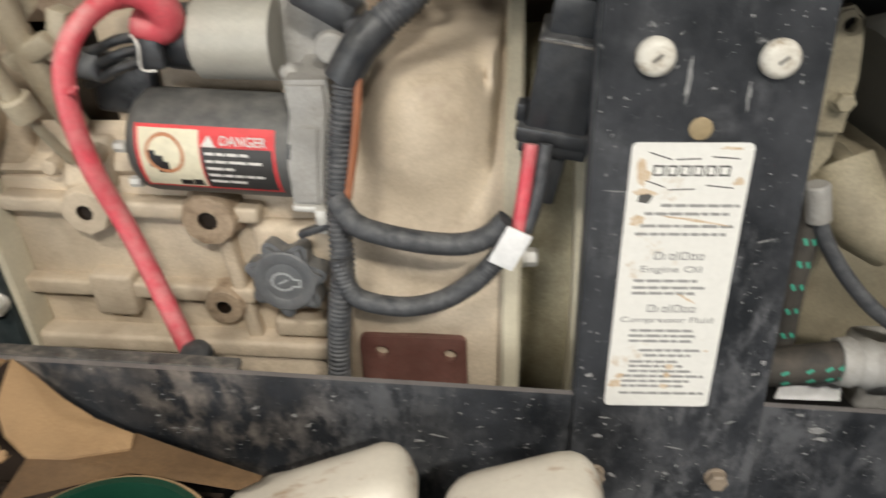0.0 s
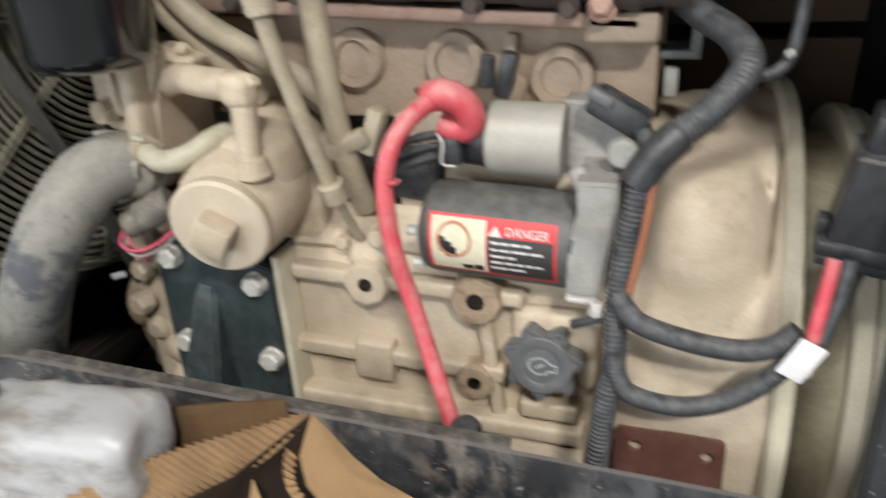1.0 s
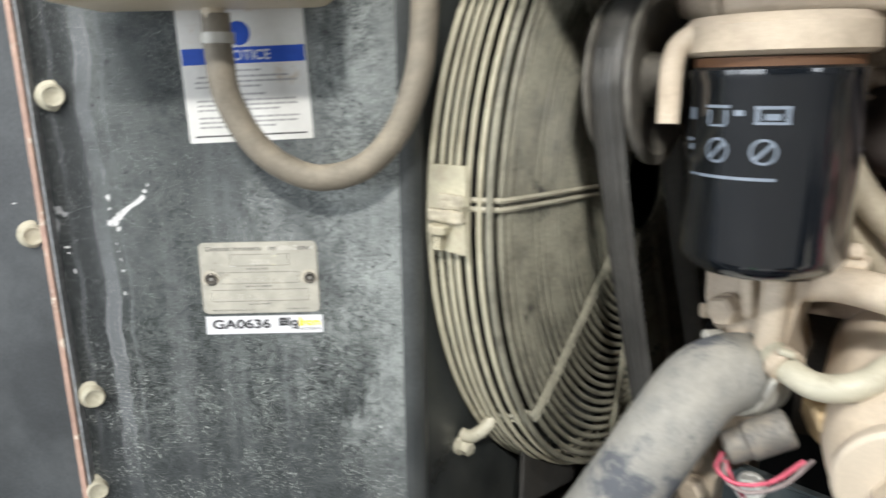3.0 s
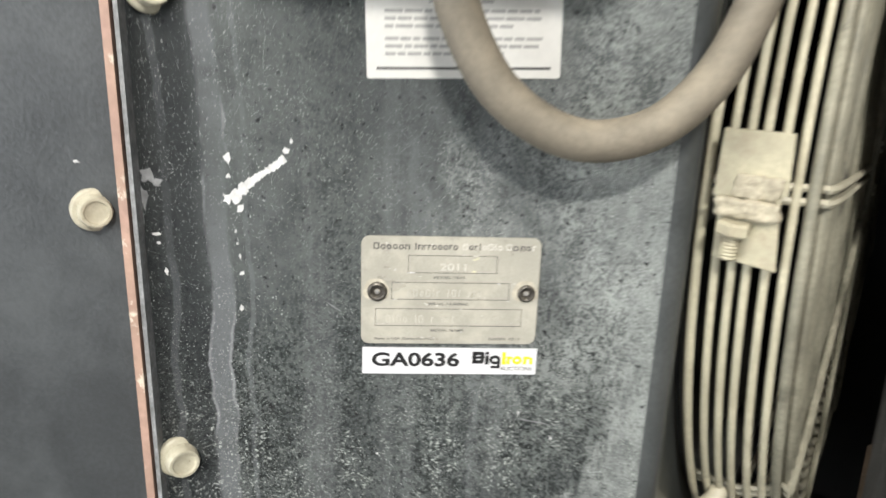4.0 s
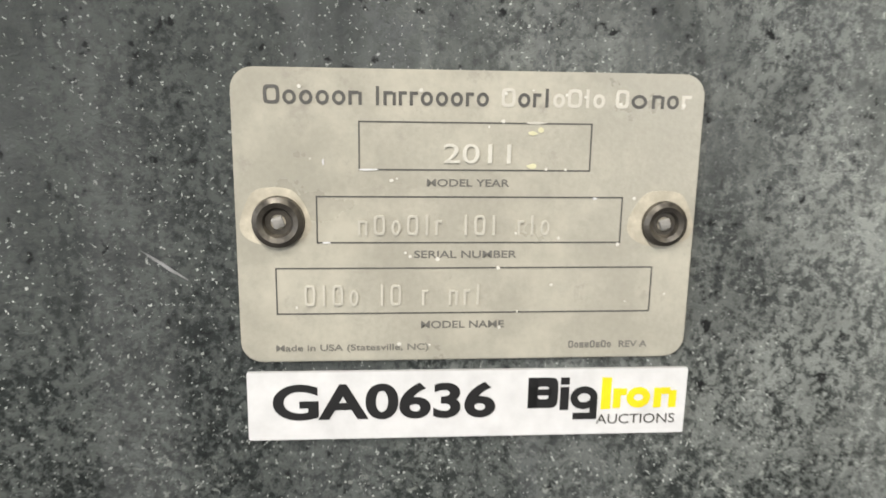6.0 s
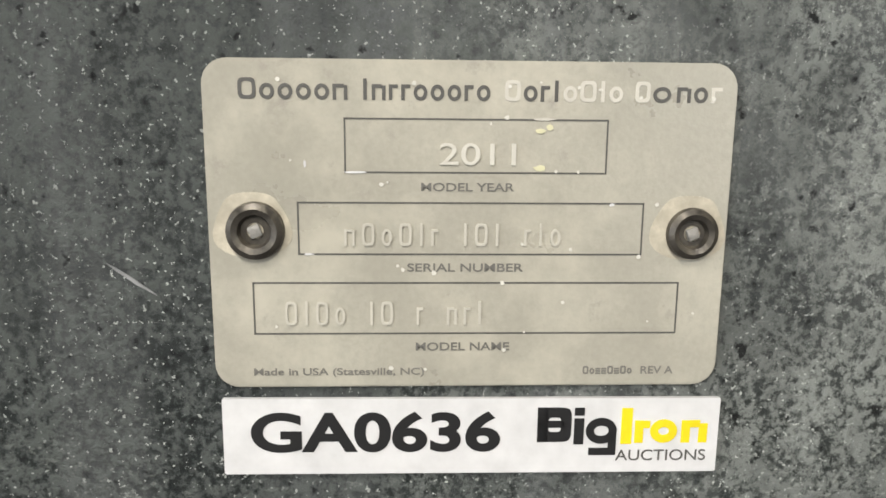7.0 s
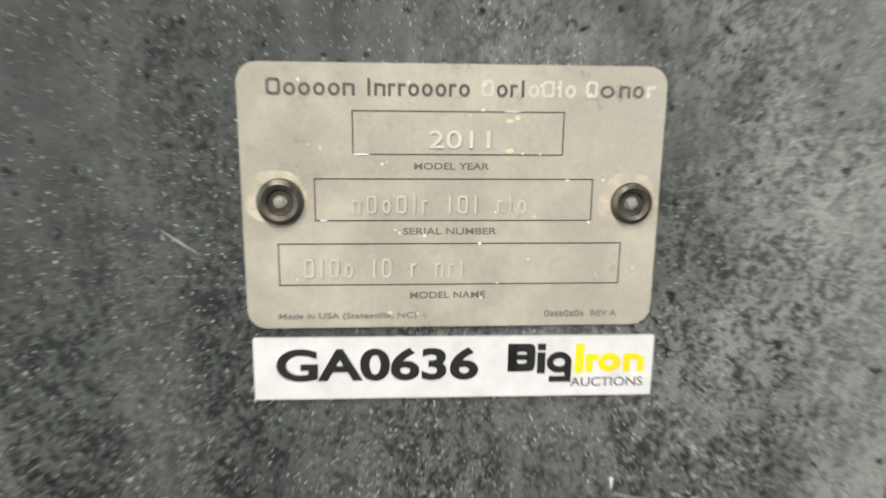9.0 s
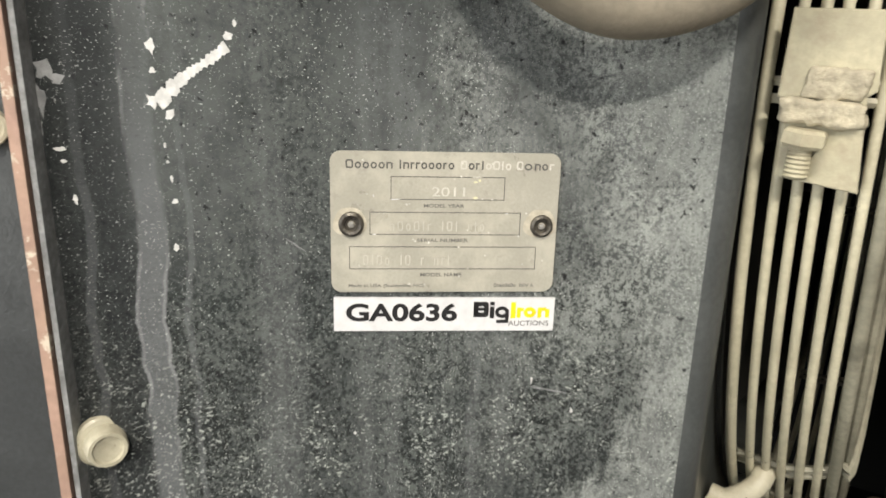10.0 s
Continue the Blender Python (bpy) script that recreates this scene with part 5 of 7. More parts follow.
part("middle_rib", box((0.235, 0.020, 0.018), at(-0.425, 0.606, 0.7690, 0, 1.8, 0), 0.004, 3), TAN, eng)
part("lower_ledge", box((0.33, 0.032, 0.020), at(-0.392, 0.604, 0.7080, 0, 1.0, 0), 0.005, 3), TAN, eng)
part("sump_face", box((0.33, 0.02, 0.11), at(-0.392, 0.606, 0.640, 0, 0, 0), 0.004), TAN, eng)
part("upright_rib", box((0.014, 0.018, 0.15), at(-0.322, 0.607, 0.775, 0, -6, 0), 0.004, 3), TAN, eng)
part("square_boss", box((0.043, 0.026, 0.047), at(-0.449, 0.605, 0.7655, 0, 2, 0), 0.005, 3), TAN, eng)
part("square_boss", box((0.058, 0.024, 0.020), at(-0.262, 0.604, 0.7320, 0, 0, 0), 0.004, 3), TAN, eng)
part("boss", lathe([(-0.004, 0.027), (0.022, 0.0235), (0.024, 0.022), (0.024, 0.0082), (0.002, 0.0081), (0.002, 0)], (-0.446, 0.611, 0.8605), (0, -1, 0), 8), TAN, eng)
part("boss", lathe([(-0.004, 0.030), (0.024, 0.0255), (0.026, 0.024), (0.026, 0.0094), (0.003, 0.0093), (0.003, 0)], (-0.332, 0.612, 0.8545), (0, -1, 0), 10), OILY, eng, "boss browned by oil round its bored hole")
part("boss", lathe([(-0.004, 0.022), (0.018, 0.0195), (0.020, 0.0180), (0.020, 0.0078), (0.002, 0.0077), (0.002, 0)], (-0.338, 0.611, 0.7565), (0, -1, 0), 24), OILY, eng)
# The cups are shallow; near-black colour gives them a deep hole's shade.
BORE = surface("shaded_bore", (0.016, 0.010, 0.006), 0.45)
for x, y, z, r, deep in ((-0.446, 0.5925, 0.8605, 0.0080, 0.0045), (-0.332, 0.5925, 0.8545, 0.0092, 0.0050), (-0.338, 0.6085, 0.7565, 0.0076, 0.0165)):
    part("bore", lathe([(0, 0), (0, r), (deep, r), (deep, r * 0.92), (0.0006, r * 0.90), (0.0006, 0)], (x, y, z), (0, -1, 0), 20), BORE, eng, "shallow bore, its depth shade in the colour")
part("front_plate", span(-0.5465, -0.538, 0.582, 0.90, 0.62, 0.885, 0.002), PALE, eng, "bare pale edge of the front plate")
part("dipstick_boss", box((0.05, 0.04, 0.05), at(-0.445, 0.625, 0.895, -20, 0, 0), 0.008, 3), TAN, eng)
for x, z, r in ((-0.430, 0.9100, 0.009), (-0.470, 0.902, 0.007), (-0.505, 0.700, 0.004)):
    part("stud", rod((x, 0.625, z), (x, 0.592, z), r, 14), TAN, eng)
part("filler_neck", rod((-0.264, 0.640, 0.800), (-0.2655, 0.600, 0.7985), 0.024, 28), TAN, eng)
part("neck_pad", box((0.085, 0.03, 0.085), at(-0.258, 0.612, 0.803), 0.01, 3), TAN, eng)

head = thing("cylinder_head", (-0.38, 0.75, 1.0), "tan-painted cylinder head with pressed core plugs", "cylinder head")
part("casting", span(-0.66, -0.182, 0.688, 0.95, 1.005, 1.110, 0.005), HEAD, head)
part("lower_casting", span(-0.430, -0.195, 0.684, 0.95, 0.94, 1.006, 0.004), HEAD, head)
# Dark block put in for the shade of a deep recess.
part("recess", span(-0.66, -0.430, 0.735, 0.95, 0.86, 1.006, 0.004), surface("shaded_recess", (0.055, 0.042, 0.030), 0.6, blot=25, vary=0.4), head, "dark brown recess of the casting, shade in its colour")
for x, z in ((-0.267, 1.049), (-0.370, 1.063), (-0.474, 1.066)):
    part("core_plug", lathe([(-0.004, 0.0305), (0.008, 0.0295), (0.0105, 0.0275), (0.0105, 0.0190), (0.0055, 0.0175), (0.0045, 0.0110), (0.0045, 0)], (x, 0.686, z), (0, -1, 0.05), 36), HEAD, head, "", 30)
part("lifting_lug", box((0.062, 0.05, 0.026), at(-0.212, 0.672, 1.097), 0.005, 3), HEAD, head)
part("stiffener", box((0.012, 0.014, 0.09), at(-0.318, 0.685, 1.045, 0, 6, 0), 0.004), HEAD, head)
part("stiffener", box((0.03, 0.016, 0.05), at(-0.318, 0.683, 1.030, 0, 20, 0), 0.006), HEAD, head)
hex_bolt((-0.228, 0.640, 1.115), (0, -0.9, 0.35), 0.019, head, surface("pink_primer_bolt", (0.5, 0.31, 0.24), 0.55), 1.3, 0.7)
part("small_port", rod((-0.411, 0.690, 1.033), (-0.411, 0.6865, 1.033), 0.004, 12), BORE, head)
part("gasket_ledge", box((0.44, 0.050, 0.013), at(-0.415, 0.672, 1.1125, 0, 3.2, 0), 0.004, 3), ROSE, head, "heat-reddened ledge under the manifold")
part("rocker_cover", span(-0.66, -0.20, 0.70, 0.95, 1.235, 1.36, 0.012, None, 3), HEAD, head)
# Near-black colour stands in for the shaded gaps above the manifold.
part("upper_casting", span(-0.66, -0.20, 0.725, 0.95, 1.105, 1.24, 0.006), surface("shaded_casting", (0.022, 0.017, 0.015), 0.8, blot=14, vary=0.4), head, "casting behind the manifold, shaded near-black in its colour")
for x, z, r in ((-0.315, 1.203, 0.014), (-0.270, 1.190, 0.011), (-0.230, 1.205, 0.013)):
    part("head_bolt", lathe([(0, r * 1.25), (0.008, r * 1.2), (0.010, r), (0.030, r * 0.95), (0.033, r * 0.7), (0.033, 0)], (x, 0.727, z), (0, -1, 0), 8), RUST, head)
part("cover_step", span(-0.578, -0.440, 0.694, 0.730, 1.2065, 1.246, 0.005, None, 3), HEAD, head)
part("cover_step", span(-0.640, -0.580, 0.708, 0.730, 1.208, 1.246, 0.005, None, 3), OILY, head)
part("end_flange", span(-0.668, -0.632, 0.692, 0.730, 1.100, 1.250, 0.005, None, 3), HEAD, head)
part("port_wall", span(-0.630, -0.440, 0.715, 0.730, 1.112, 1.216, 0.004), OILY, head, "brown-painted wall behind the manifold")
part("cover_rail", box((0.44, 0.03, 0.022), at(-0.43, 0.700, 1.228, 0, 3, 0), 0.006, 3), OILY, head)

part("stud_nut", lathe([(0, 0.0125), (0.008, 0.012), (0.010, 0.0095), (0.052, 0.0095), (0.055, 0.007), (0.055, 0)], (-0.621, 0.727, 1.196), (0.05, -1, 0), 10), OILY, head, "browned nut on a long stud")
man = thing("exhaust_manifold", (-0.4, 0.62, 1.125), "heat-browned iron exhaust manifold", "manifold")
for x0, n, r in ((-0.592, 0.132, 0.0272), (-0.435, 0.190, 0.0285), (-0.225, 0.04, 0.031)):
    part("log", lathe([(0, 0), (0, r * 0.8), (0.012, r * 0.97), (0.03, r), (n - 0.02, r), (n, r * 0.86), (n + 0.012, r * 0.8), (n + 0.012, 0)], (x0, 0.652, 1.164 - 0.055 * (x0 + 0.62)), (1, 0, -0.055), 32), RUST, man)
    part("joint", lathe([(0, 0), (0, r * 0.86), (0.025, r * 0.86), (0.025, 0)], (x0 + n + 0.005, 0.652, 1.164 - 0.055 * (x0 + n + 0.62)), (1, 0, -0.055), 24), RUST, man)
part("end_elbow", sweep([(-0.560, 0.652, 1.161), (-0.588, 0.655, 1.164), (-0.601, 0.664, 1.172), (-0.606, 0.684, 1.182), (-0.606, 0.706, 1.187), (-0.606, 0.728, 1.189)], 0.0245, 24, 8), RUST, man)
for x in (-0.56, -0.42, -0.28):
    part("runner", box((0.06, 0.09, 0.05), at(x, 0.69, 1.156 - 0.055 * (x + 0.6), 0, 3, 0), 0.014, 3), RUST, man)
part("outlet_pipe", lathe([(0, 0.030), (0.02, 0.027), (0.09, 0.030), (0.11, 0.038), (0.125, 0.038), (0.125, 0)], (-0.375, 0.668, 1.150), (0, 0.1, 1), 28), RUST, man)
part("stack_web", box((0.075, 0.05, 0.05), at(-0.375, 0.668, 1.165, 0, 0, 0), 0.016, 3), RUST, man)
for x, z in ((-0.575, 1.128), (-0.505, 1.132), (-0.338, 1.121), (-0.255, 1.116)):
    hex_bolt((x, 0.640, z), (0, -1, -0.1), 0.014, man, RUST, 1.3, 0.8)

duct = thing("intake_duct", (-0.22, 0.63, 1.19), "cream painted intake duct over the manifold", "duct")
part("tube", sweep([(-0.352, 0.640, 1.232), (-0.330, 0.632, 1.222), (-0.27, 0.630, 1.219), (-0.18, 0.630, 1.214), (-0.08, 0.630, 1.209)], 0.026, 24, 6), CREAM, duct)
part("clamp", lathe([(0, 0.026), (0, 0.0285), (0.012, 0.0285), (0.012, 0.026)], (-0.290, 0.630, 1.220), (1, 0, -0.05), 32), ZINC, duct)

bell = thing("bell_housing", (-0.12, 0.80, 0.50), "tan cast flywheel bell housing with a pale flange", "housing")
BC = (0.80, 0.752)
b = lathe([(0, 0), (0, 0.215), (0.02, 0.246), (0.06, 0.255), (0.135, 0.258), (0.135, 0)], (-0.205, *BC), (1, 0, 0), 72)
part("shell", b, TAN, bell)


def pocket_skin():
    """Rounded starter pocket that flows into the drum of the casting."""
    inv = (at(-0.133, 0.642, 0.880, 18, 0, 0) @ Matrix.Diagonal((0.066, 0.066, 0.130, 1))).inverted()
    inv2 = (at(-0.079, 0.648, 0.925, 14, 3, 0) @ Matrix.Diagonal((0.013, 0.036, 0.078, 1))).inverted()

    def depth(m, x, z):
        o, d = m @ Vector((x, 0, z)), m.to_3x3() @ Vector((0, 1, 0))
        a, h, c = d.dot(d), o.dot(d), o.dot(o) - 1
        q = h * h - a * c
        return (-h - math.sqrt(q)) / a if q > 0 else -h / a + 0.05 * math.sqrt(-q / a) / math.sqrt(a) * 8

    def soft_min(p, q, k):
        u = max(0.0, min(1.0, 0.5 + 0.5 * (q - p) / k))
        return q + (p - q) * u - k * u * (1 - u)

    b = bmesh.new()
    nx, nz, rows = 40, 64, []
    for i in range(nz + 1):
        z = 0.700 + 0.305 * i / nz
        row = []
        for j in range(nx + 1):
            x = -0.198 + 0.127 * j / nx
            y = 0.80 - math.sqrt(max(0.0, 0.2555 ** 2 - (z - 0.752) ** 2))
            y = soft_min(y, depth(inv, x, z), 0.020)
            y = soft_min(y, depth(inv2, x, z), 0.014)
            drum = 0.80 - math.sqrt(max(0.0, 0.2550 ** 2 - (z - 0.752) ** 2))
            ease = max(0.0, min(1.0, (x + 0.083) / 0.012))
            rise = max(0.0, min(1.0, (z - 0.982) / 0.023))
            ease = max(ease * ease * (3 - 2 * ease), rise * rise * (3 - 2 * rise) * 0.9)
            y += (drum - y) * ease
            row.append(b.verts.new((x, y + 0.0008 * noise.noise(Vector((x, 0, z)) * 40), z)))
        rows.append(row)
    for p, q in zip(rows, rows[1:]):
        for k in range(nx):
            b.faces.new((p[k], p[k + 1], q[k + 1], q[k]))
    ext = bmesh.ops.extrude_face_region(b, geom=list(b.faces))
    bmesh.ops.translate(b, vec=(0, 0.012, 0), verts=[v for v in ext["geom"] if isinstance(v, bmesh.types.BMVert)])
    return b


part("starter_pocket", pocket_skin(), TAN, bell, "rounded pocket flowing into the casting", 60)
part("flange", lathe([(0, 0.22), (0, 0.268), (0.003, 0.271), (0.013, 0.271), (0.016, 0.268), (0.016, 0.22)], (-0.070, *BC), (1, 0, 0), 96), PALE, bell, "pale yellow flange rim")
# Olive darker than the flanges: the neck's shade is in the paint.
part("adapter_neck", lathe([(0, 0), (0, 0.215), (0.045, 0.215), (0.045, 0)], (-0.055, *BC), (1, 0, 0), 72), surface("shaded_olive_paint", (0.40, 0.36, 0.25), 0.6, blot=20, vary=0.25, dirt=(0.17, 0.14, 0.09, 1), dirty=0.6), bell, "olive neck, shade and grime in its colour")
part("adapter_flange", lathe([(0, 0.18), (0, 0.240), (0.003, 0.243), (0.014, 0.243), (0.017, 0.240), (0.017, 0.18)], (-0.010, *BC), (1, 0, 0), 72), PALE, bell)
part("drive_case", lathe([(0, 0), (0, 0.236), (0.012, 0.238), (0.016, 0.226), (0.05, 0.224), (0.055, 0.232), (0.10, 0.230), (0.16, 0.200), (0.18, 0)], (0.007, *BC), (1, 0, 0), 60), PALE, bell)
for k, a in enumerate((188, 176, 164, 152)):
    ca, sa = math.cos(radians(a)), math.sin(radians(a))
    part("case_rib", box((0.05, 0.012, 0.020), at(0.033, BC[0] + 0.228 * ca, BC[1] + 0.228 * sa, a - 180, 0, 0), 0.003), PALE, bell)
for a in (196, 160):
    ca, sa = math.cos(radians(a)), math.sin(radians(a))
    hex_bolt((-0.053, BC[0] + 0.250 * ca, BC[1] + 0.250 * sa), (1, 0, 0), 0.015, bell, STEEL, 1.2, 0.7)

pad = thing("mount_pad_plate", (-0.147, 0.541, 0.70), "brown-primed steel mounting plate with two holes", "plate")
part("plate", plate(rounded(0.094, 0.074, 0.006, 4), 0.010, wall_frame((-0.147, 0.5370, 0.7325), (1, 0, 0), (0, -1, 0.06)), [(-0.028, 0.0195, 0.0058), (0.0325, 0.0175, 0.0058)], 0.001), PRIMER, pad)

# black engine mount bracket
mt = thing("engine_mount_bracket", (-0.62, 0.58, 0.60), "dark green-black bolted engine mount bracket", "bracket")
MF = wall_frame((0, 0.578, 0), (1, 0, 0), (0, -1, 0))
part("plate", plate([(-0.690, 0.60), (-0.549, 0.60), (-0.547, 0.872), (-0.570, 0.880), (-0.672, 0.893), (-0.686, 0.880)], 0.010, MF, (), 0.002), BRACKET, mt)
b = bmesh.new()
v = [b.verts.new(p) for p in ((-0.640, 0.578, 0.852), (-0.618, 0.578, 0.848), (-0.668, 0.530, 0.690), (-0.612, 0.530, 0.690), (-0.690, 0.520, 0.60), (-0.606, 0.520, 0.60), (-0.640, 0.590, 0.852), (-0.618, 0.590, 0.848), (-0.69, 0.59, 0.60), (-0.606, 0.59, 0.60))]
for f in ((0, 2, 3, 1), (2, 4, 5, 3), (0, 1, 7, 6), (1, 3, 5, 9, 7), (0, 6, 8, 4, 2), (4, 8, 9, 5), (6, 7, 9, 8)):
    b.faces.new([v[i] for i in f])
bmesh.ops.bevel(b, geom=list(b.edges), offset=0.003, segments=2, affect="EDGES")
part("gusset", b, BRACKET, mt, "worn raised gusset")
for x, z in ((-0.5600, 0.766), (-0.6640, 0.776), (-0.5640, 0.857), (-0.6620, 0.880)):
    hex_bolt((x, 0.577, z), (0, -1, 0), 0.0225, mt, STEEL, 1.12, 0.5, "bolt", 10)

# lumpy front cover and pump at the engine's front end
pump = thing("water_pump", (-0.70, 0.62, 0.65), "tan-painted pump casting with hexagon bolts", "pump")
b = span(-0.742, -0.690, 0.600, 0.76, 0.62, 0.88, 0.010, None, 3)
part("column", b, TAN, pump)
for x, y, z, s in ((-0.712, 0.590, 0.855, 0.0215), (-0.722, 0.588, 0.812, 0.0235)):
    hex_bolt((x, y, z), (-0.2, -1, 0), s, pump, TAN, 1.05, 0.6)
for x, y, z, r in ((-0.705, 0.598, 0.742, 0.020), (-0.724, 0.596, 0.770, 0.016), (-0.700, 0.598, 0.700, 0.022), (-0.716, 0.600, 0.880, 0.018)):
    part("knob", lathe([(0, r), (0.012, r * 0.95), (0.018, r * 0.6), (0.019, 0)], (x, y + 0.012, z), (-0.1, -1, 0), 18), TAN, pump)
part("pipe_stub", rod((-0.80, 0.69, 0.78), (-0.742, 0.66, 0.80), 0.030, 24), surface("dull_brown_pulley", (0.11, 0.085, 0.06), 0.7), pump)
part("pulley_rim", lathe([(0, 0.0), (0, 0.105), (0.006, 0.110), (0.012, 0.100), (0.022, 0.100), (0.028, 0.110), (0.034, 0.105), (0.034, 0.0)], (-0.785, 0.74, 0.745), (1, 0, 0), 48), surface("brown_pulley", (0.15, 0.11, 0.075), 0.7, blot=18, vary=0.3), pump)
DRUM = surface("dusty_brown_drum", (0.27, 0.205, 0.145), 0.7, blot=20, vary=0.3)
part("idler_drum", lathe([(0, 0), (0, 0.034), (0.004, 0.038), (0.026, 0.038), (0.030, 0.034), (0.030, 0)], (-0.790, 0.655, 0.775), (1, 0.1, 0), 32), DRUM, pump)
part("idler_arm", box((0.020, 0.03, 0.13), at(-0.752, 0.640, 0.755, 0, 8, 0), 0.006, 3), DRUM, pump)
# Small white block for a white spot low beside the pump.
part("white_chip", box((0.016, 0.004, 0.007), at(-0.765, 0.600, 0.834, 0, -12, 20), 0.001), CLOTH_WHITE, pump)

# thermostat column below the filter
thermo = thing("coolant_adapter", (-0.665, 0.58, 0.96), "tan-painted coolant outlet casting", "casting")
b = plate([(-0.712, 1.096), (-0.620, 1.096), (-0.626, 1.074), (-0.640, 1.045), (-0.646, 1.010), (-0.640, 0.985), (-0.646, 0.958), (-0.694, 0.955), (-0.698, 0.975), (-0.688, 1.000), (-0.704, 1.018), (-0.712, 1.040)], 0.095, wall_frame((0, 0.5760, 0), (1, 0, 0), (0, -1, 0)), (), 0.005)
part("casting", b, TAN, thermo)
part("rib", box((0.021, 0.030, 0.100), at(-0.6560, 0.572, 1.045, 0, 3, 0), 0.008, 3), TAN, thermo)
part("rib", box((0.012, 0.024, 0.060), at(-0.6760, 0.574, 1.062, 0, -6, 0), 0.005, 3), TAN, thermo)
part("lug", box((0.030, 0.030, 0.014), at(-0.611, 0.600, 1.083, 0, 24, 0), 0.004, 3), TAN, thermo)
hex_bolt((-0.607, 0.592, 1.090), (0.3, -1, 0.5), 0.012, thermo, TAN, 1.25, 0.7)
part("drain_cock", rod((-0.6850, 0.560, 0.985), (-0.6870, 0.548, 0.968), 0.0055, 8), STEEL, thermo, "bright drain stub")
part("outlet", rod((-0.664, 0.590, 0.975), (-0.683, 0.558, 0.987), 0.029, 28), TAN, thermo)
hex_bolt((-0.690, 0.572, 1.037), (-0.25, -1, 0.0), 0.0235, thermo, TAN, 1.1, 0.6, "bolt", 12)
hex_bolt((-0.712, 0.610, 1.020), (-1, -0.6, 0.0), 0.0135, thermo, TAN, 1.1, 0.7, "bolt", 12)

hose = thing("radiator_hose", (-0.735, 0.45, 0.60), "thick dusty grey rubber radiator hose", "hose")
part("tube", sweep([(-0.666, 0.590, 0.976), (-0.681, 0.563, 0.986), (-0.698, 0.533, 0.980), (-0.714, 0.503, 0.951), (-0.735, 0.484, 0.908), (-0.761, 0.484, 0.862), (-0.798, 0.495, 0.80), (-0.85, 0.507, 0.715), (-0.91, 0.52, 0.62)], 0.0325, 28, 8), RUBBER, hose)
part("clamp", lathe([(0, 0.032), (0, 0.0352), (0.012, 0.0352), (0.012, 0.032)], (-0.6735, 0.577, 0.981), (-0.5, -0.85, 0.28), 36), ZINC, hose, "hose clamp")
part("clamp_screw", rod((-0.694, 0.572, 1.013), (-0.704, 0.557, 1.015), 0.0050, 8), ZINC, hose)

sens = thing("temperature_sensor", (-0.66, 0.55, 0.915), "grey sensor plug with pink wires", "sensor")
part("plug", rod((-0.634, 0.562, 0.950), (-0.664, 0.548, 0.934), 0.0165, 20), SENSOR, sens)
part("collar", rod((-0.660, 0.550, 0.936), (-0.678, 0.541, 0.927), 0.0140, 20), SENSOR, sens)
part("brass_fitting", rod((-0.622, 0.570, 0.955), (-0.606, 0.580, 0.960), 0.020, 6), surface("brass_tan", (0.35, 0.25, 0.13), 0.5, 0.4), sens)
part("wire", sweep([(-0.678, 0.538, 0.926), (-0.680, 0.530, 0.914), (-0.664, 0.526, 0.908), (-0.640, 0.532, 0.914), (-0.620, 0.550, 0.930)], 0.0017, 8, 8), surface("pink_wire", (0.55, 0.09, 0.14), 0.5), sens, "pink wire")
part("wire", sweep([(-0.676, 0.538, 0.922), (-0.672, 0.528, 0.908), (-0.655, 0.526, 0.903), (-0.632, 0.536, 0.912), (-0.614, 0.552, 0.932)], 0.0017, 8, 8), surface("grey_wire", (0.25, 0.20, 0.19), 0.5), sens, "grey wire")
part("wire", sweep([(-0.676, 0.536, 0.920), (-0.668, 0.534, 0.905), (-0.660, 0.540, 0.890)], 0.0020, 8, 8), surface("pink_wire_dark", (0.42, 0.08, 0.11), 0.5), sens)

filt = thing("oil_filter", (-0.662, 0.537, 1.092), "gloss black spin-on oil filter with white pictograms", "filter")
FO = (-0.662, 0.537)
part("can", lathe([(0, 0), (0, 0.038), (0.002, 0.047), (0.008, 0.0548), (0.016, 0.0575), (0.136, 0.0575), (0.138, 0.0585), (0.144, 0.0585), (0.146, 0.056), (0.146, 0)], (*FO, 1.084), (0, 0, 1), 64), GLOSSY, filt)
part("seal", lathe([(0, 0), (0, 0.0555), (0.006, 0.0555), (0.006, 0)], (*FO, 1.230), (0, 0, 1), 48), surface("rusty_rim", (0.13, 0.06, 0.025), 0.7), filt)


def on_can(a, z, w, h):
    """A small printed patch wrapped on the can."""
    z -= 0.008
    b = bmesh.new()
    n = max(2, int(w / 0.004))
    rows = []
    for k in range(n + 1):
        t = radians(a) + (k / n - 0.5) * w / 0.0564
        rows.append([b.verts.new((FO[0] + r * math.sin(t), FO[1] - r * math.cos(t), zz)) for r, zz in ((0.05765, z - h / 2), (0.05765, z + h / 2), (0.0573, z + h / 2), (0.0573, z - h / 2))])
    for p, q in zip(rows, rows[1:]):
        for k in range(4):
            b.faces.new((p[k], p[(k + 1) % 4], q[(k + 1) % 4], q[k]))
    b.faces.new(rows[0]), b.faces.new(rows[-1][::-1])
    return b


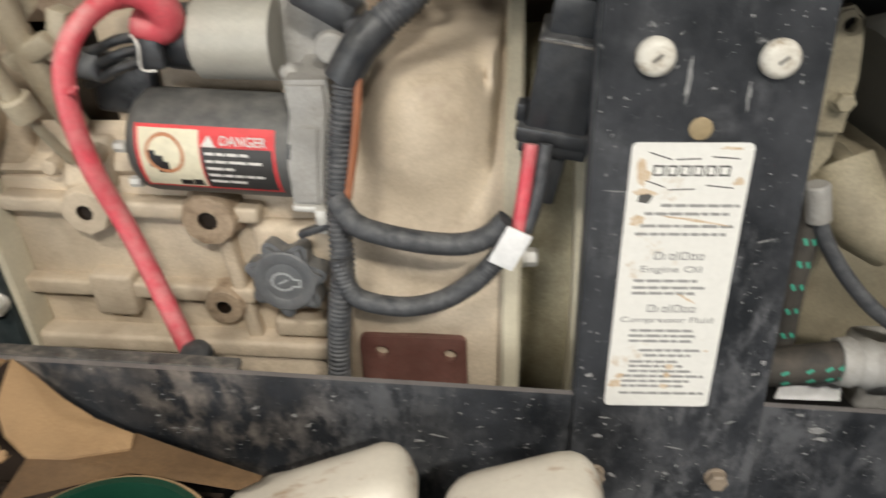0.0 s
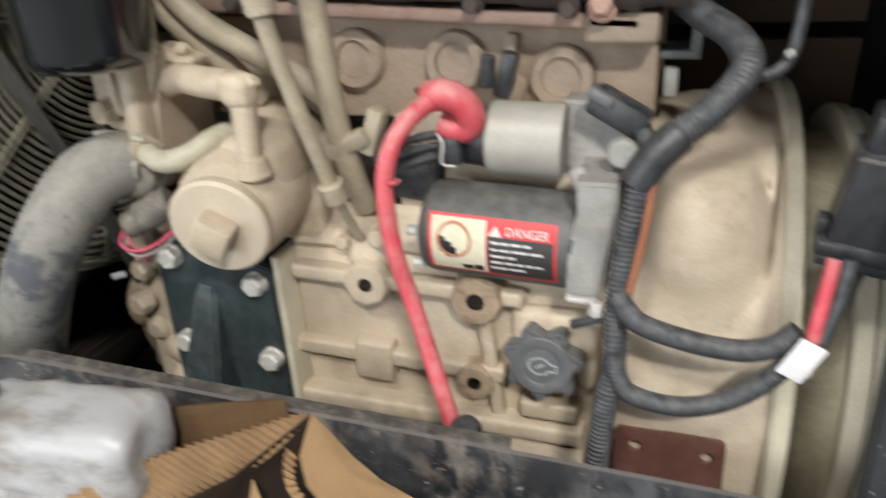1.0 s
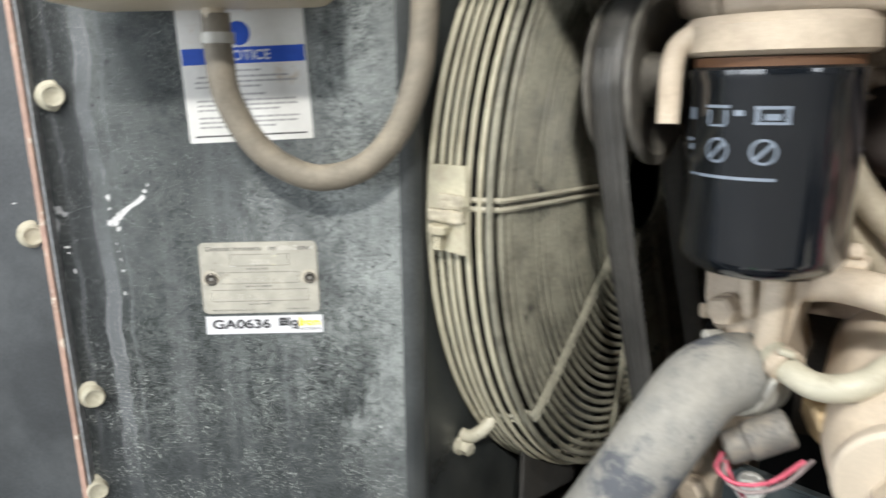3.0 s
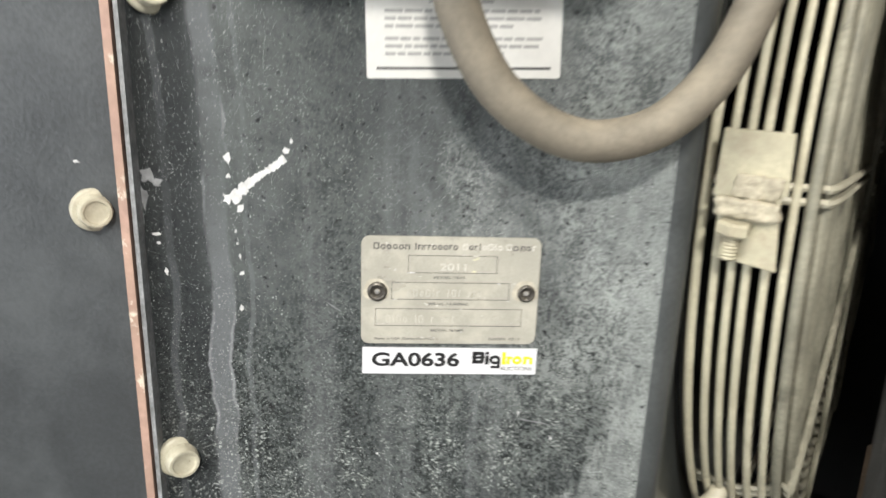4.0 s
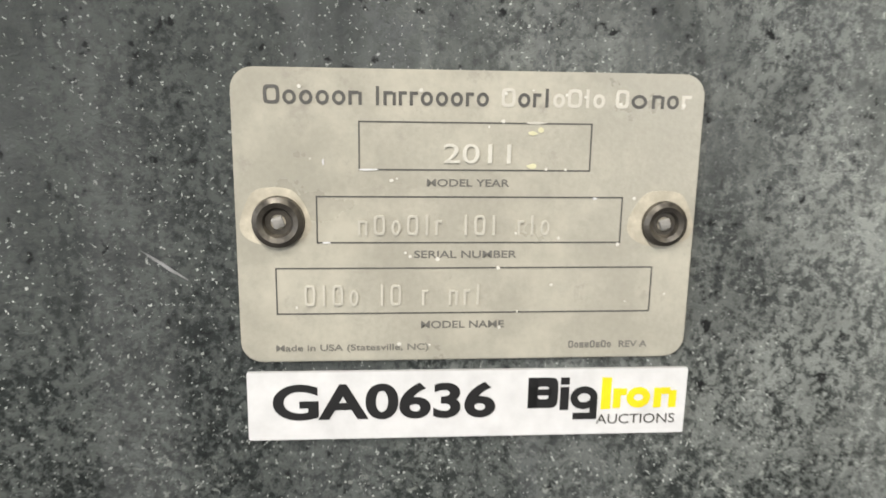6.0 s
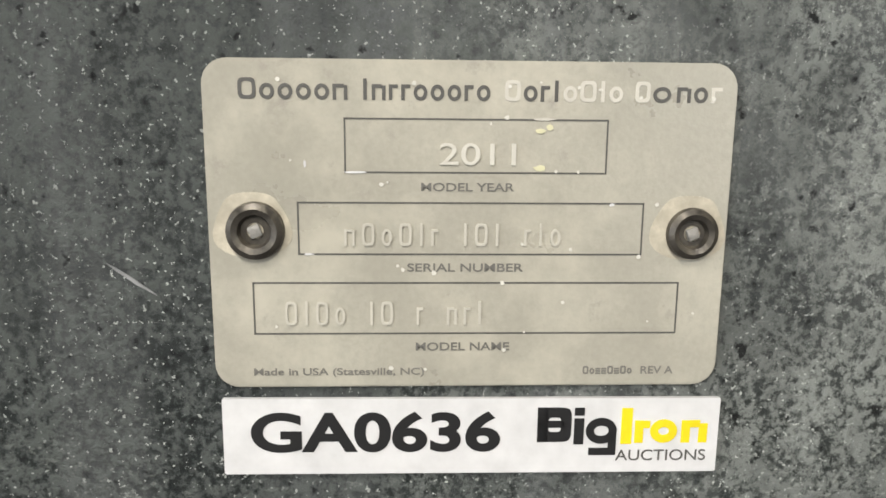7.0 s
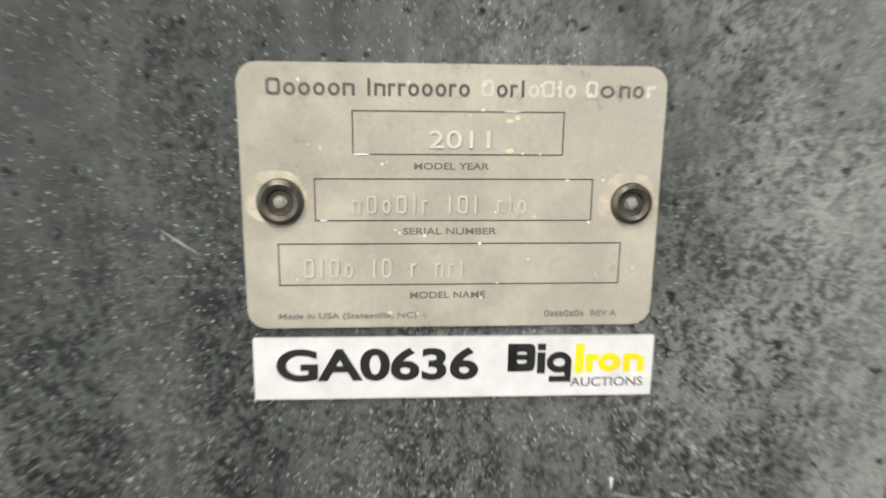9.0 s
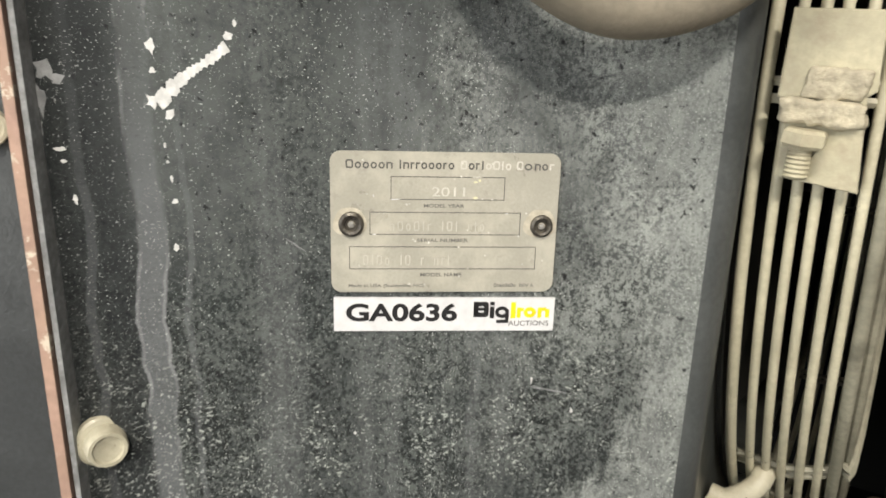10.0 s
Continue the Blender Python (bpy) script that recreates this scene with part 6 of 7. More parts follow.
PRINT = plain("pale_filter_print", (0.17, 0.20, 0.24), 0.4)
wide = lambda a: -19 + (a + 30) * 1.3
for a, z, w, h in ((-24, 1.1655, 0.046, 0.0026), (-50, 1.1655, 0.006, 0.002), (-6, 1.2120, 0.018, 0.0026), (-6, 1.2020, 0.018, 0.0022), (-13, 1.2070, 0.0022, 0.010), (1, 1.2070, 0.0022, 0.010), (-6, 1.2060, 0.008, 0.0050), (-22, 1.2085, 0.005, 0.0045), (-34, 1.2125, 0.015, 0.0024), (-39, 1.2055, 0.0018, 0.012), (-29, 1.2055, 0.0018, 0.012), (-34, 1.2000, 0.010, 0.0018), (-54, 1.2070, 0.006, 0.010), (-56, 1.1890, 0.007, 0.003), (-54, 1.1840, 0.004, 0.005), (58, 1.182, 0.006, 0.003), (62, 1.178, 0.004, 0.004)):
    part("pictogram_stroke", on_can(wide(a), z, w * 1.2, h * 0.8), PRINT, filt)
def can_point(a, z, r):
    z -= 0.008
    return Vector((FO[0] + r * math.sin(radians(a)), FO[1] - r * math.cos(radians(a)), z))


for a in (-33, -9):
    pic, cols = bmesh.new(), []
    for k in range(28):
        t = 2 * math.pi * k / 28
        cols.append([pic.verts.new(can_point(wide(a) + math.degrees(q * math.cos(t) / 0.0576), 1.1835 + q * math.sin(t), r)) for q, r in ((0.0070, 0.05765), (0.0086, 0.05765), (0.0086, 0.0573), (0.0070, 0.0573))])
    for p, q in zip(cols, cols[1:] + cols[:1]):
        for k in range(4):
            pic.faces.new((p[k], p[(k + 1) % 4], q[(k + 1) % 4], q[k]))
    part("pictogram_ring", pic, PRINT, filt, "pale printed ring")
    bar, cols = bmesh.new(), []
    for k in range(7):
        u = (k / 6 - 0.5) * 0.0105
        cols.append([bar.verts.new(can_point(wide(a) + math.degrees((u + d) / 0.0576), 1.1835 + u - d, r)) for d, r in ((-0.0007, 0.05765), (0.0007, 0.05765), (0.0007, 0.0573), (-0.0007, 0.0573))])
    for p, q in zip(cols, cols[1:]):
        for k in range(4):
            bar.faces.new((p[k], p[(k + 1) % 4], q[(k + 1) % 4], q[k]))
    bar.faces.new(cols[0]), bar.faces.new(cols[-1][::-1])
    part("pictogram_bar", bar, PRINT, filt)
fh = thing("filter_head", (-0.662, 0.537, 1.236), "tan-painted oil filter head with a bent strap", "filter head")
part("rim", lathe([(0, 0), (0, 0.058), (0.003, 0.0635), (0.020, 0.0635), (0.026, 0.058), (0.026, 0)], (*FO, 1.237), (0, 0, 1), 48), TAN, fh)
part("neck", span(-0.700, -0.560, 0.520, 0.62, 1.262, 1.36, 0.010, None, 3), TAN, fh)
part("strap", sweep([(-0.690, 0.505, 1.252), (-0.706, 0.499, 1.252), (-0.717, 0.496, 1.245), (-0.721, 0.494, 1.230), (-0.7215, 0.492, 1.192)], 0.0080, 14, 8, None, False, 0, 0, 0.75), TAN, fh)
part("feed_pipe", rod((-0.70, 0.57, 1.28), (-0.80, 0.64, 1.30), 0.02, 20), TAN, fh)

cool = thing("oil_cooler", (-0.565, 0.58, 0.885), "tan-painted oil cooler canister with a square-nutted cap", "oil cooler")
AX = Vector((-0.13, 1.0, 0.16)).normalized()
CC = Vector((-0.5505, 0.515, 0.9450))
part("canister", lathe([(0.012, 0), (0.012, 0.044), (0.018, 0.049), (0.030, 0.0525), (0.075, 0.0590), (0.105, 0.0610), (0.125, 0.0580), (0.20, 0.052), (0.20, 0)], CC, AX, 48), TAN, cool)
part("cap", lathe([(0, 0), (0, 0.045), (0.003, 0.0480), (0.010, 0.0480), (0.013, 0.0465), (0.016, 0.0465), (0.016, 0)], CC, AX, 64), surface("dusty_cap_paint", (0.53, 0.45, 0.345), 0.6, blot=20, vary=0.1, dust=(0.62, 0.54, 0.44, 1), dusty=0.5), cool, "dusty round cap")
part("cap_nut", box((0.033, 0.033, 0.024), axis_frame(CC - AX * 0.010, AX) @ pose(0, 0, 0, 0, 0, 32), 0.003, 2), TAN, cool)
part("saddle", box((0.088, 0.075, 0.060), at(-0.546, 0.592, 0.990, 12, 0, -8), 0.018, 4), TAN, cool)
part("rear_block", box((0.11, 0.09, 0.10), at(-0.550, 0.655, 0.940, 0, 0, 0), 0.016, 3), TAN, cool)

op = thing("coolant_elbow_pipe", (-0.56, 0.57, 1.0), "tan-painted elbow pipe joining pump and cooler", "pipe")
part("pipe", sweep([(-0.640, 0.600, 1.058), (-0.612, 0.585, 1.066), (-0.570, 0.560, 1.068), (-0.530, 0.545, 1.068)], 0.0142, 20, 6), TAN, op)
part("elbow", rounded_solid((0.034, 0.029, 0.032), at(-0.5215, 0.543, 1.0645, 0, 4, -22), 0.0115, 5, 0.0012, 120, 3), TAN, op, "cast elbow corner")
part("down_pipe", sweep([(-0.5180, 0.541, 1.062), (-0.5195, 0.540, 1.035), (-0.5205, 0.540, 1.010), (-0.5215, 0.543, 0.985)], 0.0112, 18, 6), TAN, op)
part("elbow_nub", rod((-0.5090, 0.541, 1.0700), (-0.5030, 0.541, 1.0750), 0.0060, 10), TAN, op)
part("collar", lathe([(0, 0.0105), (0, 0.0138), (0.010, 0.0150), (0.016, 0.0170), (0.016, 0.010)], (-0.5205, 0.5405, 1.006), (0, 0.1, -1), 24), TAN, op)
ut = thing("bypass_hose", (-0.60, 0.54, 0.99), "cream dusty bent bypass hose with clamps", "hose")
part("tube", sweep([(-0.652, 0.562, 1.010), (-0.638, 0.549, 1.003), (-0.618, 0.541, 0.9975), (-0.598, 0.541, 1.0005), (-0.584, 0.549, 1.006), (-0.574, 0.562, 1.013), (-0.566, 0.580, 1.016)], 0.0108, 18, 8), CREAM, ut)
part("clamp", lathe([(0, 0.0105), (0, 0.0145), (0.010, 0.0145), (0.010, 0.0105)], (-0.645, 0.555, 1.0065), (0.75, -0.6, -0.3), 24), TAN, ut)
part("clamp_ear", box((0.012, 0.006, 0.005), at(-0.6390, 0.5430, 1.0185, 10, 18, 20), 0.0015), CREAM, ut)
part("clamp_tail", box((0.005, 0.006, 0.020), at(-0.6480, 0.5400, 0.9880, 20, 20, 0), 0.001), ZINC, ut)

# upright tubes
ta = thing("dipstick_tube", (-0.455, 0.60, 0.90), "tan-painted dipstick tube with crimped collars", "tube")
part("tube", sweep([(-0.492, 0.515, 1.372), (-0.487, 0.520, 1.25), (-0.481, 0.526, 1.142), (-0.472, 0.545, 1.06), (-0.458, 0.571, 0.964)], 0.0078, 16, 8), PIPE, ta)
part("stem", sweep([(-0.458, 0.571, 0.966), (-0.455, 0.583, 0.938), (-0.452, 0.603, 0.905)], 0.0045, 12, 6), PIPE, ta)
part("collar", rod((-0.4815, 0.5255, 1.150), (-0.4795, 0.529, 1.128), 0.0128, 20), PIPE, ta)
part("collar", rod((-0.4600, 0.568, 0.976), (-0.4565, 0.574, 0.956), 0.0125, 20), PIPE, ta)
tb = thing("breather_pipe", (-0.46, 0.60, 0.98), "thick tan-painted upright breather pipe", "pipe")
part("pipe", sweep([(-0.475, 0.585, 1.372), (-0.470, 0.583, 1.25), (-0.463, 0.584, 1.12), (-0.459, 0.590, 1.04), (-0.455, 0.605, 0.975), (-0.452, 0.625, 0.93)], 0.0118, 18, 8), PIPE, tb)
part("clip", box((0.045, 0.012, 0.016), at(-0.450, 0.592, 1.005, 20, -25, 0), 0.003), PIPE, tb)
part("lug", box((0.016, 0.02, 0.045), at(-0.428, 0.605, 1.015, 0, 20, 0), 0.003), PIPE, tb)
for nm, pts, r in (("coolant_pipe", [(-0.632, 0.600, 1.355), (-0.630, 0.596, 1.22), (-0.620, 0.592, 1.160), (-0.592, 0.600, 1.118), (-0.555, 0.622, 1.085), (-0.520, 0.645, 1.055), (-0.49, 0.665, 1.02)], 0.0120), ("fuel_return_pipe", [(-0.655, 0.600, 1.16), (-0.628, 0.604, 1.125), (-0.605, 0.618, 1.092), (-0.588, 0.635, 1.062), (-0.575, 0.655, 1.03)], 0.0125)):
    t = thing(nm, pts[-1], "tan-painted bent metal pipe", "pipe", "bent pipes beside the filter")
    part("pipe", sweep(pts, r, 16, 8), PIPE, t)

# starter motor
sm = thing("starter_motor", (-0.29, 0.60, 0.88), "charcoal starter motor with zinc solenoid and alloy nose", "starter motor")
SY, SZ = 0.6055, 0.9265
part("motor_body", lathe([(0, 0), (0, 0.030), (0.002, 0.037), (0.008, 0.0425), (0.016, 0.0440), (0.150, 0.0440), (0.150, 0)], (-0.380, SY, SZ), (1, 0, -0.055), 56), MOTOR, sm)
NOSE_LOW = [(-0.2425, 0.884), (-0.2160, 0.883), (-0.2125, 0.892), (-0.2095, 0.920), (-0.2020, 0.968), (-0.2020, 0.990), (-0.236, 0.990), (-0.2345, 0.962), (-0.2385, 0.945), (-0.2425, 0.925)]
NOSE_TOP = [(-0.2570, 1.0395), (-0.2145, 1.0390), (-0.2130, 1.0290), (-0.1955, 1.0260), (-0.1920, 1.0225), (-0.1930, 0.9920), (-0.1990, 0.9800), (-0.2080, 0.9700), (-0.2280, 0.9540), (-0.2400, 0.9640), (-0.2460, 0.9760), (-0.2570, 0.9780)]
part("nose", plate(NOSE_LOW, 0.075, wall_frame((0, 0.5605, 0), (1, 0, 0), (0, -1, 0)), (), 0.0035), ALU, sm, "cast aluminium nose housing")
part("nose_plate", plate([(-0.2370, 0.889), (-0.2195, 0.888), (-0.2120, 0.955), (-0.2320, 0.955)], 0.004, wall_frame((0, 0.5580, 0), (1, 0, 0), (0, -1, 0)), (), 0.0015), ALU, sm)
part("nose_foot", box((0.026, 0.07, 0.006), at(-0.2290, 0.592, 0.8835, 0, 3, 0), 0.002), STEEL, sm)
part("step_boss", lathe([(0, 0), (0, 0.0125), (0.008, 0.0120), (0.010, 0.0100), (0.010, 0)], (-0.2030, 0.5905, 1.0080), (0.2, -1, 0), 18), ALU, sm)
part("nose_arch", lathe([(0, 0), (0, 0.0455), (0.026, 0.0455), (0.030, 0.042), (0.030, 0)], (-0.241, SY, SZ - 0.008), (1, 0, -0.055), 40), ALU, sm)
part("solenoid", lathe([(0, 0), (0, 0.0315), (0.002, 0.0335), (0.066, 0.0335), (0.067, 0.0335), (0.067, 0)], (-0.322, 0.6295, 1.0055), (1, 0, -0.03), 48), ZINC, sm, "zinc-plated solenoid can")
part("solenoid_seat", plate(NOSE_TOP, 0.075, wall_frame((0, 0.5930, 0), (1, 0, 0), (0, -1, 0.04)), (), 0.0040), ALU, sm)
part("nose_web", box((0.016, 0.05, 0.052), at(-0.2240, 0.6000, 0.968, -20, -34, 0), 0.006, 3), ALU, sm)
part("terminal_cap", lathe([(0, 0), (0, 0.020), (0.010, 0.026), (0.036, 0.028), (0.036, 0)], (-0.358, 0.630, 1.0065), (1, 0, -0.03), 24), BLACK, sm, "black terminal cap")
part("terminal_clip", box((0.022, 0.012, 0.026), at(-0.352, 0.598, 1.002, 0, 0, 0), 0.003), BLACK, sm)
part("terminal_bail", sweep([(-0.362, 0.592, 1.018), (-0.356, 0.588, 1.010), (-0.357, 0.587, 0.992), (-0.346, 0.588, 0.990)], 0.0012, 8, 6), STEEL, sm)
for dy, dz in ((-0.025, -0.030), (-0.034, 0.006)):
    part("through_bolt", rod((-0.388, SY + dy, SZ + dz), (-0.378, SY + dy, SZ + dz), 0.0055, 8), STEEL, sm)
part("gap_band", lathe([(0, 0), (0, 0.0452), (0.004, 0.0452), (0.004, 0)], (-0.241, SY, SZ - 0.006), (1, 0, -0.055), 40), BLACK, sm)
hex_bolt((-0.216, 0.560, 0.872), (0, -1, 0), 0.0125, sm, STEEL, 1.2, 0.9)


def on_motor(x0, x1, z0, z1, lift, n=10):
    """A patch wrapped on the motor's front, given by its span in x and height."""
    b = bmesh.new()
    r = 0.0440 + lift
    rows = []
    for k in range(n + 1):
        z = z0 + (z1 - z0) * k / n
        row = []
        for x in (x0, x1):
            c = SZ - 0.055 * (x + 0.380)
            d = max(-0.99, min(0.99, (z - SZ) / 0.0440))
            y = SY - r * math.sqrt(1 - d * d)
            row.append(b.verts.new((x, y, c + r * d)))
        for x in (x1, x0):
            c = SZ - 0.055 * (x + 0.380)
            d = max(-0.99, min(0.99, (z - SZ) / 0.0440))
            row.append(b.verts.new((x, SY - (r - 0.0005) * math.sqrt(1 - d * d), c + (r - 0.0005) * d)))
        rows.append(row)
    for p, q in zip(rows, rows[1:]):
        for k in range(4):
            b.faces.new((p[k], p[(k + 1) % 4], q[(k + 1) % 4], q[k]))
    b.faces.new(rows[0]), b.faces.new(rows[-1][::-1])
    return b


dl = thing("danger_label", (-0.31, 0.562, 0.90), "red, black and cream danger label on the motor", "label")
part("red_field", on_motor(-0.366, -0.251, 0.9005, 0.9540, 0.0006), LABEL_RED, dl)
part("cream_field", on_motor(-0.3630, -0.3130, 0.9030, 0.9515, 0.0010), LABEL_CREAM, dl)
part("black_field", on_motor(-0.3115, -0.2535, 0.9030, 0.9395, 0.0010), SOFT_BLACK, dl)
rng = random.Random(4)
for k, w in enumerate((0.040, 0.046, 0.026, 0.046, 0.034)):
    for x, _, n, _ in print_line(rng, -0.3085, -0.3085 + w, 0, 0.0034):
        part("print_line", on_motor(x, x + n, 0.9335 - k * 0.0061, 0.9357 - k * 0.0061, 0.0013, 2), SOFT_WHITE, dl)
words("DANGER", 0.038, 0.0078, wall_frame((-0.2760, SY - 0.0420, SZ + 0.0135), (1, 0, -0.055), (0, -1, 0.47)), SOFT_WHITE, dl)
b = plate([(-0.006, -0.0045), (0.006, -0.0045), (0, 0.0050)], 0.0003, wall_frame((-0.3045, SY - 0.0422, SZ + 0.0140), (1, 0, -0.055), (0, -1, 0.47)))
part("warning_triangle", b, SOFT_WHITE, dl)


def motor_point(x, z, lift):
    d = max(-0.99, min(0.99, (z - SZ) / 0.0440))
    return Vector((x, SY - (0.0440 + lift) * math.sqrt(1 - d * d), SZ - 0.055 * (x + 0.380) + (0.0440 + lift) * d))


ring, cols = bmesh.new(), []
for k in range(40):
    t = radians(k * 9)
    cols.append([ring.verts.new(motor_point(-0.3420 + r * math.cos(t), 0.9325 + r * math.sin(t), l)) for r, l in ((0.0134, 0.0013), (0.0162, 0.0013), (0.0162, 0.0011), (0.0134, 0.0011))])
for p, q in zip(cols, cols[1:] + cols[:1]):
    for k in range(4):
        ring.faces.new((p[k], p[(k + 1) % 4], q[(k + 1) % 4], q[k]))
part("prohibition_ring", ring, surface("faded_red_ink", (0.45, 0.2, 0.1), 0.5), dl)
for x, z, w, h in ((-0.350, 0.926, 0.012, 0.010), (-0.345, 0.921, 0.010, 0.010), (-0.353, 0.932, 0.006, 0.006), (-0.330, 0.907, 0.010, 0.005), (-0.320, 0.9075, 0.008, 0.006)):
    part("pictogram_mark", on_motor(x - w / 2, x + w / 2, z - h / 2, z + h / 2, 0.0012, 3), INK, dl)

# red battery cable with its boot
rc = thing("battery_cable", (-0.33, 0.51, 0.76), "red battery cable with a red rubber terminal boot", "cable")
part("jacket", sweep([(-0.352, 0.600, 1.045), (-0.366, 0.578, 1.046), (-0.380, 0.553, 1.032), (-0.389, 0.538, 1.008), (-0.391, 0.532, 0.975), (-0.386, 0.530, 0.930), (-0.374, 0.532, 0.880), (-0.357, 0.524, 0.828), (-0.336, 0.508, 0.775), (-0.325, 0.495, 0.745), (-0.318, 0.49, 0.70)], 0.0081, 18, 8), RED, rc)
part("boot", sweep([(-0.366, 0.592, 1.050), (-0.352, 0.586, 1.054), (-0.338, 0.592, 1.046), (-0.333, 0.600, 1.030), (-0.342, 0.603, 1.020), (-0.360, 0.604, 1.024)], 0.0135, 18, 8), RED, rc, "red rubber terminal boot")
part("tie_tail", sweep([(-0.386, 0.529, 0.992), (-0.376, 0.521, 0.996), (-0.372, 0.519, 1.000)], 0.0018, 8, 4), RED, rc)

# oil filler cap
oc = thing("oil_filler_cap", (-0.266, 0.58, 0.765), "grey star-shaped plastic oil filler cap", "cap")
star = []
for k in range(84):
    t = 2 * math.pi * k / 84
    star.append(((0.0340 + 0.0056 * math.cos(7 * t)) * math.cos(t + 0.2), (0.0340 + 0.0056 * math.cos(7 * t)) * math.sin(t + 0.2)))
OF = wall_frame((-0.2665, 0.5740, 0.8000), (1, 0.02, -0.03), (-0.05, -1, 0.10))
part("knob", plate(star, 0.024, OF, (), 0.004), KNOB, oc)
part("face_ring", lathe([(0, 0.030), (0.0015, 0.0285), (0.0015, 0.020), (0.0, 0.018)], OF @ Vector((0, 0, -0.0002)), OF.to_3x3() @ Vector((0, 0, 1)), 40), KNOB, oc)
sym = bmesh.new()
for k in range(22):
    t = radians(30 + k * 300 / 21)
    box((0.0022, 0.0016, 0.0005), OF @ at(0.0105 * math.cos(t) - 0.001, 0.0085 * math.sin(t), 0.0003, 0, 0, math.degrees(t)), 0, 1, sym)
for x, y, w, h in ((0.012, 0.003, 0.007, 0.0014), (0.015, 0.0, 0.0014, 0.007), (0.012, -0.004, 0.007, 0.0014), (-0.001, 0.0, 0.010, 0.0014)):
    box((w, h, 0.0005), OF @ at(x, y, 0.0003, 0, 0, 30 if x < 0 else 0), 0, 1, sym)
part("oil_can_symbol", sym, plain("pale_symbol", (0.42, 0.44, 0.44), 0.5), oc, "pale moulded oil symbol")
part("skirt", rod(OF @ Vector((0, 0, -0.022)), OF @ Vector((0, 0, -0.034)), 0.027, 30), BLACK, oc)

# wiring
wh = thing("wiring_harness", (-0.20, 0.50, 0.62), "grey-black corrugated wiring conduit with branches", "wiring harness")
part("conduit", sweep([(-0.184, 0.566, 1.010), (-0.187, 0.556, 0.985), (-0.194, 0.548, 0.940), (-0.197, 0.535, 0.890), (-0.196, 0.522, 0.850), (-0.202, 0.512, 0.800), (-0.206, 0.505, 0.740), (-0.208, 0.503, 0.64)], 0.0095, 14, 6, None, False, 0.07, 0.0042), CONDUIT, wh)
part("bare_wire", sweep([(-0.176, 0.558, 1.000), (-0.178, 0.548, 0.970), (-0.184, 0.540, 0.930), (-0.190, 0.530, 0.90)], 0.0032, 8, 6), ORANGE, wh, "orange wire in the split conduit")
part("taped_trunk", sweep([(-0.186, 0.562, 0.998), (-0.170, 0.570, 1.020), (-0.142, 0.582, 1.042), (-0.121, 0.595, 1.062), (-0.114, 0.612, 1.077), (-0.124, 0.638, 1.092), (-0.150, 0.665, 1.106), (-0.185, 0.70, 1.13)], 0.0122, 16, 6, None, False, 0.035, 0.0044), CONDUIT, wh, "ribbed harness trunk")
part("tape_wrap", sweep([(-0.190, 0.560, 0.990), (-0.176, 0.566, 1.012), (-0.160, 0.574, 1.028)], 0.0146, 16, 6), BLACK, wh, "black tape wrap")
part("side_run", sweep([(-0.114, 0.612, 1.066), (-0.096, 0.610, 1.068), (-0.084, 0.612, 1.082), (-0.080, 0.616, 1.12), (-0.078, 0.62, 1.20)], 0.0050, 10, 6), CONDUIT, wh)
part("upper_branch", sweep([(-0.196, 0.530, 0.905), (-0.181, 0.515, 0.895), (-0.160, 0.512, 0.888), (-0.128, 0.511, 0.882), (-0.100, 0.511, 0.881), (-0.080, 0.511, 0.888), (-0.066, 0.511, 0.902)], 0.0088, 14, 8, None, False, 0.03, 0.0036), CONDUIT, wh)
part("lower_branch", sweep([(-0.197, 0.518, 0.862), (-0.190, 0.513, 0.836), (-0.176, 0.511, 0.826), (-0.145, 0.511, 0.822), (-0.115, 0.511, 0.830), (-0.088, 0.511, 0.850), (-0.068, 0.511, 0.876)], 0.0082, 14, 8, None, False, 0.03, 0.0036), CONDUIT, wh)
part("paper_tag", box((0.020, 0.003, 0.033), at(-0.0635, 0.4990, 0.8850, 0, 26, 0), 0.001), CLOTH_WHITE, wh, "white wire tag")
part("red_wire", sweep([(-0.058, 0.506, 0.893), (-0.055, 0.510, 0.920), (-0.050, 0.520, 0.958)], 0.0052, 10, 6), RED, wh, "red wire")
part("grey_wire", sweep([(-0.052, 0.508, 0.895), (-0.044, 0.512, 0.925), (-0.040, 0.520, 0.958)], 0.0050, 10, 6), CONDUIT, wh)
part("connector", box((0.014, 0.014, 0.048), at(-0.034, 0.545, 0.925, 0, 12, 0), 0.002), BLACK, wh)
part("cable_tie", box((0.028, 0.008, 0.006), at(-0.222, 0.545, 0.872, 0, -22, 0), 0.001), BLACK, wh)
part("tie_clip", box((0.010, 0.010, 0.014), at(-0.214, 0.546, 0.884, 0, 0, 0), 0.002), STEEL, wh)
plug = thing("solenoid_plug", (-0.21, 0.61, 1.01), "black plastic wiring plug beside the solenoid", "plug")
part("body", box((0.052, 0.026, 0.024), at(-0.208, 0.612, 1.036, 0, 28, -8), 0.004), BLACK, plug)
part("latch", box((0.024, 0.018, 0.010), at(-0.222, 0.606, 1.050, 0, 28, -8), 0.003), KNOB, plug)
part("lead", sweep([(-0.190, 0.608, 1.024), (-0.182, 0.590, 1.012), (-0.184, 0.570, 1.000)], 0.008, 12, 6), CONDUIT, plug)
rb = thing("glow_lead", (-0.325, 0.64, 1.04), "small black lead plug above the boot", "plug")
part("body", box((0.016, 0.018, 0.042), at(-0.312, 0.650, 1.058, 0, 14, 0), 0.004), BLACK, rb)
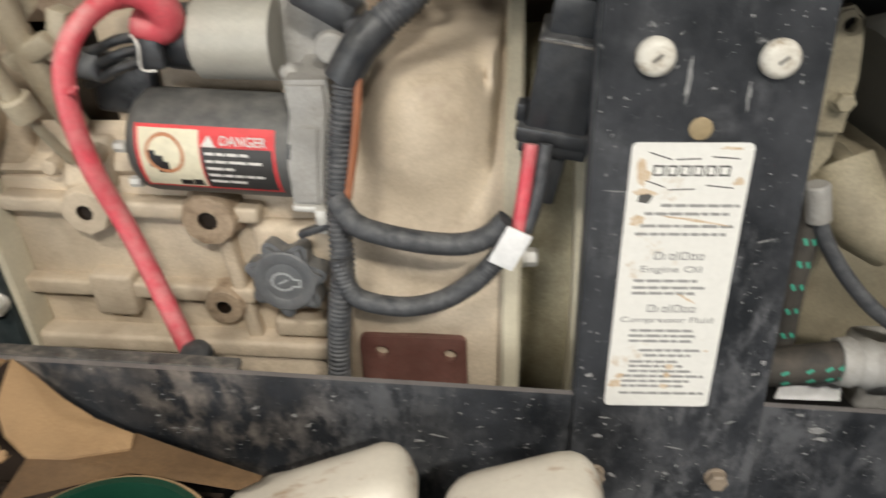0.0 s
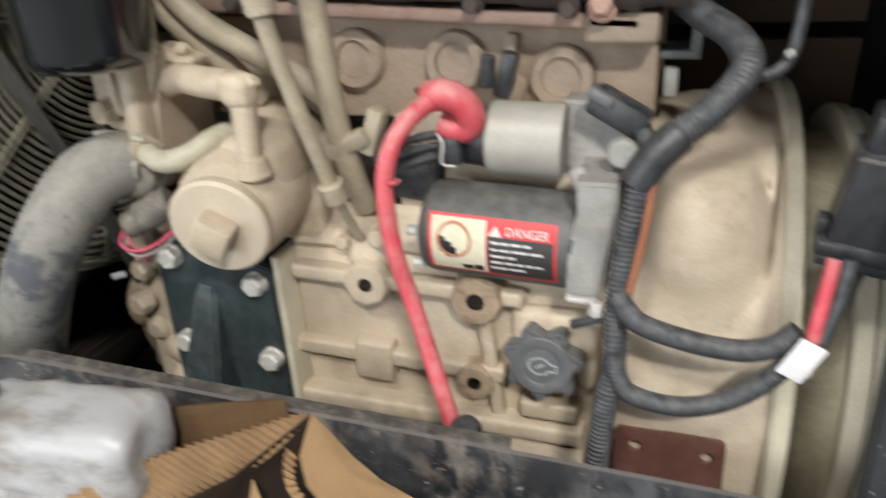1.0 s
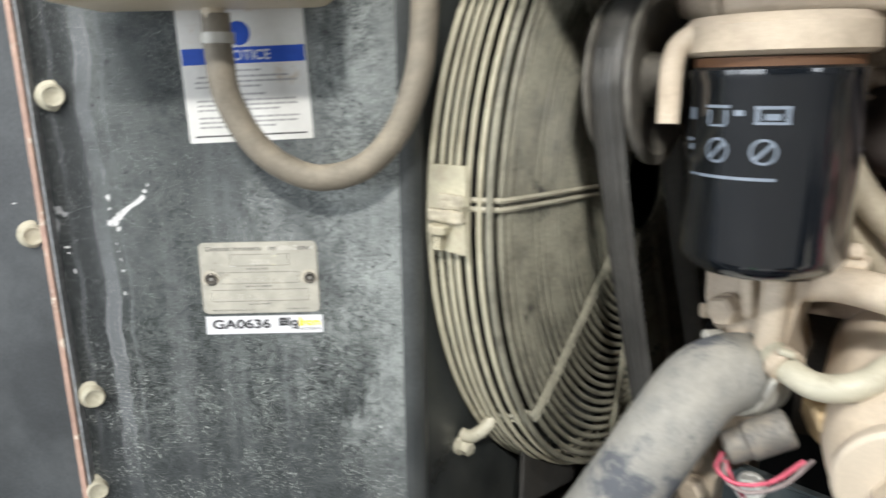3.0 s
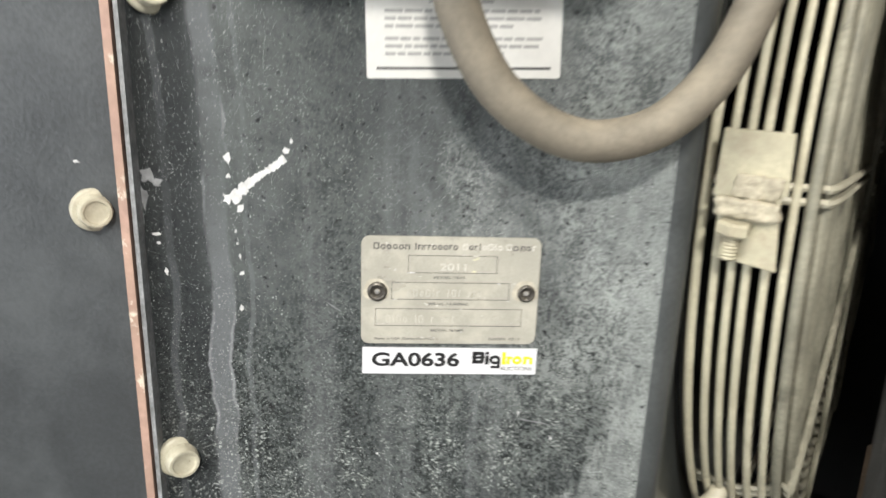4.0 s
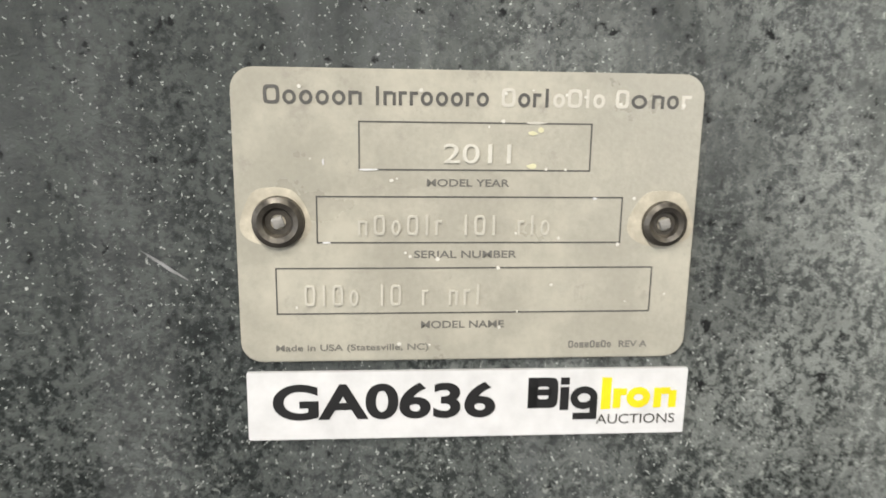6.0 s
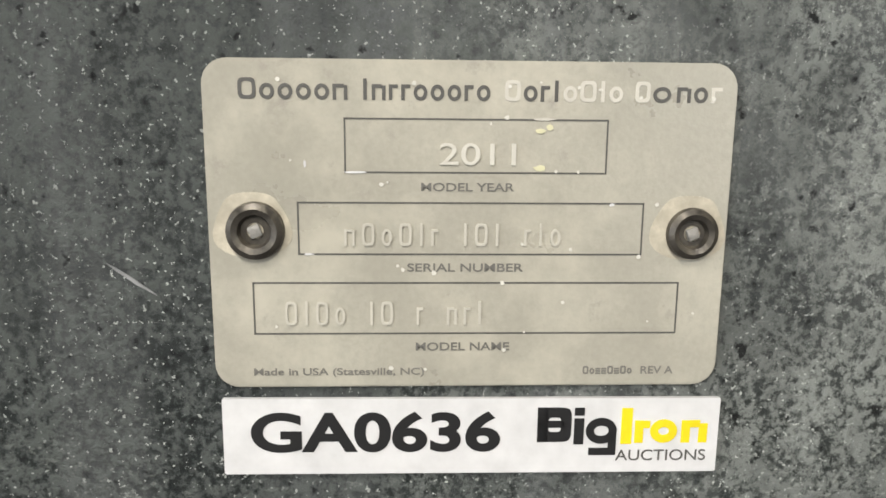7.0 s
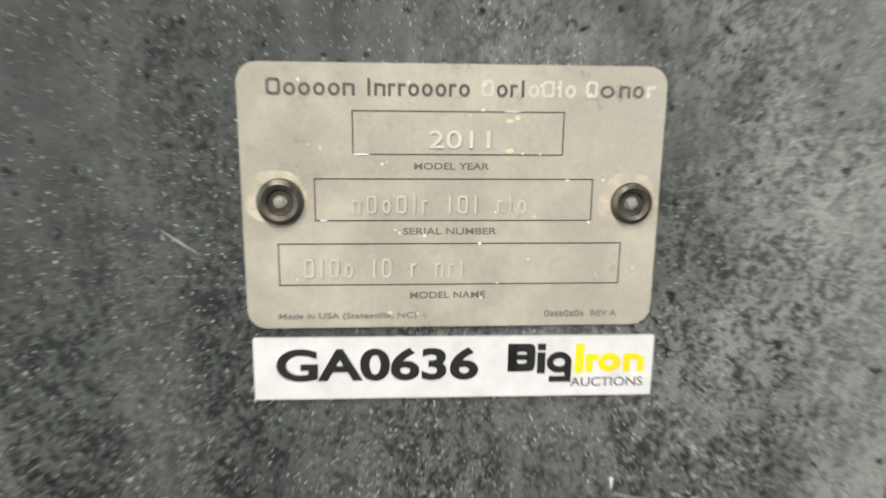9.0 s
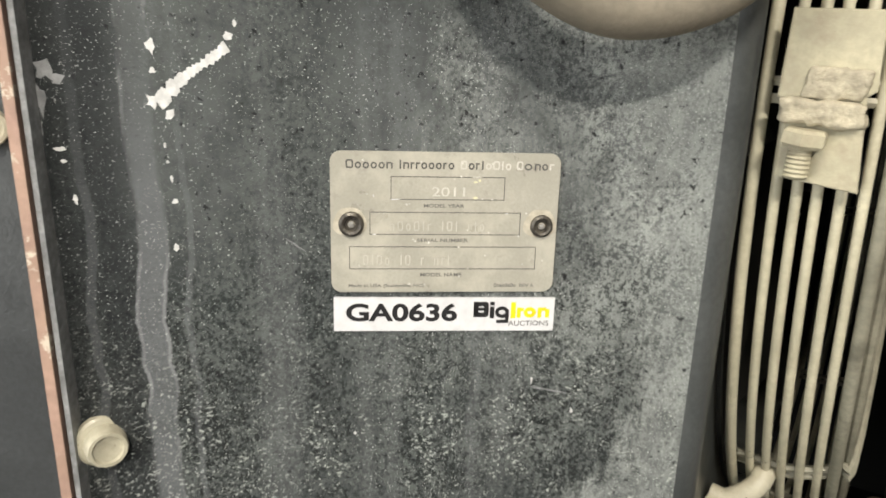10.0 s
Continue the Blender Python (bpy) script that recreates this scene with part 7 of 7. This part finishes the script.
part("stud", rod((-0.332, 0.655, 1.045), (-0.330, 0.655, 1.074), 0.0075, 12), CONDUIT, rb)

part("tape_end", box((0.007, 0.006, 0.006), at(-0.0865, 0.604, 1.084, 0, -30, 0), 0.001), ALU, wh)

# behind the engine's rear corner
ang = thing("angle_bracket", (-0.16, 0.72, 1.07), "grey steel angle bracket beside the cylinder head", "bracket")
part("upright", span(-0.155, -0.146, 0.70, 0.745, 1.066, 1.32, 0.002), KNOB, ang)
part("foot", span(-0.182, -0.146, 0.70, 0.745, 1.062, 1.070, 0.002), KNOB, ang)
part("plug", span(-0.176, -0.164, 0.690, 0.705, 1.030, 1.056, 0.002), ALU, ang)
bulk = thing("inner_bulkhead", (0.0, 1.0, 0.41), "dusty brown inner bulkhead behind the engine", "bulkhead")
BROWN = surface("dusty_brown_board", (0.070, 0.043, 0.021), 0.8, blot=9, vary=0.25)
part("lower_board", span(-0.21, 0.06, 1.08, 1.095, 0.41, 1.020, 0.003), BROWN, bulk)
part("upper_board", span(-0.21, 0.06, 1.08, 1.095, 1.040, 1.44, 0.003), BROWN, bulk)
lead = thing("pump_leads", (-0.40, 0.63, 0.97), "black leads and a grey stop solenoid beside the terminal", "wiring")
part("solenoid", rod((-0.445, 0.632, 0.985), (-0.408, 0.620, 0.983), 0.0125, 18), KNOB, lead)
for k in range(3):
    part("lead", sweep([(-0.360, 0.612, 1.012 - 0.010 * k), (-0.382, 0.606, 1.010 - 0.011 * k), (-0.408, 0.616, 1.000 - 0.012 * k), (-0.440, 0.640, 0.990 - 0.014 * k)], 0.0042, 10, 6), BLACK, lead)
# Black block added where the cavity beside the starter lies in shade.
part("cavity_shade_block", box((0.060, 0.020, 0.055), at(-0.405, 0.646, 0.962, 0, 6, 0), 0.006, 3), BLACK, lead)

relay = thing("relay_box", (-0.03, 0.52, 0.955), "black ribbed plastic relay box hanging beside the post", "relay")
RM = at(-0.0265, 0.545, 0.9970, 10, 8.5, -6)
part("case", box((0.044, 0.040, 0.072), RM, 0.003, 3), BLACK, relay)
part("rim", box((0.054, 0.046, 0.013), RM @ at(-0.001, 0, -0.038), 0.003), BLACK, relay)
part("rim_lip", box((0.050, 0.043, 0.010), RM @ at(0, 0, -0.048), 0.002), BLACK, relay)
part("tab", box((0.008, 0.012, 0.014), RM @ at(-0.0265, -0.008, -0.026), 0.002), BLACK, relay)
part("top", box((0.042, 0.034, 0.030), RM @ at(0.003, 0.006, 0.046), 0.003), BLACK, relay)
part("case_seam", box((0.0452, 0.0412, 0.0016), RM @ at(0, 0, 0.0335), 0.0005), DUSTY_EDGE, relay, "dusty rim of the lid")
for k in range(5):
    part("fin", box((0.0025, 0.0025, 0.050), RM @ at(0.0230, -0.016 + k * 0.008, -0.004), 0.0006), BLACK, relay)
part("bolt", rod((-0.006, 0.525, 1.062), (-0.006, 0.515, 1.060), 0.007, 12), STEEL, relay)

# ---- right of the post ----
# Dimmed copy of the cream paint, holding shade as well as dirt.
SHADE_TAN = surface("shaded_cream_casting", (0.28, 0.245, 0.17), 0.65, blot=14, vary=0.25, dirt=(0.15, 0.12, 0.08, 1), dirty=0.8)
lug = thing("lifting_bracket", (0.17, 0.60, 0.95), "cream painted bracket with a bolt hole", "bracket")
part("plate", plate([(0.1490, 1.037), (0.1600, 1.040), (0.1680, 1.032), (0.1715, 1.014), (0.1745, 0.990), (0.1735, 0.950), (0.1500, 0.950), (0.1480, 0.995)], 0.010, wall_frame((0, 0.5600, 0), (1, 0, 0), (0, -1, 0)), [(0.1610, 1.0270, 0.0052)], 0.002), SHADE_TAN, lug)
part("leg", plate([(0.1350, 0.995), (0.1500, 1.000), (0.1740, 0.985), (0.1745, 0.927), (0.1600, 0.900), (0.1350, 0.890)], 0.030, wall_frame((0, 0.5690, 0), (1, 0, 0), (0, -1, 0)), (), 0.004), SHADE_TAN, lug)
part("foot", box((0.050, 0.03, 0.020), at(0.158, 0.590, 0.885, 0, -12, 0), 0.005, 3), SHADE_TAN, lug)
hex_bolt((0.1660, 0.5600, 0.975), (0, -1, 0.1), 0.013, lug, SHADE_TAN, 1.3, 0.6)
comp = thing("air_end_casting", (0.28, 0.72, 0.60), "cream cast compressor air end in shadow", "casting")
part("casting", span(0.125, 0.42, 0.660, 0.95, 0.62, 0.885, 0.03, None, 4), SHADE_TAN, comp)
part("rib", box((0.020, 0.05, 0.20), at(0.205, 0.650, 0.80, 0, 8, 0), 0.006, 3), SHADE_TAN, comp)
# Barrel coloured dark for the shaded gap behind the bracket.
part("barrel", lathe([(0, 0), (0, 0.085), (0.01, 0.092), (0.20, 0.092), (0.20, 0)], (0.265, 0.720, 0.90), (1, 0.1, 0.2), 40), surface("shaded_barrel_grey", (0.060, 0.060, 0.055), 0.6, dust=(0.14, 0.13, 0.10, 1)), comp)
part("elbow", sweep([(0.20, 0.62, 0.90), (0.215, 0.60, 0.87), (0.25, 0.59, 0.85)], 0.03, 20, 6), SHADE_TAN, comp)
for nm, pts, r in (("air_line_hose", [(0.165, 0.560, 0.895), (0.162, 0.552, 0.86), (0.160, 0.548, 0.82), (0.164, 0.550, 0.77)], 0.0105), ("oil_line_hose", [(0.120, 0.535, 0.756), (0.150, 0.530, 0.757), (0.185, 0.528, 0.764), (0.205, 0.528, 0.768)], 0.0165)):
    t = thing(nm, pts[-1], "black braided hose with mint-green dashes", "hose", "dashed hoses")
    part("tube", sweep(pts, r, 16, 8), surface("braided_hose_" + nm, (0.035, 0.032, 0.028), 0.7, fine=900, bump=0.4, dust=(0.16, 0.13, 0.1, 1), dusty=0.5), t)
    marks = bmesh.new()
    cl = curve_points(pts, 12)
    for k in range(3, len(cl) - 2, 6):
        d = (cl[k + 1] - cl[k - 1]).normalized()
        side_v = d.cross(Vector((0, -1, 0))).normalized()
        for o in (-0.35, 0.25):
            nrm = (Vector((0, -1, 0)) * math.sqrt(1 - o * o) + side_v * o).normalized()
            box((0.0055, 0.0026, 0.0006), Matrix.Translation(cl[k] + nrm * (r + 0.0001)) @ Matrix((d, nrm.cross(d), nrm)).transposed().to_4x4() @ pose(0, 0, 0, 0, 0, 25), 0, 1, marks)
    part("dashes", marks, MINT, t, "mint-green dashes")
fit_ = thing("hose_fitting", (0.235, 0.53, 0.74), "dull steel hose fitting", "fitting")
part("ferrule", lathe([(0, 0), (0, 0.019), (0.010, 0.021), (0.016, 0.018), (0.024, 0.021), (0.032, 0.018), (0.045, 0.018), (0.045, 0.023), (0.065, 0.023), (0.065, 0)], (0.200, 0.528, 0.767), (1, 0, -0.05), 24), ALU, fit_)
part("body", box((0.05, 0.05, 0.06), at(0.255, 0.56, 0.735), 0.008, 3), ALU, fit_)
gc = thing("grey_control_cable", (0.24, 0.55, 0.78), "grey control cable with a pale end sleeve", "cable")
part("cable", sweep([(0.166, 0.548, 0.890), (0.176, 0.545, 0.868), (0.200, 0.540, 0.835), (0.235, 0.538, 0.802), (0.29, 0.54, 0.77)], 0.0062, 12, 8), CONDUIT, gc)
part("sleeve", rod((0.160, 0.550, 0.915), (0.167, 0.548, 0.885), 0.0095, 16), ALU, gc)
wc = thing("white_card", (0.195, 0.54, 0.705), "scrap of white card behind the hose", "card")
part("card", plate([(-0.026, -0.020), (0.028, -0.020), (0.026, 0.012), (0.012, 0.018), (-0.018, 0.014)], 0.002, wall_frame((0.193, 0.545, 0.733), (1, 0, 0), (0, -1, 0.3))), CLOTH_WHITE, wc)

# ---- tray in front of the rail, with jugs and a carton ----
tray = thing("storage_tray", (-0.4, 0.25, 0.41), "dark steel tray along the rail", "tray")
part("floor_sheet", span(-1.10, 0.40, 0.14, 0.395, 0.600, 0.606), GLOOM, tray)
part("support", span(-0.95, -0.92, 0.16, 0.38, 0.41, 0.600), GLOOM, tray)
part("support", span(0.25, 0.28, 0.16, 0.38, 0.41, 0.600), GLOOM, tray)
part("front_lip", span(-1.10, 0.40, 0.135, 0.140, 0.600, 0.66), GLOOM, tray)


jug = thing("green_capped_jug", (-0.63, 0.30, 0.606), "grubby white plastic jug with a green screw cap", "jug")
part("body", rounded_solid((0.235, 0.15, 0.216), at(-0.642, 0.312, 0.714, 0, 0, 8), 0.05, 5, 0.006, 14, 2), WHITE_JUG, jug)
part("handle", rounded_solid((0.150, 0.074, 0.066), at(-0.588, 0.335, 0.845, 4, 1, 8), 0.018, 5, 0.006, 30, 4), WHITE_JUG, jug, "dented grip beside the cap")
part("neck", lathe([(0, 0.056), (0.012, 0.046), (0.03, 0.034), (0.05, 0.0225), (0.065, 0.021), (0.065, 0)], (-0.653, 0.315, 0.802), (-0.03, -0.05, 1), 32), WHITE_JUG, jug)
cap = []
for k in range(96):
    t = 2 * math.pi * k / 96
    cap.append(((0.0240 + 0.0004 * (k % 2)) * math.cos(t), (0.0240 + 0.0004 * (k % 2)) * math.sin(t)))
part("cap", plate(cap, 0.026, axis_frame((-0.6545, 0.3125, 0.8900), (-0.03, -0.05, 1)), (), 0.002), GREEN, jug, "green ribbed screw cap")

for x, y, z, rz, sx in ((-0.186, 0.378, 0.742, 8, 0.128), (-0.040, 0.372, 0.760, 4, 0.096)):
    j = thing("stained_jug", (x, y, 0.606), "cream plastic jug streaked with brown stains", "jug", "stained jugs in the tray")
    part("body", rounded_solid((sx, 0.10, 0.17), at(x, y, 0.668, 0, -9, rz), 0.03, 5, 0.004, 20, x), JUG, j)
    part("handle", rounded_solid((sx * 1.15, 0.066, 0.052), at(x - 0.010, y + 0.006, z - 0.010, 0, -20, rz), 0.022, 5, 0.003, 30, x), JUG, j, "rounded handle top")

tub = thing("green_tub", (-0.33, 0.33, 0.606), "dark green plastic tub with a pale rim", "tub")
part("body", lathe([(0, 0), (0, 0.070), (0.164, 0.078), (0.164, 0.073), (0.05, 0.066), (0.05, 0)], (-0.315, 0.296, 0.606), (0, 0, 1), 48), DARK_GREEN, tub)
part("rim", lathe([(0, 0.073), (0, 0.079), (0.0015, 0.081), (0.005, 0.081), (0.006, 0.078), (0.006, 0.073), (0, 0.073)], (-0.315, 0.296, 0.763), (0, 0, 1), 48), CARD_EDGE, tub)
tin = thing("white_tin", (-0.50, 0.24, 0.606), "white round tin lid in the carton", "tin")
part("body", lathe([(0, 0), (0, 0.034), (0.118, 0.034), (0.120, 0.031), (0.118, 0.029), (0.116, 0)], (-0.487, 0.265, 0.625), (0, 0, 1), 40), CLOTH_WHITE, tin)

box_ = thing("cardboard_carton", (-0.48, 0.30, 0.606), "open brown corrugated cardboard carton with torn flaps", "carton")


def card(pts, thick=0.004, sag=0.0, name="flap", board=None):
    """One cardboard panel through its corners, a little warped."""
    b = bmesh.new()
    p = [Vector(q) for q in pts]
    n = (p[1] - p[0]).cross(p[2] - p[0]).normalized()
    c = sum(p, Vector()) / len(p)
    top = [b.verts.new(q) for q in p]
    mid = b.verts.new(c + n * sag)
    for k in range(len(top)):
        b.faces.new((top[k], top[(k + 1) % len(top)], mid))
    bmesh.ops.subdivide_edges(b, edges=list(b.edges), cuts=2, use_grid_fill=True, smooth=0.3)
    ext = bmesh.ops.extrude_face_region(b, geom=list(b.faces))
    bmesh.ops.translate(b, vec=-n * thick, verts=[v for v in ext["geom"] if isinstance(v, bmesh.types.BMVert)])
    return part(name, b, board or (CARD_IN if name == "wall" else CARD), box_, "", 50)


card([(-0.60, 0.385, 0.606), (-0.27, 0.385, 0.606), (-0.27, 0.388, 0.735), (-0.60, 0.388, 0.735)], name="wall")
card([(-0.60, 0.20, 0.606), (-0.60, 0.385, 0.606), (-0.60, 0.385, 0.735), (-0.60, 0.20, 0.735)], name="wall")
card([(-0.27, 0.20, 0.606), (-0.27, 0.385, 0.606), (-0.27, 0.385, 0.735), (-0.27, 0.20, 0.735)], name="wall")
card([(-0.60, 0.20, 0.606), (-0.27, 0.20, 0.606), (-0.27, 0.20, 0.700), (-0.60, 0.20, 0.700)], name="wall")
# plain rear flap, then the stripped flap with its bare flutes
card([(-0.452, 0.433, 0.795), (-0.459, 0.437, 0.828), (-0.490, 0.412, 0.838), (-0.529, 0.384, 0.847), (-0.575, 0.345, 0.858), (-0.64, 0.30, 0.855), (-0.62, 0.33, 0.79)], 0.004, 0.003, "flap", CARD_MID)


def fluted(edge0, edge1, pitch, depth, name="fluted_flap"):
    """Corrugated board stripped of its liner: flutes run from edge0 to edge1."""
    p, q = curve_points(edge0, 10), curve_points(edge1, 10)
    n = int(sum((b2 - a2).length for a2, b2 in zip(p, p[1:])) / pitch * 6)
    b = bmesh.new()
    cols = []
    for k in range(n + 1):
        u = k / n * (len(p) - 1)
        i = min(int(u), len(p) - 2)
        a, c = p[i].lerp(p[i + 1], u - i), q[i].lerp(q[i + 1], u - i)
        up = (c - a).normalized()
        nrm = (p[i + 1] - p[i]).normalized().cross(up).normalized()
        w = math.cos(k / 6 * 2 * math.pi)
        rag = 0.0018 * math.sin(k / 6 * 2 * math.pi + 0.8)
        a, c = a + nrm * depth * w, c + nrm * depth * w + up * rag
        cols.append([b.verts.new(a), b.verts.new(a.lerp(c, 0.5)), b.verts.new(c), b.verts.new(c + nrm * 0.0012), b.verts.new(a.lerp(c, 0.5) + nrm * 0.0012), b.verts.new(a + nrm * 0.0012)])
    for g, h2 in zip(cols, cols[1:]):
        for k in range(6):
            b.faces.new((g[k], g[(k + 1) % 6], h2[(k + 1) % 6], h2[k]))
    b.faces.new(cols[0]), b.faces.new(cols[-1][::-1])
    return part(name, b, CARD, box_, "bare corrugated flutes", 70)


APEX = (-0.437, 0.4375, 0.815)
fluted([APEX, (-0.452, 0.398, 0.804), (-0.476, 0.360, 0.801), (-0.503, 0.325, 0.803), (-0.54, 0.27, 0.803)], [(-0.440, 0.432, 0.822), (-0.470, 0.384, 0.834), (-0.500, 0.345, 0.842), (-0.530, 0.315, 0.838), (-0.57, 0.27, 0.830)], 0.0072, 0.0009)
# the edge that stands up from the corner, and the inner wall under it, coloured dark for shade
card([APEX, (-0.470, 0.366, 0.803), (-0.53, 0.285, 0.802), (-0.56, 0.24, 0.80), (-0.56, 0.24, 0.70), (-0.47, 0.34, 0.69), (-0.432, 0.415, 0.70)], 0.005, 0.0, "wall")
fluted([(-0.565, 0.315, 0.760), (-0.535, 0.300, 0.765), (-0.505, 0.290, 0.768)], [(-0.575, 0.300, 0.800), (-0.545, 0.285, 0.806), (-0.510, 0.280, 0.798)], 0.010, 0.0020)
card([(-0.545, 0.285, 0.775), (-0.475, 0.335, 0.795), (-0.452, 0.345, 0.795), (-0.50, 0.270, 0.77), (-0.55, 0.245, 0.755)], 0.004, 0.002)
# right flap, folded towards the front
card([APEX, (-0.418, 0.432, 0.803), (-0.396, 0.424, 0.789), (-0.370, 0.416, 0.778), (-0.338, 0.409, 0.771), (-0.336, 0.398, 0.768), (-0.372, 0.380, 0.776), (-0.398, 0.376, 0.780), (-0.418, 0.386, 0.789), (-0.432, 0.404, 0.801)], 0.004, 0.002)
card([(-0.338, 0.409, 0.771), (-0.310, 0.403, 0.766), (-0.278, 0.396, 0.762), (-0.236, 0.386, 0.758), (-0.250, 0.379, 0.755), (-0.290, 0.382, 0.759), (-0.320, 0.383, 0.762), (-0.350, 0.374, 0.765), (-0.378, 0.358, 0.768), (-0.404, 0.345, 0.770), (-0.398, 0.376, 0.780), (-0.372, 0.380, 0.776), (-0.336, 0.398, 0.768)], 0.004, 0.002, "flap", CARD_MID)
card([(-0.455, 0.372, 0.800), (-0.430, 0.350, 0.786), (-0.405, 0.318, 0.768), (-0.425, 0.312, 0.758), (-0.452, 0.345, 0.770)], 0.003, 0.001)
fluted([(-0.443, 0.405, 0.806), (-0.440, 0.392, 0.798), (-0.428, 0.376, 0.790), (-0.408, 0.366, 0.784)], [(-0.433, 0.402, 0.802), (-0.430, 0.390, 0.795), (-0.421, 0.379, 0.791), (-0.404, 0.371, 0.786)], 0.0075, 0.0018, "torn_flute_edge")
